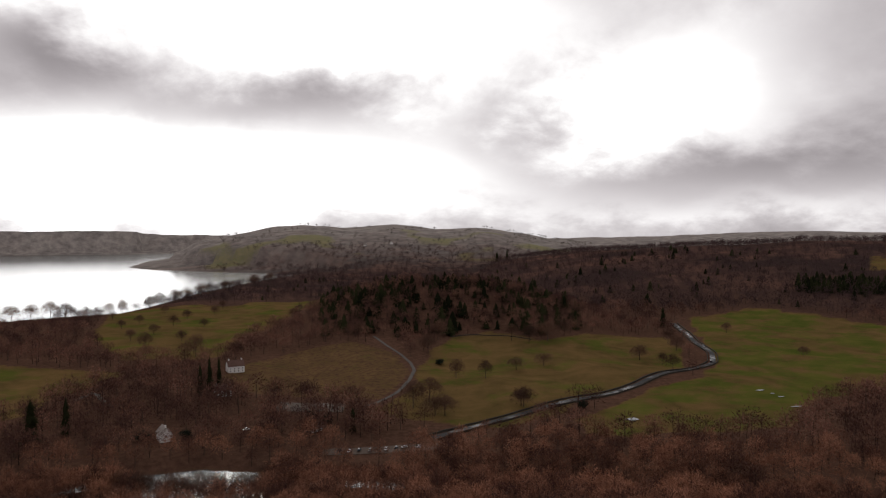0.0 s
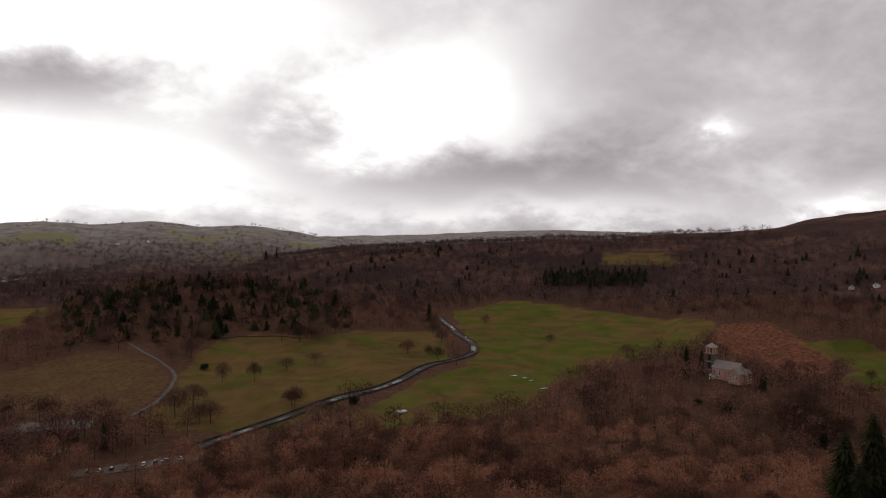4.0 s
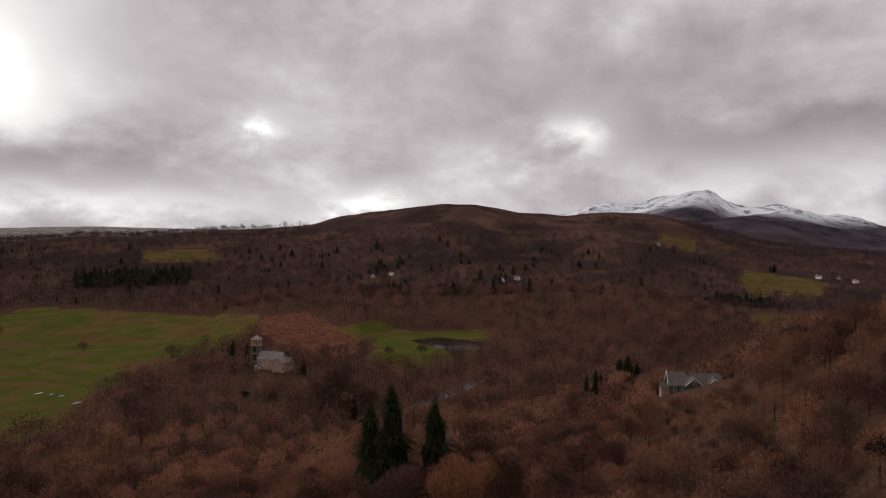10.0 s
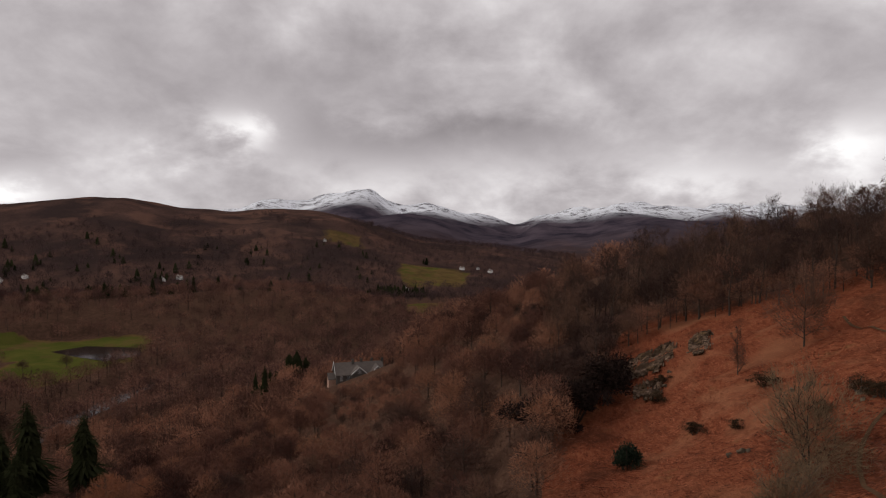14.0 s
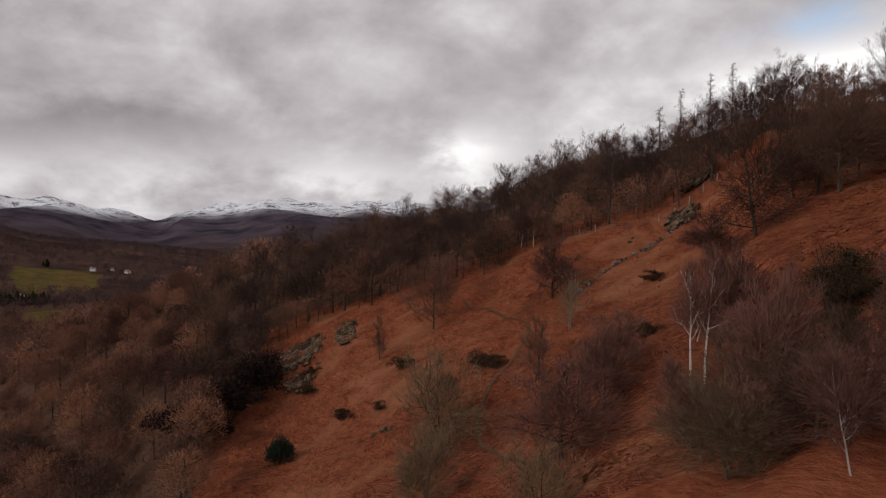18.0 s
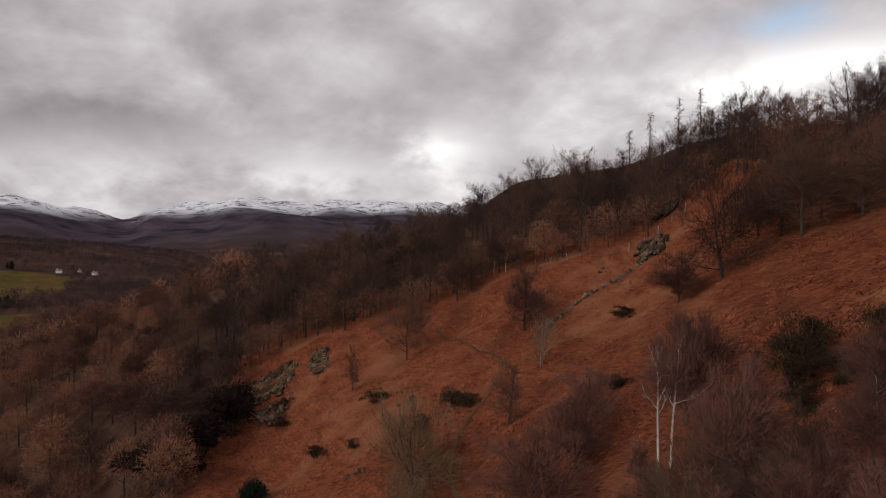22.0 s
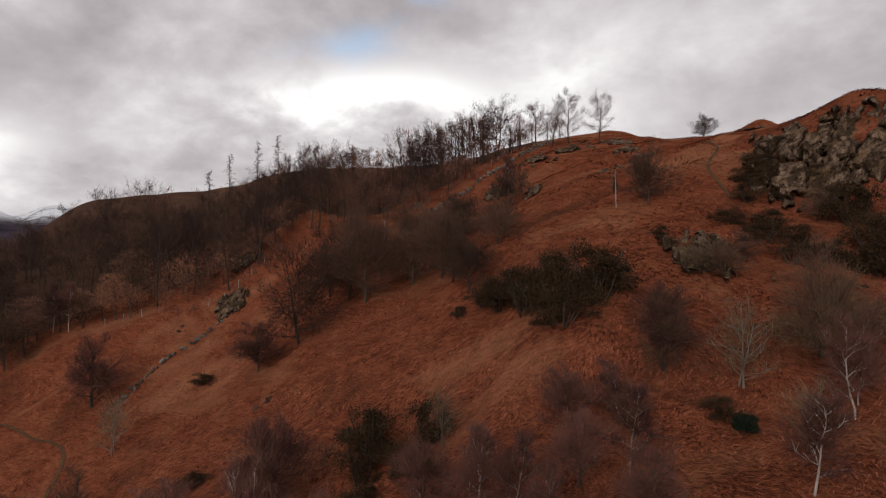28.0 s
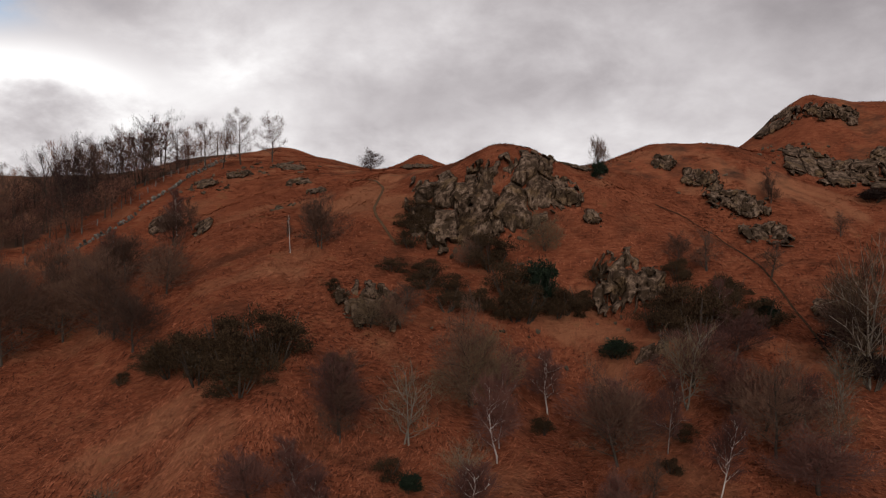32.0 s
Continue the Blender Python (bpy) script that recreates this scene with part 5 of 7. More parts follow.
def leafy(seed, n, leaf, lumps, squash=1.0):
    """A dense evergreen shrub one metre wide and high: a heap of leaf blades round several lumps."""
    r = np.random.RandomState(seed)
    c = np.stack([r.normal(0, 0.21 * squash, lumps), r.normal(0, 0.21 * squash, lumps), r.uniform(0.0 if squash == 1 else 0.16, 0.66, lumps)], 1)
    c[:, 2] *= 1 - 0.9 * np.hypot(c[:, 0], c[:, 1])
    rad = r.uniform(0.10, 0.27, lumps) / squash ** 0.4
    i = r.randint(0, lumps, n)
    d = r.normal(0, 1, (n, 3))
    d[:, 2] = np.abs(d[:, 2]) * 0.9 - 0.15
    d /= np.linalg.norm(d, axis=1, keepdims=True)
    p = c[i] + d * (rad[i] * r.uniform(0.35, 1.05, n))[:, None]
    p[:, 2] = np.maximum(p[:, 2], 0.0)
    t = np.cross(d, r.normal(0, 1, (n, 3)))
    t /= np.linalg.norm(t, axis=1, keepdims=True) + 1e-6
    o = d * 0.7 + r.normal(0, 0.5, (n, 3))
    V = np.empty((n * 3, 3))
    V[0::3], V[1::3], V[2::3] = p - t * leaf * 0.5, p + t * leaf * 0.5, p + o * leaf * 1.5
    F = np.arange(n * 3).reshape(-1, 3)
    return V, F


def stems(seed, n):
    r = np.random.RandomState(seed)
    wv, wf = [], []
    for _ in range(n):
        a = r.uniform(0, 6.28)
        tube(wv, wf, [np.array([0.05 * math.cos(a), 0.05 * math.sin(a), -0.1]), np.array([0.3 * math.cos(a), 0.3 * math.sin(a), r.uniform(0.3, 0.7)])], [0.02, 0.006], 4)
    return mesh_from("stem", wv, wf, BARK)


SHRUBS = {
    "gorse": ([mesh_from("foliage", *leafy(600 + k, 9000, 0.017, 20), GORSE) for k in range(4)], "gorse_bush", "dark green gorse bush with an uneven spiny outline", "shrub"),
    "holly": ([mesh_from("foliage", *leafy(610 + k, 5200, 0.034, 15, 0.62), HOLLY) for k in range(2)], "holly_bush", "dense rounded dark evergreen holly on the bracken slope", "shrub"),
    "thicket": ([mesh_from("foliage", *leafy(620 + k, 6000, 0.030, 16, 0.72), THICKET) for k in range(2)], "thicket", "nearly black thicket of tangled leafless scrub", "shrub"),
}
STEMS = stems(630, 9)


def shrub(kind, x, y, h, w):
    count[0] += 1
    meshes, name, says, cat = SHRUBS[kind]
    ob = holder(name, x, y, ground_z(x, y) - 0.15, count[0] * 1.7, (w * 1.05, w * 1.05, h * (1.3 if kind == "gorse" else 1.1)))
    tagged(ob, says, cat, "shrubs on the hillside")
    child("foliage", meshes[count[0] % len(meshes)], ob)
    child("stem", STEMS, ob)


BUSHES = {}
BUSHES["gorse"] = ((93.9, -42.7, 2.4, 4.1), (91.5, -32.6, 1.9, 3.6), (71, -69.8, 1.9, 3.8), (32.3, -50.4, 4.6, 5), (79.1, -46.9, 2.4, 4), (75.7, -47.6, 2.2, 4), (49.6, -48.1, 1.4, 2.1), (21, -64.5, 5.2, 6), (15.5, -63.5, 5, 6),
                    (26.5, -67.5, 4, 5), (29.5, -69, 3, 4), (32.3, -68.5, 1.5, 2.2), (18, -60, 3.4, 5))
BUSHES["gorse"] += ((13, -77.7, 1.7, 2), (-3, -79, 3.4, 5), (-7, -78, 3.6, 5), (3.2, -81.6, 2.6, 4.6), (0, -82, 3, 4), (-13, -80, 2.8, 5), (-24, -73.5, 5.4, 5.5), (-28, -73, 4.6, 5), (-21.5, -75, 4, 4.5), (-17.4, -73.3, 2, 3.5),
                     (-8.4, -64, 1.4, 2.2), (4.6, -54.6, 1.7, 2.6))
BUSHES["gorse"] += ((30.4, -46.9, 5.4, 4), (31.5, -50, 4.5, 3.6), (25.8, -50.1, 4.4, 4), (27, -47, 3, 3), (78.5, -42, 2.2, 2.7), (49.4, -47.7, 1.9, 3.3), (86, -36, 1.4, 2.5), (12, -76, 1.4, 2), (10.5, -63, 2.2, 3), (-31, -78, 3, 4),
                     (-9.5, -84, 2.6, 4), (7, -84, 2.2, 3.4), (-17, -84, 1.8, 3), (113, -35, 1.6, 3), (108, -33, 1.6, 4))
BUSHES["gorse"] += ((26.6, -66.3, 3.7, 5.9), (22.6, -62.7, 5.5, 5.5), (19.2, -61.7, 6.0, 5.9), (16.4, -62.6, 6.4, 5.5), (4.8, -99.5, 2.4, 5.6), (2.2, -103.2, 1.9, 5), (5.8, -96.2, 2.8, 4.6), (-4.9, -87.1, 5, 6.3), (-6.6, -81.4, 5.4, 6.5), (-8.2, -78.1, 5, 6.8), (-11.9, -79.7, 4.4, 5.7),
                     (-3.6, -90.4, 3.2, 4.3), (0.5, -78.4, 3.1, 5), (2.7, -84.8, 2.7, 4.7))
BUSHES["gorse"] += ((-14.8, -80.4, 2.9, 4.5), (-23.2, -74.3, 5.6, 5.3), (-25, -71.1, 6.6, 6.2), (-28.4, -75, 5.2, 4.8), (-26.1, -81.8, 3.6, 3.9), (-32.1, -73.1, 3.5, 5.2), (-8.3, -63.2, 1.8, 2), (-19.4, -58.7, 1.6, 2.8), (-17.4, -55.1, 1.7, 2.2), (5.5, -91.5, 3, 3.7), (-2.2, -95, 2.4, 3.0), (3.6, -97, 2.2, 3.6))
BUSHES["gorse"] += ((27.5, -43, 3.0, 3.6), (24.5, -45.5, 2.8, 3.6), (29, -40.5, 2.2, 3))
BUSHES["gorse"] += ((4.6, -95, 2, 3), (3.2, -98.5, 2, 3.5), (2.2, -92.5, 2.2, 3), (0, -102, 1.5, 3), (-3.8, -94, 2.6, 2.4), (-4.2, -97.5, 2.2, 2.6), (-3.4, -91, 2.8, 3))
BUSHES["holly"] = ((-17.1, -73.4, 2.6, 4.1), (-21.4, -104.4, 3.6, 2.2), (87.4, -22.9, 4.3, 4.3), (-10.1, -80.7, 6.6, 4.4), (-32.7, -74.6, 2.9, 2.4), (-33.5, -73.4, 2.7, 1.9), (-22.8, -108.2, 2.4, 2.2), (3, -53, 2, 2.2))
BUSHES["thicket"] = ((-38.5, -67.2, 5.4, 5.3), (-37.5, -63.2, 4.4, 4.5), (-60.9, -103.8, 2.5, 4.9), (108, -19.6, 9, 9), (113, -25, 9, 9), (104, -14, 8, 9), (119, -29, 6, 7))
for kind, rows in BUSHES.items():
    for x, y, h, w in rows:
        shrub(kind, x, y, h, w)


# ---- rocks ----
def rock_mesh(seed, sx, sy, sz, n=16, mat=ROCK):
    r = np.random.RandomState(seed)
    bm = bmesh.new()
    for _ in range(n):
        p = r.uniform(-1, 1, 3)
        p = p / max(np.abs(p)) ** 0.8
        bm.verts.new((p[0] * sx, p[1] * sy, p[2] * sz))
    g = bmesh.ops.convex_hull(bm, input=bm.verts)
    bmesh.ops.delete(bm, geom=[v for v in bm.verts if not v.link_faces], context="VERTS")
    me = bpy.data.meshes.new("rock")
    bm.to_mesh(me)
    bm.free()
    me.materials.append(mat)
    return me


LUMPS = [rock_mesh(720 + k, 0.6, 0.5, 0.42) for k in range(6)]


def cells(rr, U, V, cu, cv, wide, high):
    """Uneven blocks over a face: the block that each place lies in, its middle, and how near its joint is."""
    nu, nv = int(wide / cu) + 3, int(high / cv) + 3
    su, sv = np.meshgrid((np.arange(nu) - 1) * cu - wide / 2, (np.arange(nv) - 1) * cv - 0.6)
    su = (su + rr.uniform(-0.45, 0.45, su.shape) * cu).ravel()
    sv = (sv + rr.uniform(-0.45, 0.45, sv.shape) * cv).ravel()
    d = ((U.ravel()[:, None] - su) / cu) ** 2 + ((V.ravel()[:, None] - sv) / cv) ** 2
    order = np.argpartition(d, 1, axis=1)[:, :2]
    two = np.sort(np.take_along_axis(d, order, 1), axis=1)
    k = d.argmin(axis=1)
    gap = np.sqrt(two[:, 1]) - np.sqrt(two[:, 0])
    return k.reshape(U.shape), su[k].reshape(U.shape), sv[k].reshape(U.shape), gap.reshape(U.shape), len(su)


def rock_face(az, r, wide, high, seed, step=0.2):
    """A broken face that stands out of the slope: buttresses with ledges between, split into tall blocks by cracks."""
    rr = np.random.RandomState(seed)
    wide, high = wide * 1.12, high * 1.12
    nu, nv = max(10, int(wide / step)), max(8, int(high / step))
    u = np.linspace(-0.5, 0.5, nu) * wide
    v = np.linspace(-0.6, high, nv)
    ca, sa = math.cos(radians(az)), math.sin(radians(az))
    x0, y0 = polar(az, r)
    base = np.polyval(np.polyfit(u, height(x0 + ca * u, y0 - sa * u), 1), u)
    # how far into the hill the slope reaches each height
    s = np.linspace(-10, 30, 140)
    U, S = np.meshgrid(u, s)
    G = np.maximum.accumulate(height((x0 + ca * U + sa * S).ravel(), (y0 - sa * U + ca * S).ravel()).reshape(U.shape), axis=0)
    reach = np.stack([np.interp(base[k] + v, G[:, k] + np.arange(len(s)) * 1e-5, s) for k in range(nu)], 1)
    U, V = np.meshgrid(u, v)
    Uw = U + 0.25 * np.sin(V * 1.3 + seed) + 0.12 * np.sin(V * 3.7 + U * 0.8)
    big = min(3.2, max(0.9, wide / 4))
    tall = min(5.5, max(1.0, high / 2))
    k, su, sv, gap, n = cells(rr, Uw, V, big, tall, wide, high)
    foot = np.clip(((sv - tall * 0.5 + 0.6) / (high + 0.6) * (nv - 1)).astype(int), 0, nv - 1)
    at = reach[foot, np.arange(nu)[None, :].repeat(nv, 0)]
    out = 0.62 * np.clip(reach - at, -0.5, 2.6) + rr.uniform(-0.1, 0.9, n)[k] * 0.30 * big + rr.normal(0, 0.08, n)[k] * (U - su)
    out -= 1.2 * np.clip(0.14 - gap, 0, 1) / 0.14 * min(1.0, 0.35 * big)
    ragged = rr.uniform(-0.45, 0.35, n)[k]
    fu, fv = 0.24 * big, 0.46 * tall
    k, su, sv, gap, n = cells(rr, Uw + 0.1 * V, V, fu, fv, wide, high)
    out += rr.uniform(-0.5, 0.5, n)[k] * 0.42 * fu + rr.normal(0, 0.18, n)[k] * (U - su) + rr.normal(0, 0.06, n)[k] * (V - sv)
    out -= 0.35 * fu * np.clip(0.2 - gap, 0, 1) / 0.2
    out += rr.normal(0, 0.03, U.shape)
    ragged = ragged + rr.uniform(-0.4, 0.3, n)[k]
    edge = 1.0 - np.abs(2 * U / wide) ** 2.6 - np.abs(2 * (V - high * 0.5) / high) ** 2.6 + 0.45 * wave(U * 1.0 + 7 * seed, V * 1.4, 0.55 * wide, seed) * 0.6 + ragged
    out = np.where(edge > 0, (out + 0.15) * smooth(0.0, 0.22, edge), 0) - 0.45 * (1 - smooth(0.0, 0.10, edge))
    D = reach - out
    X, Y, Z = x0 + ca * U + sa * D, y0 - sa * U + ca * D, base[None] + V
    i, j = np.meshgrid(np.arange(nu - 1), np.arange(nv - 1))
    i, j = i.ravel(), j.ravel()
    F = np.stack([j * nu + i, j * nu + i + 1, (j + 1) * nu + i + 1, (j + 1) * nu + i], 1)
    F = F[(out.ravel()[F] > -0.4).any(axis=1)]
    used = np.unique(F)
    old = np.zeros(nu * nv, int)
    old[used] = np.arange(len(used))
    P = np.stack([X.ravel(), Y.ravel(), Z.ravel()], 1)[used]
    F = old[F]
    return mesh_from("rock_face", P, np.concatenate([F[:, [0, 1, 2]], F[:, [0, 2, 3]]]), CRAG)


def outcrop(az, r, wide, high, n, size, label="grey-brown lichened rock outcrop breaking through the bracken", faces=(), deep=1.25):
    """Upright rock faces set into the slope (bearing, distance, width, height), with loose blocks about them."""
    count[0] += 1
    rr = np.random.RandomState(3000 + count[0])
    x, y = polar(az, r)
    ob = holder("rock_outcrop", x, y)
    tagged(ob, label, "rocks", "rock outcrops")
    inv = ob.matrix_world.inverted()
    ca, sa = math.cos(radians(az)), math.sin(radians(az))
    for k, (fa, fr, fw, fh) in enumerate(faces):
        f = child("rock_face", rock_face(fa, fr, fw, fh, 4000 + 10 * count[0] + k, 0.13 if fw < 7 else 0.17), ob)
        f.matrix_parent_inverse = inv
    for k in range(n):
        u = rr.uniform(-0.55, 0.55) * wide
        v = rr.uniform(-0.1, 1) * high * deep
        px_, py_ = x + ca * u + sa * v, y - sa * u + ca * v
        s = size * rr.choice((0.4, 0.6, 0.8, 1.0, 1.3))
        o = child("rock", LUMPS[rr.randint(0, 6)], ob)
        o.matrix_parent_inverse = inv
        o.matrix_basis = Matrix.LocRotScale((px_, py_, ground_z(px_, py_) + 0.08 * s), Euler((rr.normal(0, 0.3), rr.normal(0, 0.3), rr.uniform(0, 6.28))),
                                            (s * rr.uniform(0.8, 1.7), s * rr.uniform(0.8, 1.4), s * rr.uniform(0.7, 1.5)))
    return ob


def single(az, r, wide, high, n=5, size=0.5):
    return outcrop(az, r, wide, high, n, size, faces=((az, r, wide, high),))


outcrop(183.4, 89, 20, 12, 16, 0.55, "tall fissured grey-brown crag with vertical cracks and ledges",
        ((179.6, 89.0, 11.0, 11.4), (185.3, 93.0, 13.6, 11.2), (182.6, 92.0, 7, 4.6), (188.6, 97.0, 6.0, 4.0)), 1.4)
outcrop(105.8, 116, 7.5, 7, 12, 0.6, faces=((105.6, 121.5, 6.5, 2.0), (107.3, 124, 4.0, 1.4), (106.2, 114.4, 4.4, 1.7)))
outcrop(173.1, 72.4, 4, 4, 8, 0.45, faces=((173.3, 72.2, 6.2, 3.7),))
outcrop(193.5, 80.4, 5, 8, 12, 0.4, faces=((193.1, 80.6, 5.2, 6.6), (195.7, 81.8, 3.6, 3.4)))
outcrop(201.6, 107, 8, 4, 10, 0.5, faces=((201.2, 106.6, 8.0, 3.6), (202.6, 106.2, 5, 2.6)))
outcrop(206.8, 131, 16, 14, 24, 0.6, "broad rocky knoll of grey-brown crags and turf ledges",
        ((206.4, 124.5, 10, 6.0), (209.6, 125.2, 10, 5.0), (204.2, 150.5, 8, 4.5), (207.6, 152, 9, 4.0), (212, 136, 9, 4)))
outcrop(203.8, 99, 5, 2, 5, 0.35, faces=((203.8, 99, 6.2, 2.7),))
for az, r, wide, high in ((110, 123.2, 3.8, 1.9), (136.4, 115.2, 5.2, 3.0), (191.1, 94.5, 2.4, 1.9), (199.0, 113.5, 5.4, 2.8), (196.5, 118.0, 3.8, 2.6), (195.8, 73, 3.0, 1.2), (157.7, 122.5, 4.6, 2.6), (176.9, 129.5, 6, 2.0), (190, 110, 4, 1.6), (208.5, 84, 5, 1.6),
                          (160.5, 111, 2.6, 1.8), (140, 140, 6, 3.0), (137.6, 128, 5, 2.6), (167.5, 128, 4, 1.6), (163, 150, 4.5, 2.0), (160.5, 146, 5, 2.2), (169, 118, 3, 1.2), (166.8, 158, 7, 2.4), (189.6, 112, 5, 2.0)):
    single(az, r, wide, high)
for az, r, wide, high, n, size in ((112.8, 84, 2, 1, 6, 0.5), (132.8, 117, 3, 1.6, 8, 0.4), (138.8, 79, 2.4, 0.8, 6, 0.45), (160.5, 138, 9, 8, 18, 0.6), (164, 150, 20, 20, 36, 0.6), (170, 160, 16, 20, 20, 0.6), (166.5, 110, 3.4, 2, 10, 0.5), (117, 96, 2, 1.4, 6, 0.5),
                                   (121, 90, 1.6, 2.6, 8, 0.45), (197, 100, 20, 16, 14, 0.35), (186, 74, 22, 8, 14, 0.35)):
    outcrop(az, r, wide, high, n, size, "scattered grey stones lying in the bracken")


# ---- the drystone wall, the fence and the footpath ----
def stone_wall(line, high, seed, label):
    rr = np.random.RandomState(seed)
    ob = holder("stone_wall", line[0][0], line[0][1])
    tagged(ob, label, "wall")
    inv = ob.matrix_world.inverted()
    for (x1, y1), (x2, y2) in zip(line[:-1], line[1:]):
        ln = math.hypot(x2 - x1, y2 - y1)
        n = max(2, int(ln / 0.75))
        a = math.atan2(y2 - y1, x2 - x1)
        for k in range(n):
            for c in range(2):
                if rr.uniform() < 0.18 * (c + 0.4):
                    continue
                u = (k + rr.uniform(-0.2, 0.2) + 0.5 * c) / n
                px_, py_ = x1 + (x2 - x1) * u + rr.normal(0, 0.12), y1 + (y2 - y1) * u + rr.normal(0, 0.12)
                s = rr.uniform(0.7, 1.1)
                o = child("stone", STONES[rr.randint(0, len(STONES))], ob)
                o.matrix_parent_inverse = inv
                o.matrix_basis = Matrix.LocRotScale((px_, py_, ground_z(px_, py_) + 0.1 + c * high * 0.5), Euler((rr.normal(0, 0.2), rr.normal(0, 0.2), a + rr.normal(0, 0.3))), (s, s, s))
    return ob


STONES = [rock_mesh(740 + k, 0.45, 0.3, 0.28, 12, WALLSTONE) for k in range(5)]
stone_wall([polar(a, r) for a, r in ((128.6, 104), (130.5, 108), (132.5, 111), (134.5, 113), (137, 117))], 0.7, 50, "low tumbled drystone wall crossing the bracken slope")
stone_wall([polar(a, r) for a, r in ((150, 122), (153, 130), (155.5, 138), (157.5, 150), (160, 166), (162, 180))], 0.9, 51, "broken grey drystone wall climbing the hill")


def fence(line, gap, seed):
    rr = np.random.RandomState(seed)
    ob = holder("fence", line[0][0], line[0][1])
    tagged(ob, "weathered post and wire fence along the wood edge", "fence")
    inv = ob.matrix_world.inverted()
    bm = bmesh.new()
    bmesh.ops.create_cone(bm, cap_ends=True, segments=6, radius1=0.075, radius2=0.065, depth=1.5)
    me = bpy.data.meshes.new("post")
    bm.to_mesh(me)
    bm.free()
    me.materials.append(POST)
    tops = []
    for (x1, y1), (x2, y2) in zip(line[:-1], line[1:]):
        n = max(1, int(math.hypot(x2 - x1, y2 - y1) / gap))
        for k in range(n):
            u = k / n
            px_, py_ = x1 + (x2 - x1) * u, y1 + (y2 - y1) * u
            z = ground_z(px_, py_)
            o = child("post", me, ob)
            o.matrix_parent_inverse = inv
            o.matrix_basis = Matrix.LocRotScale((px_, py_, z + 0.55), Euler((rr.normal(0, 0.05), rr.normal(0, 0.05), 0)), None)
            tops.append(np.array([px_, py_, z]))
    for lift in (0.45, 0.8, 1.15):
        wv, wf = [], []
        tube(wv, wf, [t + np.array([0, 0, lift]) for t in tops], [0.008] * len(tops), 3)
        o = child("wire", mesh_from("wire", wv, wf, WIRE), ob)
        o.matrix_parent_inverse = inv


fence([polar(a, r) for a, r in ((127.5, 129), (130, 126), (132.5, 122.5), (136, 121), (139, 125), (141.5, 129))], 2.4, 60)
fence([polar(a, r) for a, r in ((148.5, 124), (151, 131), (154, 141), (157, 158), (160, 176), (163.5, 205))], 3.2, 61)


def ribbon(name, line, wide, mat, lift, label, category, kind="structure", step=2.0):
    """A strip that lies on the ground along a line."""
    pts = []
    for (x1, y1), (x2, y2) in zip(line[:-1], line[1:]):
        n = max(1, int(math.hypot(x2 - x1, y2 - y1) / step))
        pts += [(x1 + (x2 - x1) * k / n, y1 + (y2 - y1) * k / n) for k in range(n)]
    pts = np.array(pts + [line[-1]])
    for _ in range(6 if step < 3 else 2):
        pts[1:-1] = 0.25 * pts[:-2] + 0.5 * pts[1:-1] + 0.25 * pts[2:]
    d = np.gradient(pts, axis=0)
    d /= np.linalg.norm(d, axis=1, keepdims=True)
    nrm = np.stack([-d[:, 1], d[:, 0]], 1)
    cols = [-0.5, -0.25, 0, 0.25, 0.5]
    V = []
    for c in cols:
        q = pts + nrm * c * wide
        V.append(np.column_stack([q, height(q[:, 0], q[:, 1]) + lift]))
    zc = np.max([v[:, 2] for v in V], axis=0)
    for v in V:
        v[:, 2] = 0.5 * v[:, 2] + 0.5 * zc
    n = len(pts)
    V = np.concatenate(V)
    i = np.arange(n - 1)
    F = np.concatenate([np.stack([c * n + i, c * n + i + 1, (c + 1) * n + i + 1, (c + 1) * n + i], 1) for c in range(4)])
    ob = new(name, mesh_from(name, V, F[:, ::-1], mat, smooth_shade=True))
    return tagged(ob, label, category, kind=kind)


ribbon("path", [polar(a, r) for a, r in ((119.5, 122), (121, 112), (122.6, 105), (125, 98), (124.5, 92), (122, 86), (120.5, 78), (121, 70), (123, 62), (126, 54))], 0.42, PATHTURF, 0.10, "narrow trodden turf footpath through the bracken", "path", step=1.0)
ribbon("path", [polar(a, r) for a, r in ((172, 128), (174.5, 112), (173.5, 100), (175.5, 92))], 0.4, PATHTURF, 0.10, "grassy footpath climbing to the skyline", "path", step=1.0)
DITCH_LINE = ((195.9, 104), (198.0, 101.5), (199.4, 101), (200.6, 99.6), (202.6, 94.4), (204.1, 90), (205.6, 85.2), (206.8, 82), (208.4, 76))
ribbon("path", [polar(a, r) for a, r in DITCH_LINE], 0.3, DITCH, 0.06, "narrow dark ditch running down the bracken slope", "path", step=1.0)


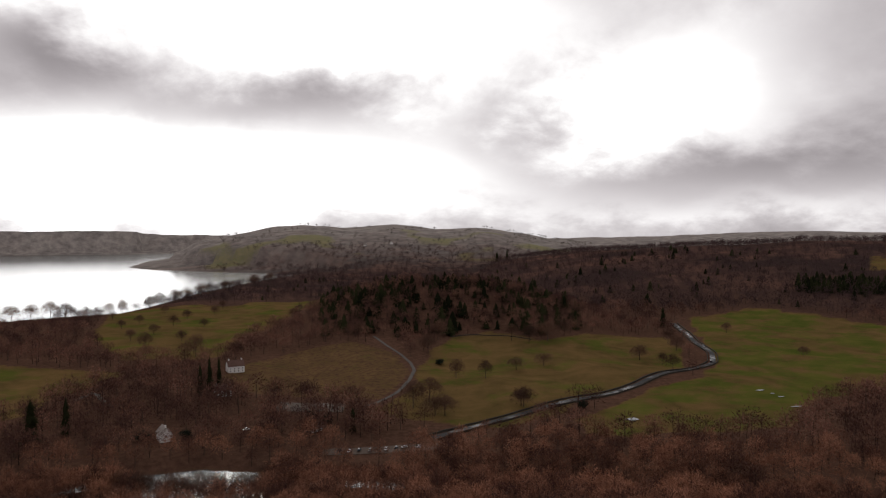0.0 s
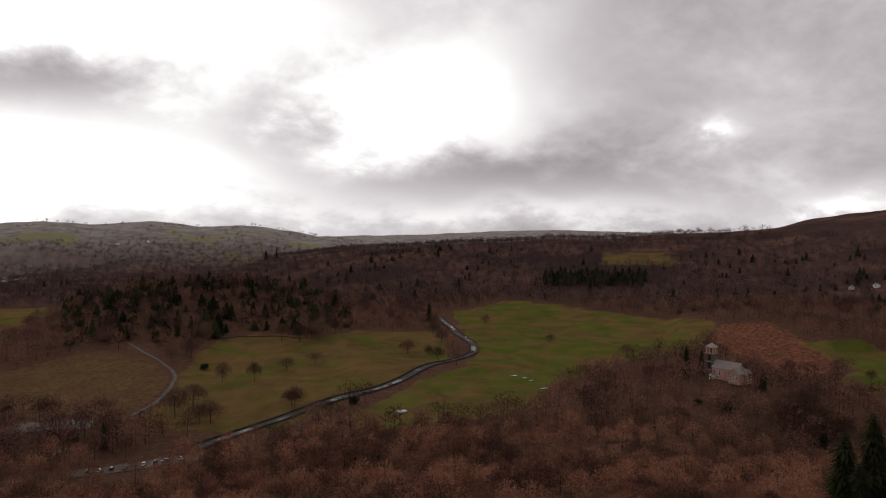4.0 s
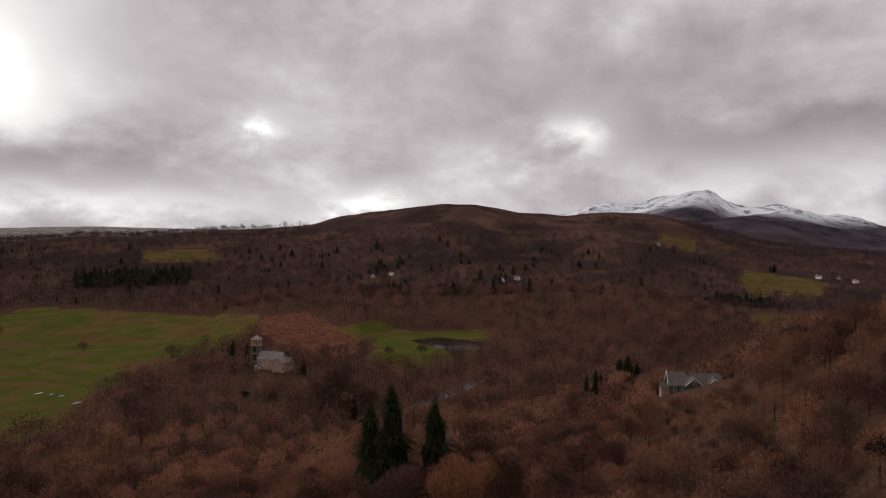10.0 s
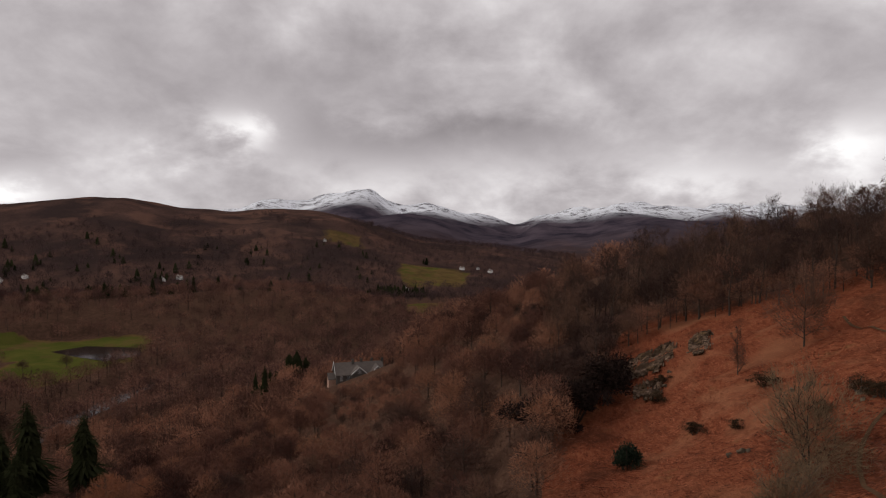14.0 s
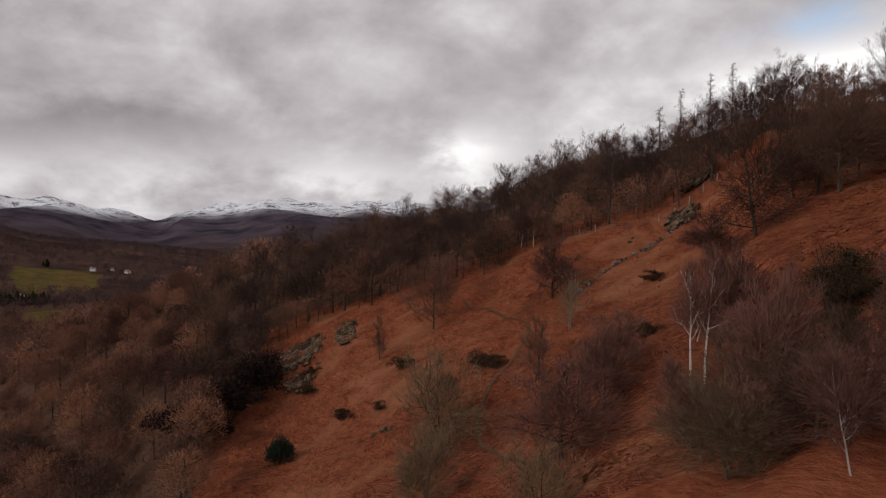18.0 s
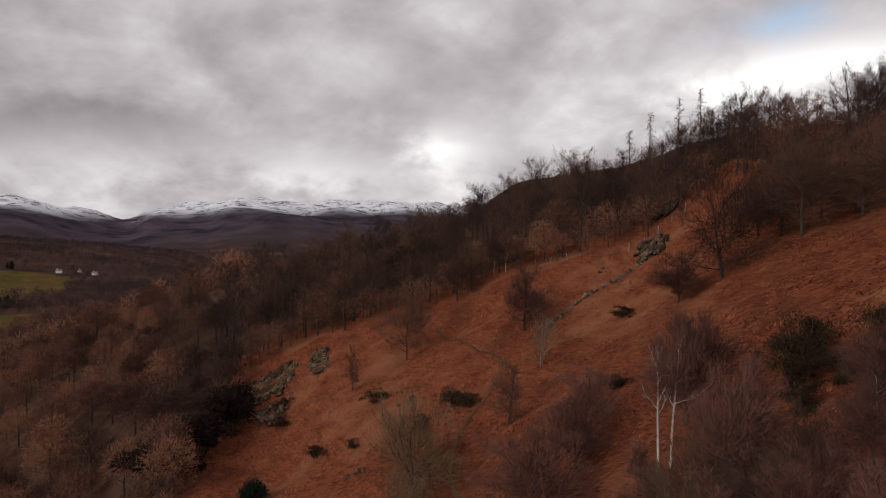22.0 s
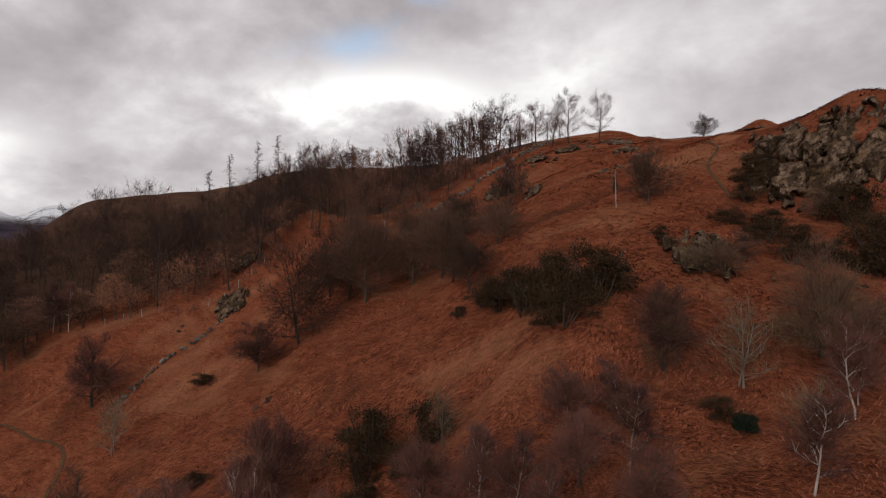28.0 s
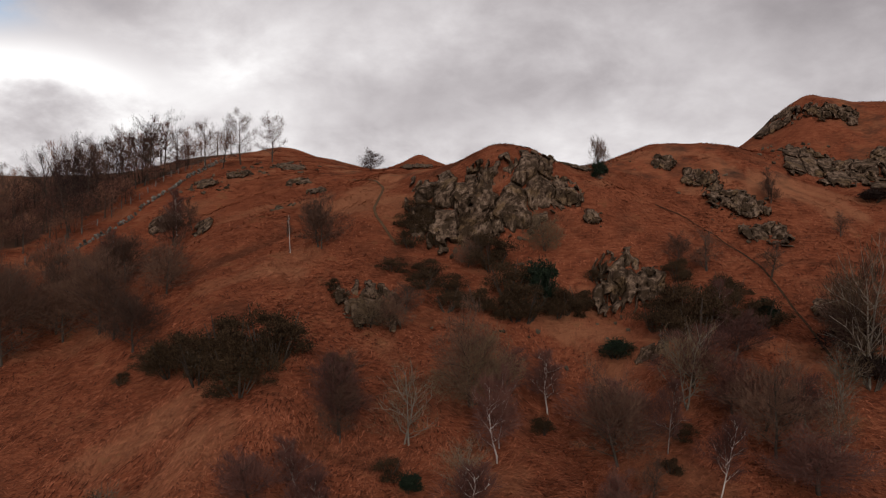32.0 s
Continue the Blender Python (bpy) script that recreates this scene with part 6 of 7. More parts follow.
def bracken(seed, n):
    """Fallen fronds, lying in swathes over the slope."""
    r = np.random.RandomState(seed)
    az = r.uniform(98, 214, n)
    rad = 38 * np.exp(r.uniform(0, 1, n) ** 0.95 * math.log(235 / 38))
    x, y = polar(az, rad)
    z = height(x, y)
    g, b, s = cover(x, y, z)
    ok = (b > 0.6) & (g < 0.35 + 0.3 * r.uniform(0, 1, n))
    x, y, z, rad = x[ok], y[ok], z[ok], rad[ok]
    n = len(x)
    e = 0.8
    gx, gy = (height(x + e, y) - z) / e, (height(x, y + e) - z) / e
    swathe = 1.2 * wave(x, y, 9, 31) + r.normal(0, 0.5, n)
    a = np.arctan2(-gy, -gx) + swathe
    ln = r.uniform(0.3, 0.8, n)
    dx, dy = np.cos(a) * ln, np.sin(a) * ln
    wd = r.uniform(0.04, 0.10, n)
    up = r.uniform(0.04, 0.30, n)
    V = np.empty((n * 3, 3))
    V[0::3] = np.stack([x - np.sin(a) * wd, y + np.cos(a) * wd, z + 0.02], 1)
    V[1::3] = np.stack([x + np.sin(a) * wd, y - np.cos(a) * wd, z + 0.02], 1)
    V[2::3] = np.stack([x + dx, y + dy, z + gx * dx + gy * dy + up], 1)
    tagged(new("bracken", mesh_from("bracken", V, np.arange(n * 3).reshape(-1, 3), BRACKEN)), "rust-brown dead bracken lying in swathes over the hill", "bracken", kind="stuff")


bracken(800, 330000)

# ---- the valley: road, river side, buildings ----
def bm_mesh(name, bm, mat):
    me = bpy.data.meshes.new(name)
    bm.normal_update()
    bm.to_mesh(me)
    bm.free()
    me.materials.append(mat)
    return me


def part(name, bm, mat, parent, label=""):
    ob = new(name, bm_mesh(name, bm, mat))
    ob.parent = parent
    if label:
        ob["label"] = label
    return ob


def box(x0, x1, y0, y1, z0, z1, bm=None):
    bm = bm or bmesh.new()
    g = bmesh.ops.create_cube(bm, size=1)
    bmesh.ops.transform(bm, matrix=Matrix.Translation(((x0 + x1) / 2, (y0 + y1) / 2, (z0 + z1) / 2)) @ Matrix.Diagonal((x1 - x0, y1 - y0, z1 - z0, 1)), verts=g["verts"])
    return bm


def gable_wall(x0, x1, y0, y1, z0, eaves, ridge, along="x"):
    """A block with two gable ends up to the ridge."""
    bm = bmesh.new()
    if along == "x":
        ym = (y0 + y1) / 2
        prof = [(y0, z0), (y1, z0), (y1, eaves), (ym, ridge), (y0, eaves)]
        a = [bm.verts.new((x0, p, z)) for p, z in prof]
        b = [bm.verts.new((x1, p, z)) for p, z in prof]
    else:
        xm = (x0 + x1) / 2
        prof = [(x0, z0), (x1, z0), (x1, eaves), (xm, ridge), (x0, eaves)]
        a = [bm.verts.new((p, y0, z)) for p, z in prof]
        b = [bm.verts.new((p, y1, z)) for p, z in prof]
    bm.faces.new(a)
    bm.faces.new(b[::-1])
    for k in range(5):
        bm.faces.new((a[k], b[k], b[(k + 1) % 5], a[(k + 1) % 5]))
    bmesh.ops.recalc_face_normals(bm, faces=bm.faces)
    return bm


def pitched(x0, x1, y0, y1, eaves, ridge, along="x", over=0.4, thick=0.18):
    """Two roof slopes with thickness, a little wider than the walls."""
    out = []
    for side in (-1, 1):
        bm = bmesh.new()
        if along == "x":
            ym, h = (y0 + y1) / 2, (y1 - y0) / 2
            drop = over * (ridge - eaves) / h
            pts = [(x0 - over, ym, ridge), (x1 + over, ym, ridge), (x1 + over, ym + side * (h + over), eaves - drop), (x0 - over, ym + side * (h + over), eaves - drop)]
        else:
            xm, h = (x0 + x1) / 2, (x1 - x0) / 2
            drop = over * (ridge - eaves) / h
            pts = [(xm, y0 - over, ridge), (xm, y1 + over, ridge), (xm + side * (h + over), y1 + over, eaves - drop), (xm + side * (h + over), y0 - over, eaves - drop)]
        lo = [bm.verts.new((x, y, z + 0.01)) for x, y, z in pts]
        hi = [bm.verts.new((x, y, z + 0.01 + thick)) for x, y, z in pts]
        bm.faces.new(lo)
        bm.faces.new(hi[::-1])
        for k in range(4):
            bm.faces.new((lo[k], hi[k], hi[(k + 1) % 4], lo[(k + 1) % 4]))
        bmesh.ops.recalc_face_normals(bm, faces=bm.faces)
        out.append(bm)
    return out


def window(parent, x, y, z, w, h, face, arch=False):
    """A window with frame, panes and sill on the wall that faces -y (0), +x (1), +y (2) or -x (3)."""
    m = Matrix.Translation((x, y, z)) @ Matrix.Rotation(face * math.pi / 2, 4, "Z")
    bm = bmesh.new()
    for x0, x1, z0, z1 in ((-w / 2 - 0.12, -w / 2, 0, h), (w / 2, w / 2 + 0.12, 0, h), (-w / 2 - 0.12, w / 2 + 0.12, h, h + 0.14), (-0.04, 0.04, 0, h), (-w / 2, w / 2, h * 0.5 - 0.04, h * 0.5 + 0.04)):
        box(x0, x1, -0.10, 0.02, z0, z1, bm)
    bmesh.ops.transform(bm, matrix=m, verts=bm.verts)
    f = part("window", bm, WHITE, parent, "white painted window frame")
    g = box(-w / 2, w / 2, -0.04, 0.02, 0, h)
    bmesh.ops.transform(g, matrix=m, verts=g.verts)
    part("pane", g, GLASS, f, "dark glass pane")
    s = box(-w / 2 - 0.2, w / 2 + 0.2, -0.2, 0.02, -0.15, 0)
    bmesh.ops.transform(s, matrix=m, verts=s.verts)
    part("sill", s, WHITE, f)


def roof_of(parent, mat, *args, **kw):
    for bm in pitched(*args, **kw):
        part("roof", bm, mat, parent)


def chimney(parent, x, y, z0, z1, mat, w=0.9):
    bm = box(x - w / 2, x + w / 2, y - w * 0.35, y + w * 0.35, z0, z1)
    box(x - w / 2 - 0.1, x + w / 2 + 0.1, y - w * 0.35 - 0.1, y + w * 0.35 + 0.1, z1, z1 + 0.2, bm)
    c = part("chimney", bm, mat, parent)
    pot = bmesh.new()
    bmesh.ops.create_cone(pot, cap_ends=True, segments=10, radius1=0.18, radius2=0.14, depth=0.6, matrix=Matrix.Translation((x, y, z1 + 0.5)))
    part("pot", pot, BROWNROOF, c)


def church(az, r, turn):
    x, y = polar(az, r)
    ob = holder("church", x, y, ground_z(x, y) - 0.8, radians(turn))
    tagged(ob, "small roughcast church with slate roof and square bell tower", "church")
    part("wall", gable_wall(-9, 9, -4.5, 4.5, 0, 8.0, 12.5), RENDERED, ob, "pinkish roughcast nave wall")
    roof_of(ob, SLATE, -9, 9, -4.5, 4.5, 8.0, 12.5)
    part("wall", gable_wall(9.002, 15, -3.4, 3.4, 0, 6.2, 9.4), RENDERED, ob, "lower chancel wall")
    roof_of(ob, SLATE, 9.4, 15, -3.4, 3.4, 6.2, 9.4)
    # tower: body, string courses, open belfry, pyramid cap
    part("tower", box(-14.6, -9.002, -3.4, 2.2, 0, 16.5), STONEWALL, ob, "grey stone tower shaft")
    for z in (5.5, 11, 16.5):
        part("string_course", box(-14.8, -8.8, -3.6, 2.4, z, z + 0.35), RENDERED, ob)
    for px_, py_ in ((-14.1, -2.9), (-9.7, -2.9), (-14.1, 1.7), (-9.7, 1.7), (-11.9, -3.1), (-11.9, 1.9), (-14.3, -0.6), (-9.5, -0.6)):
        part("belfry_pier", box(px_ - 0.45, px_ + 0.45, py_ - 0.4, py_ + 0.4, 16.85, 20.6), RENDERED, ob)
    part("belfry_core", box(-13.4, -10.4, -2.2, 1.0, 16.85, 20.6), TIMBER, ob)
    part("cornice", box(-14.9, -8.7, -3.7, 2.5, 20.6, 21.0), RENDERED, ob)
    cap = bmesh.new()
    bmesh.ops.create_cone(cap, cap_ends=True, segments=4, radius1=4.5, radius2=0.05, depth=2.6, matrix=Matrix.Translation((-11.8, -0.6, 22.32)) @ Matrix.Rotation(math.pi / 4, 4, "Z"))
    part("tower_roof", cap, SLATE, ob, "pale pyramid tower roof")
    part("tower_panel", box(-12.9, -10.7, -3.55, -3.35, 6.5, 10.4), GLASS, ob, "tall dark tower opening")
    part("tower_panel", box(-12.9, -10.7, -3.55, -3.35, 12, 15.6), GLASS, ob, "tall dark tower opening")
    for k in range(4):
        window(ob, -6.8 + k * 3.2, -4.5, 3.0, 1.0, 3.6, 0)
    window(ob, 15, 0, 3.0, 1.8, 3.4, 1)
    part("porch", gable_wall(-9.6, -7.2, -7.0, -4.502, 0, 3.0, 4.2, "y"), WHITE, ob, "white porch")
    for bm in pitched(-9.6, -7.2, -7.0, -4.5, 3.0, 4.2, "y", 0.25, 0.12):
        part("porch_roof", bm, SLATE, ob)
    part("wing", gable_wall(5.6, 13.2, -9.5, -3.402, 0, 6.6, 10.4, "y"), RENDERED, ob, "gabled pinkish roughcast side wing")
    for bm in pitched(5.6, 13.2, -9.5, -3.0, 6.6, 10.4, "y", 0.35, 0.16):
        part("wing_roof", bm, SLATE, ob)
    for cx in (7.6, 9.4, 11.2):
        window(ob, cx, -9.5, 2.4, 0.9, 3.0 if cx != 9.4 else 4.2, 0)
    part("buttress", box(-0.4, 0.4, -5.3, -4.502, 0, 6.5), RENDERED, ob)
    part("door", box(-8.9, -7.9, -7.1, -6.98, 0.1, 2.3), TIMBER, ob, "dark arched door")
    return ob


def mansion(az, r, turn, base):
    x, y = polar(az, r)
    ob = holder("house", x, y, base, radians(turn))
    tagged(ob, "large grey stone villa with slate roofs and white bargeboards", "house")
    part("wall", gable_wall(-12, 12, -5, 6, -6, 8.4, 13.4), STONEWALL, ob)
    roof_of(ob, VILLA_SLATE, -12, 12, -5, 6, 8.4, 13.4, over=0.6)
    for cx, w, top in ((-0.8, 7.6, 12.2), (8.6, 7.0, 12.4)):
        part("wall", gable_wall(cx - w / 2, cx + w / 2, -7.5, 0.4, -4, 9, top, "y"), STONEWALL, ob, "projecting gabled bay")
        for bm in pitched(cx - w / 2, cx + w / 2, -7.5, 0.4, 9, top, "y", 0.5, 0.2):
            part("roof", bm, VILLA_SLATE, ob)
        for side in (-1, 1):
            bm = box(-0.06, 0.06, -0.06, 0.06, 0, 1)
            ln = math.hypot(w / 2 + 0.5, (top - 9) * (1 + 1.0 / w))
            ang = math.atan2(w / 2 + 0.5, (top - 9) * (1 + 1.0 / w))
            bmesh.ops.transform(bm, matrix=Matrix.Translation((cx + side * (w / 2 + 0.5), -8.1, 9 - (top - 9) / w)) @ Matrix.Rotation(-side * ang, 4, "Y") @ Matrix.Diagonal((3.2, 1.5, ln, 1)), verts=bm.verts)
            part("bargeboard", bm, WHITE, ob, "white painted bargeboard")
        window(ob, cx, -7.5, 9.3, 1.3, 1.6, 0)
        window(ob, cx - 1.3, -7.5, 5.0, 1.2, 2.0, 0)
        window(ob, cx + 1.3, -7.5, 5.0, 1.2, 2.0, 0)
        window(ob, cx, -7.5, 1.0, 2.0, 2.2, 0)
    for cx in (-9.5, -6, 4.0):
        window(ob, cx, -5, 5.4, 1.1, 2.0, 0)
        window(ob, cx, -5, 1.0, 1.1, 2.2, 0)
    for yy in (-2, 3):
        window(ob, -12, yy, 5.4, 1.1, 2.0, 3)
    for side in (-1, 1):
        bm = box(-0.06, 0.06, -0.06, 0.06, 0, 1)
        ang = math.atan2(6.1, 5.5)
        bmesh.ops.transform(bm, matrix=Matrix.Translation((-12.7, 0.5 + side * 6.1, 8.5)) @ Matrix.Rotation(side * ang, 4, "X") @ Matrix.Diagonal((1.5, 3.0, math.hypot(6.1, 5.5), 1)), verts=bm.verts)
        part("bargeboard", bm, WHITE, ob, "white painted bargeboard")
    part("wall", gable_wall(-15.5, -12.002, -3, 3, -4, 6, 8.5), RENDERED, ob, "low rendered wing")
    roof_of(ob, VILLA_SLATE, -15.5, -12.002, -3, 3, 6, 8.5)
    for cx, cy, z1 in ((-3, -0.5, 15.0), (1.5, 0.5, 14.8), (7.0, 1.5, 14.8), (12.4, 0.5, 15.0)):
        chimney(ob, cx, cy, 12.5, z1, STONEWALL, 1.2)
    return ob


def cottage(name, az, r, turn, long, deep, eaves, ridge, wall, roof, label, chimneys=1, gable_windows=True):
    x, y = polar(az, r)
    ob = holder(name, x, y, ground_z(x, y) - 0.4, radians(turn))
    tagged(ob, label, "house", "houses in the valley")
    part("wall", gable_wall(-long / 2, long / 2, -deep / 2, deep / 2, 0, eaves, ridge), wall, ob)
    roof_of(ob, roof, -long / 2, long / 2, -deep / 2, deep / 2, eaves, ridge)
    n = max(2, int(long / 3))
    for k in range(n):
        cx = -long / 2 + long * (k + 0.5) / n
        window(ob, cx, -deep / 2, 1.1, 1.1, 1.3, 0)
        if eaves > 4.2:
            window(ob, cx, -deep / 2, 3.4, 1.1, 1.1, 0)
    if gable_windows:
        window(ob, -long / 2, 0, 3.4, 1.0, 1.2, 3)
        window(ob, long / 2, 0, 3.4, 1.0, 1.2, 1)
        part("door", box(-long / 2 - 0.06, -long / 2 - 0.002, -0.5, 0.5, 0.1, 2.2), TIMBER, ob, "dark plank door")
    for k in range(chimneys):
        chimney(ob, (-0.4 + 0.8 * k) * long if chimneys > 1 else 0.32 * long, 0, ridge - 0.8, ridge + 1.3, wall)
    return ob


church(49.5, 506, -49.5 - 30)
mansion(82.9, 362, -82.9 + 10, 47.4)
cottage("cottage", -12.9, 452, -66, 11, 7, 5.0, 8.6, WHITE, SLATE, "white gabled cottage with grey slate roof by the river")
cottage("villa", -7.7, 650, 22, 14, 10, 6.0, 10.5, WHITE, BROWNROOF, "half-timbered white villa with a brown tiled roof", 2)
cottage("house", -8.6, 545, 20, 12, 9, 5.2, 8.5, STONEWALL, BROWNROOF, "stone house with brown roof among bare trees", 2)
cottage("barn", -1.6, 446, 35, 9, 6, 3.2, 5.6, STONEWALL, BROWNROOF, "low dark barn beside the car park", 0, False)
cottage("farmhouse", -24.6, 452, 15, 10, 7, 5, 8, RENDERED, SLATE, "cream farmhouse half hidden by trees", 1)
# small houses scattered far up the valley
for k, (az, r, turn, wall) in enumerate(((57.5, 1330, 20, WHITE), (59, 1345, 60, WHITE), (68, 1300, 40, WHITE), (69.2, 1320, 80, WHITE), 
                                         (80.2, 1640, 20, WHITE), (91.3, 1560, 70, WHITE), (92.6, 1580, 10, WHITE), (93.6, 1550, 40, WHITE), (86.8, 1250, 30, WHITE), (2.5, 2500, 10, WHITE), (4.6, 2520, 70, WHITE))):
    cottage("house", az, r, turn, 10, 6.5, 4.6, 7.2, wall, SLATE, "small pale house far up the valley among trees", 1)

ribbon("road", ROAD, 5.0, ASPHALT, 0.35, "wet grey asphalt road winding between fields", "road", step=4.0)
ribbon("lane", LANE, 3.0, TRACK, 0.3, "pale gravel lane round the meadow", "lane", step=4.0)
ribbon("car_park", [polar(a, r) for a, r in ((-1, 404), (3, 404), (8.5, 410))], 12, MUD, 0.25, "gravel riverside car park", "car park", step=4.0)
ribbon("yard", [polar(a, r) for a, r in ((-4.5, 505), (-1.5, 500), (0.8, 498))], 24, MUD, 0.25, "muddy red-brown farm yard", "yard", step=4.0)
ribbon("track", [polar(a, r) for a, r in ((-19, 575), (-17.6, 600), (-17.2, 570), (-16.5, 545))], 3, TRACK, 0.25, "pale curved farm track on the meadow", "track", step=4.0)


def roadside(line, off, name, label, high=1.3, thick=0.7):
    pts = np.array(line)
    out = []
    for (x1, y1), (x2, y2) in zip(line[:-1], line[1:]):
        n = max(1, int(math.hypot(x2 - x1, y2 - y1) / 6))
        out += [(x1 + (x2 - x1) * k / n, y1 + (y2 - y1) * k / n) for k in range(n)]
    pts = np.array(out + [line[-1]])
    for _ in range(3):
        pts[1:-1] = 0.25 * pts[:-2] + 0.5 * pts[1:-1] + 0.25 * pts[2:]
    d = np.gradient(pts, axis=0)
    d /= np.linalg.norm(d, axis=1, keepdims=True)
    nrm = np.stack([-d[:, 1], d[:, 0]], 1)
    V = []
    rr = np.random.RandomState(5)
    hi = high + rr.normal(0, 0.12, len(pts))
    for c, top in ((-0.5, 0), (-0.42, 1), (0.42, 1), (0.5, 0)):
        q = pts + nrm * (off + c * thick)
        V.append(np.column_stack([q, height(q[:, 0], q[:, 1]) + np.where(top, hi, -0.3)]))
    n = len(pts)
    V = np.concatenate(V)
    i = np.arange(n - 1)
    F = np.concatenate([np.stack([c * n + i, c * n + i + 1, (c + 1) * n + i + 1, (c + 1) * n + i], 1) for c in range(3)])
    return tagged(new(name, mesh_from(name, V, F, FIELDSTONE)), label, "wall", "roadside walls")


roadside(ROAD, 4.6, "field_wall", "dark drystone wall along the road")
roadside(ROAD, -4.6, "field_wall", "dark drystone wall along the road")
roadside([polar(a, r) for a, r in ((9.5, 772), (11, 790), (14, 792), (16, 772))], 0, "field_wall", "old drystone wall across the pasture", 0.9)


def car(az, r, turn, paint, label):
    x, y = polar(az, r)
    ob = holder("car", x, y, ground_z(x, y) + 0.42, radians(turn))
    tagged(ob, label, "car", "parked cars")
    bm = box(-2.1, 2.1, -0.85, 0.85, 0.3, 0.85)
    bmesh.ops.bevel(bm, geom=bm.edges[:], offset=0.14, segments=2, affect="EDGES")
    part("body", bm, paint, ob)
    bm = box(-1.2, 1.3, -0.76, 0.76, 0.84, 1.4)
    for v in bm.verts:
        if v.co.z > 1.2:
            v.co.x *= 0.72
            v.co.y *= 0.86
    part("glasshouse", bm, GLASS, ob, "dark car windows")
    bm = box(-0.9, 0.95, -0.66, 0.66, 1.40, 1.46)
    part("roof", bm, paint, ob)
    for wx in (-1.3, 1.3):
        for wy in (-0.82, 0.82):
            w = bmesh.new()
            bmesh.ops.create_cone(w, cap_ends=True, segments=12, radius1=0.32, radius2=0.32, depth=0.22, matrix=Matrix.Translation((wx, wy, 0.32)) @ Matrix.Rotation(math.pi / 2, 4, "X"))
            part("wheel", w, TYRE, ob)


for az, r, turn, paint, label in ((1.2, 402, 70, CARWHITE, "white hatchback parked on gravel"), (2.0, 403, 72, CARDARK, "dark car parked on gravel"), (2.9, 402, 68, CARGREY, "grey car parked on gravel"), (4.2, 404, 70, CARWHITE, "white hatchback parked on gravel"),
                                  (5.0, 405, 74, CARDARK, "dark car parked on gravel"), (5.7, 406, 20, CARWHITE, "white van-like car parked on gravel"), (6.9, 407, 20, CARWHITE, "white hatchback parked on gravel"), (0.4, 403, 75, CARDARK, "dark car parked on gravel"),
                                  (29.75, 716, 60, CARDARK, "dark car on the wet road"), (29.2, 800, 75, CARWHITE, "white car on the wet road"), (28.7, 826, 70, CARGREY, "silver car on the wet road"), (28.1, 870, 70, CARWHITE, "white car on the wet road"),
                                  (-6.9, 455, 30, CARWHITE, "white car beside the cottage")):
    car(az, r, turn, paint, label)

bm = bmesh.new()
vs = [bm.verts.new((x, y, POND_Z)) for x, y in POND]
bm.faces.new(vs)
tagged(new("pond", bm_mesh("pond", bm, POOL)), "long dark flood pool lying in the green meadow", "water", kind="structure")
for k, (az, r, a, b) in enumerate(((33.2, 590, 3.4, 1.3), (34.6, 575, 2.4, 0.9), (35.6, 548, 4, 1.2), (34.0, 583, 2, 1), (38.8, 560, 2.6, 1), (24, 480, 5, 3))):
    x, y = polar(az, r)
    bm = bmesh.new()
    bmesh.ops.create_circle(bm, cap_ends=True, radius=1, segments=18)
    for v in bm.verts:
        v.co.x *= a * (1 + 0.3 * math.sin(3 * v.co.y + k))
        v.co.y *= b
    ob = new("puddle", bm_mesh("puddle", bm, POOL))
    ob.matrix_world = pose(x, y, ground_z(x, y) + 0.55, 0, 0, 40 - az)
    tagged(ob, "pale shallow puddle in the wet pasture", "water", "puddles")

# ---- single trees of the valley ----
VALLEY_TREE = [(mesh_from("trunk", t[0], t[1], BARK), mesh_from("crown", t[2], t[3], TWIG)) for t in (dome_tree(90 + k, 11, 11, 2400, 1.1, 0.042, 5, 9, 0, True, 16) for k in range(4))]


def valley_tree(az, r, h, w, label="bare spreading parkland tree standing in the meadow", name="oak_tree"):
    count[0] += 1
    x, y = polar(az, r)
    ob = holder(name, x, y, ground_z(x, y), count[0] * 1.3, (w / 11, w / 11, h / 11))
    tagged(ob, label, "tree", "single trees in the valley")
    tr, cr = VALLEY_TREE[count[0] % 4]
    child("trunk", tr, ob)
    child("crown", cr, ob)


for az, r, h, w in ((-16, 352, 17, 12), (-14.8, 346, 18, 12), (-13.9, 352, 16, 11), (-12.9, 348, 17, 11), (-12.1, 343, 19, 12), (-11.2, 338, 17, 10), (-10.5, 343, 19, 10), (-9.6, 337, 18, 12), (-8.7, 341, 19, 11),
                    (-7.8, 336, 18, 12), (-7.0, 341, 19, 13), (-6.2, 338, 17, 11), (-5.3, 350, 18, 13), (-4.2, 356, 17, 12), (-3.0, 352, 18, 13), (-17.5, 360, 18, 13), (-9.0, 356, 13, 9)):
    valley_tree(az, r, h, w, "slender bare alder on the river bank", "alder_tree")
russet = dome_tree(120, 19, 13, 9000, 0.9, 0.030, 6, 12, 0, True, 26)
for az, r, s in ((64.3, 146, 1.0), (66.6, 160, 0.75)):
    x, y = polar(az, r)
    ob = holder("larch_tree", x, y, ground_z(x, y), r, (s, s, s))
    tagged(ob, "broad russet larch glowing among the brown woods", "tree", "single trees in the valley")
    child("trunk", mesh_from("trunk", russet[0], russet[1], BARK), ob)
    child("crown", mesh_from("crown", russet[2], russet[3], RUSSET_TWIG), ob)
SHORE = "bare round-headed tree on the lake shore"
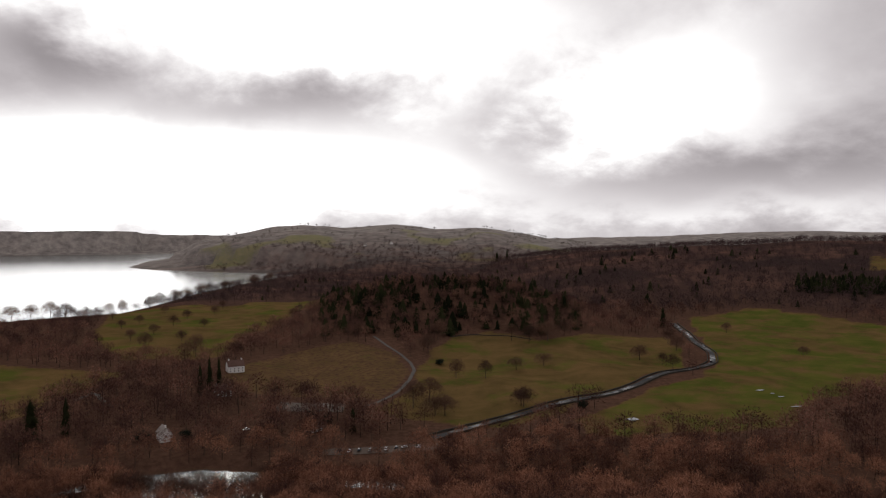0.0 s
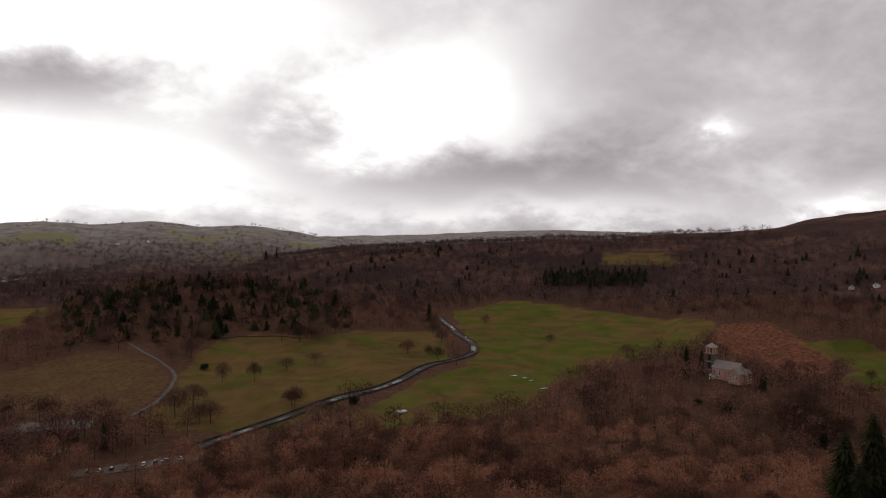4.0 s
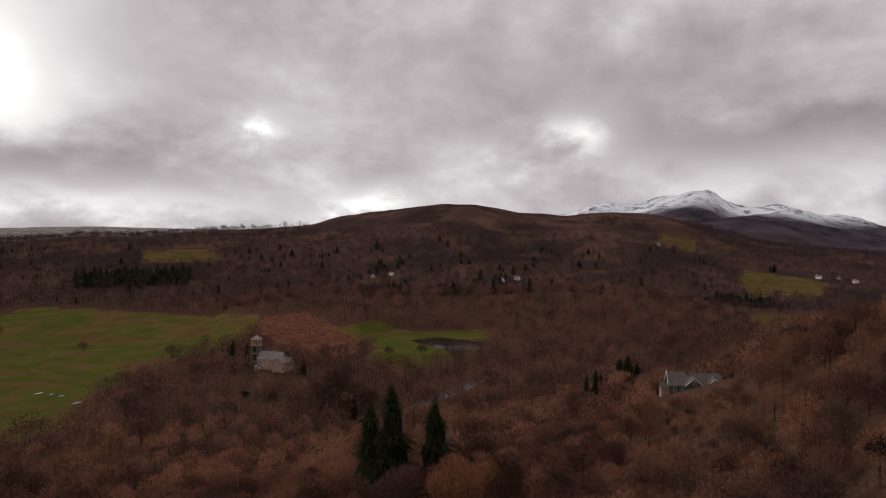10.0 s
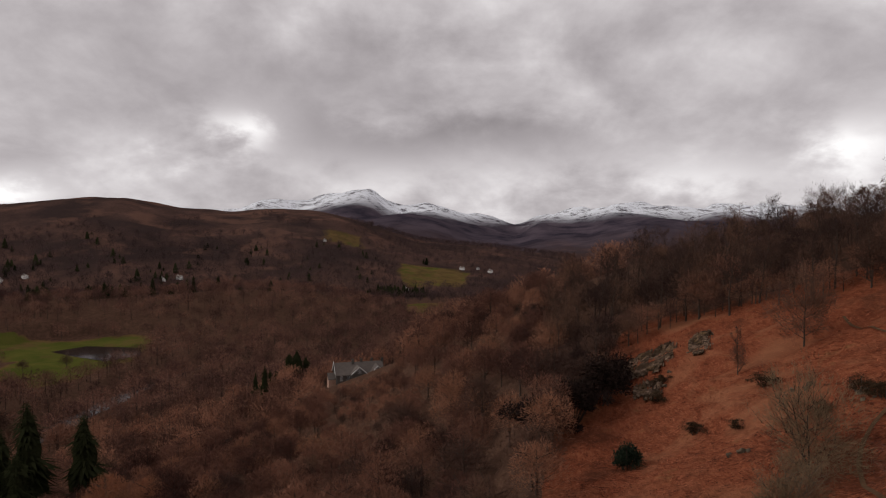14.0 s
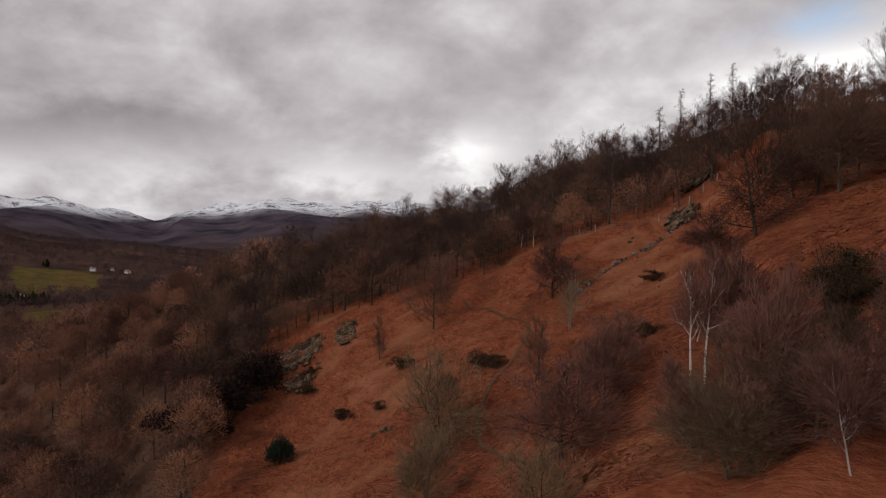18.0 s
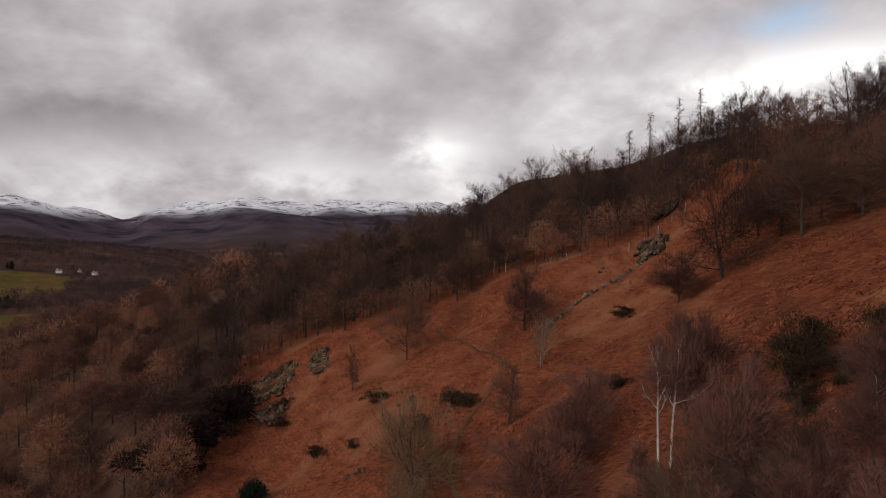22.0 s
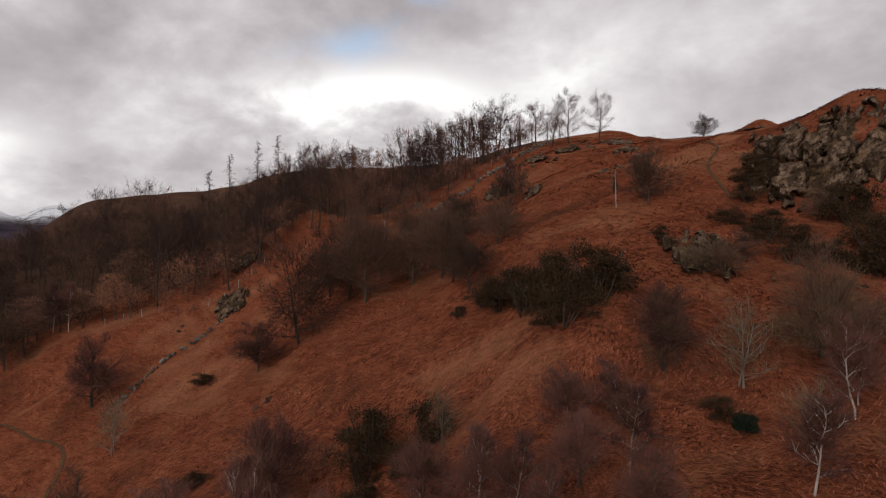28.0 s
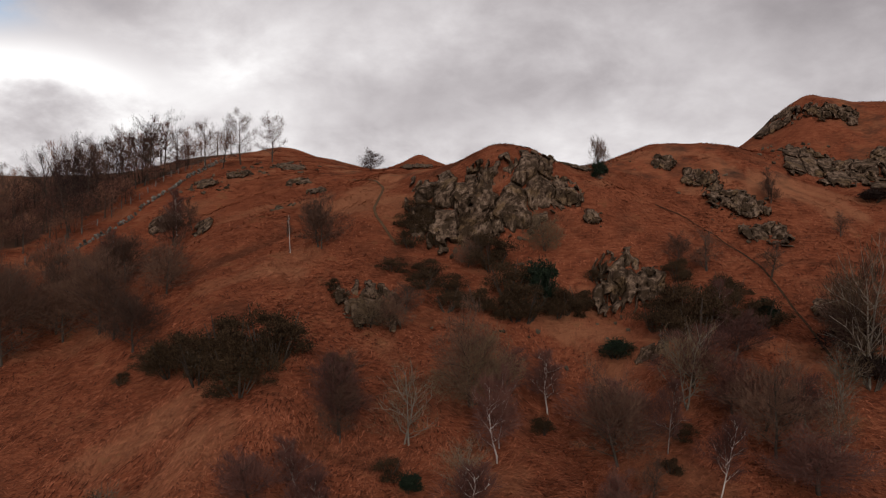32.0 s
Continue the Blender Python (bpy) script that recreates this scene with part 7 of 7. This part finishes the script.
for az, r, h, w in ((-16.6, 1180, 21, 20), (-15.7, 1190, 24, 18), (-13.8, 1210, 22, 20), (-13.2, 1215, 25, 26), (-12.0, 1330, 25, 28), (-11.2, 1345, 24, 24), (-10.2, 1400, 27, 30), (-9.6, 1440, 24, 24), (-8.4, 1500, 22, 22), (-7.8, 1560, 16, 12),
                    (-6.3, 1600, 27, 30), (-5.0, 1700, 26, 26), (-22.8, 1130, 24, 30), (-21.6, 1120, 21, 26), (-20.4, 1130, 26, 26), (-19.4, 1125, 22, 24), (-24, 1120, 20, 20)):
    valley_tree(az, r, h, w, SHORE)
for az, r, h, w in ((9.9, 590, 17, 16), (12.3, 586, 17, 14), (15.2, 500, 12, 18), (14.8, 640, 13, 20), (17, 655, 13, 18), (8.2, 480, 14, 20), (-10.6, 735, 24, 22), (-7.6, 700, 20, 18), (-14.2, 800, 18, 20), (27, 660, 16, 16), (30.8, 905, 14, 14),
                    (26.2, 700, 14, 12), (7.6, 700, 20, 20), (8.4, 760, 22, 22), (14.4, 770, 20, 22), (15.8, 760, 22, 24), (17.3, 765, 22, 25), (18.6, 790, 20, 20), (26.6, 800, 20, 20), (27.2, 760, 18, 18), (6.4, 500, 20, 22), (7.7, 520, 20, 22), (9, 478, 16, 20), (15.4, 498, 16, 20), (36, 780, 10, 14), (42, 700, 14, 16), (44, 620, 15, 18), (24.5, 720, 17, 22), (-2.4, 530, 14, 14), (61.5, 665, 12, 12), (58.8, 660, 11, 12), (39.5, 590, 12, 14)):
    valley_tree(az, r, h, w)

for az, r, h, w in ((53.6, 478, 17, 18), (54.8, 486, 23, 23), (56.0, 482, 23, 23), (57.2, 490, 18, 18), (55.4, 470, 16, 16), (58.3, 484, 15, 15)):
    valley_tree(az, r, h, w, "dark rounded leafless tree beside the churchyard")

for az, r, h, w in ((-15.2, 860, 15, 16), (-13.6, 900, 14, 15), (-12.2, 960, 15, 16), (-14.6, 1010, 14, 14), (-11.2, 1040, 15, 16), (-10.0, 930, 14, 15), (-9.2, 1090, 15, 16), (-12.8, 1100, 14, 14), (-15.8, 980, 13, 14), (-8.6, 1180, 15, 16), (-16.4, 1060, 13, 13), (-11.6, 850, 14, 15)):
    valley_tree(az, r, h, w)

FIR = []
for k in range(3):
    t = conifer(95 + k, 22, 5.0, 64, 26, 6, 0.52)
    me = mesh_from("crown", t[2], t[3], NEEDLE, tint=np.full(len(t[2]), 0.45))
    FIR.append((mesh_from("trunk", t[0], t[1], BARK), me))


def fir(az, r, h, w, label="tall dark green conifer rising above bare woods"):
    count[0] += 1
    x, y = polar(az, r)
    ob = holder("conifer", x, y, ground_z(x, y), count[0] * 1.1, (w / 10, w / 10, h / 22))
    tagged(ob, label, "tree", "single conifers")
    tr, cr = FIR[count[0] % 3]
    child("trunk", tr, ob)
    child("crown", cr, ob)


for az, r, h, w in ((57.3, 176, 29, 17), (59.0, 182, 33, 18), (62.6, 184, 28, 17), (58.2, 172, 22, 15), (-21.7, 470, 27, 15), (-19.5, 480, 24, 10), (-9.6, 560, 28, 9), (-8.9, 566, 26, 8), (-10.3, 556, 24, 8), (46.5, 520, 24, 12), (47.6, 530, 20, 10),
                    (78, 430, 25, 20), (77.4, 440, 24, 18), (78.7, 440, 20, 14), (76.4, 425, 15, 11), (75.9, 400, 17, 10), (75.5, 330, 22, 9), (74.8, 345, 20, 8), (26.2, 930, 26, 14), (51.9, 500, 13, 9), (1.5, 440, 16, 8),
                    (56, 470, 18, 9), (64, 1000, 22, 14), (67.3, 1010, 25, 16), (70.2, 1020, 24, 12), (72, 1000, 20, 14), (13.2, 2000, 30, 20), (14, 2010, 32, 14), (52.6, 1080, 22, 16), (50.8, 1060, 26, 14)):
    fir(az, r, h, w)
for az, r, h, w in ((49.6, 462, 8, 8), (-1.8, 470, 9, 12), (-0.6, 462, 8, 9), (20.2, 500, 7, 8), (47.4, 470, 5, 7), (-11.4, 452, 6, 9), (-14.5, 455, 7, 12), (8.6, 655, 7, 9), (-4.5, 560, 6, 8), (-2.2, 556, 6, 7)):
    x, y = polar(az, r)
    shrub("holly", x, y, h, w)
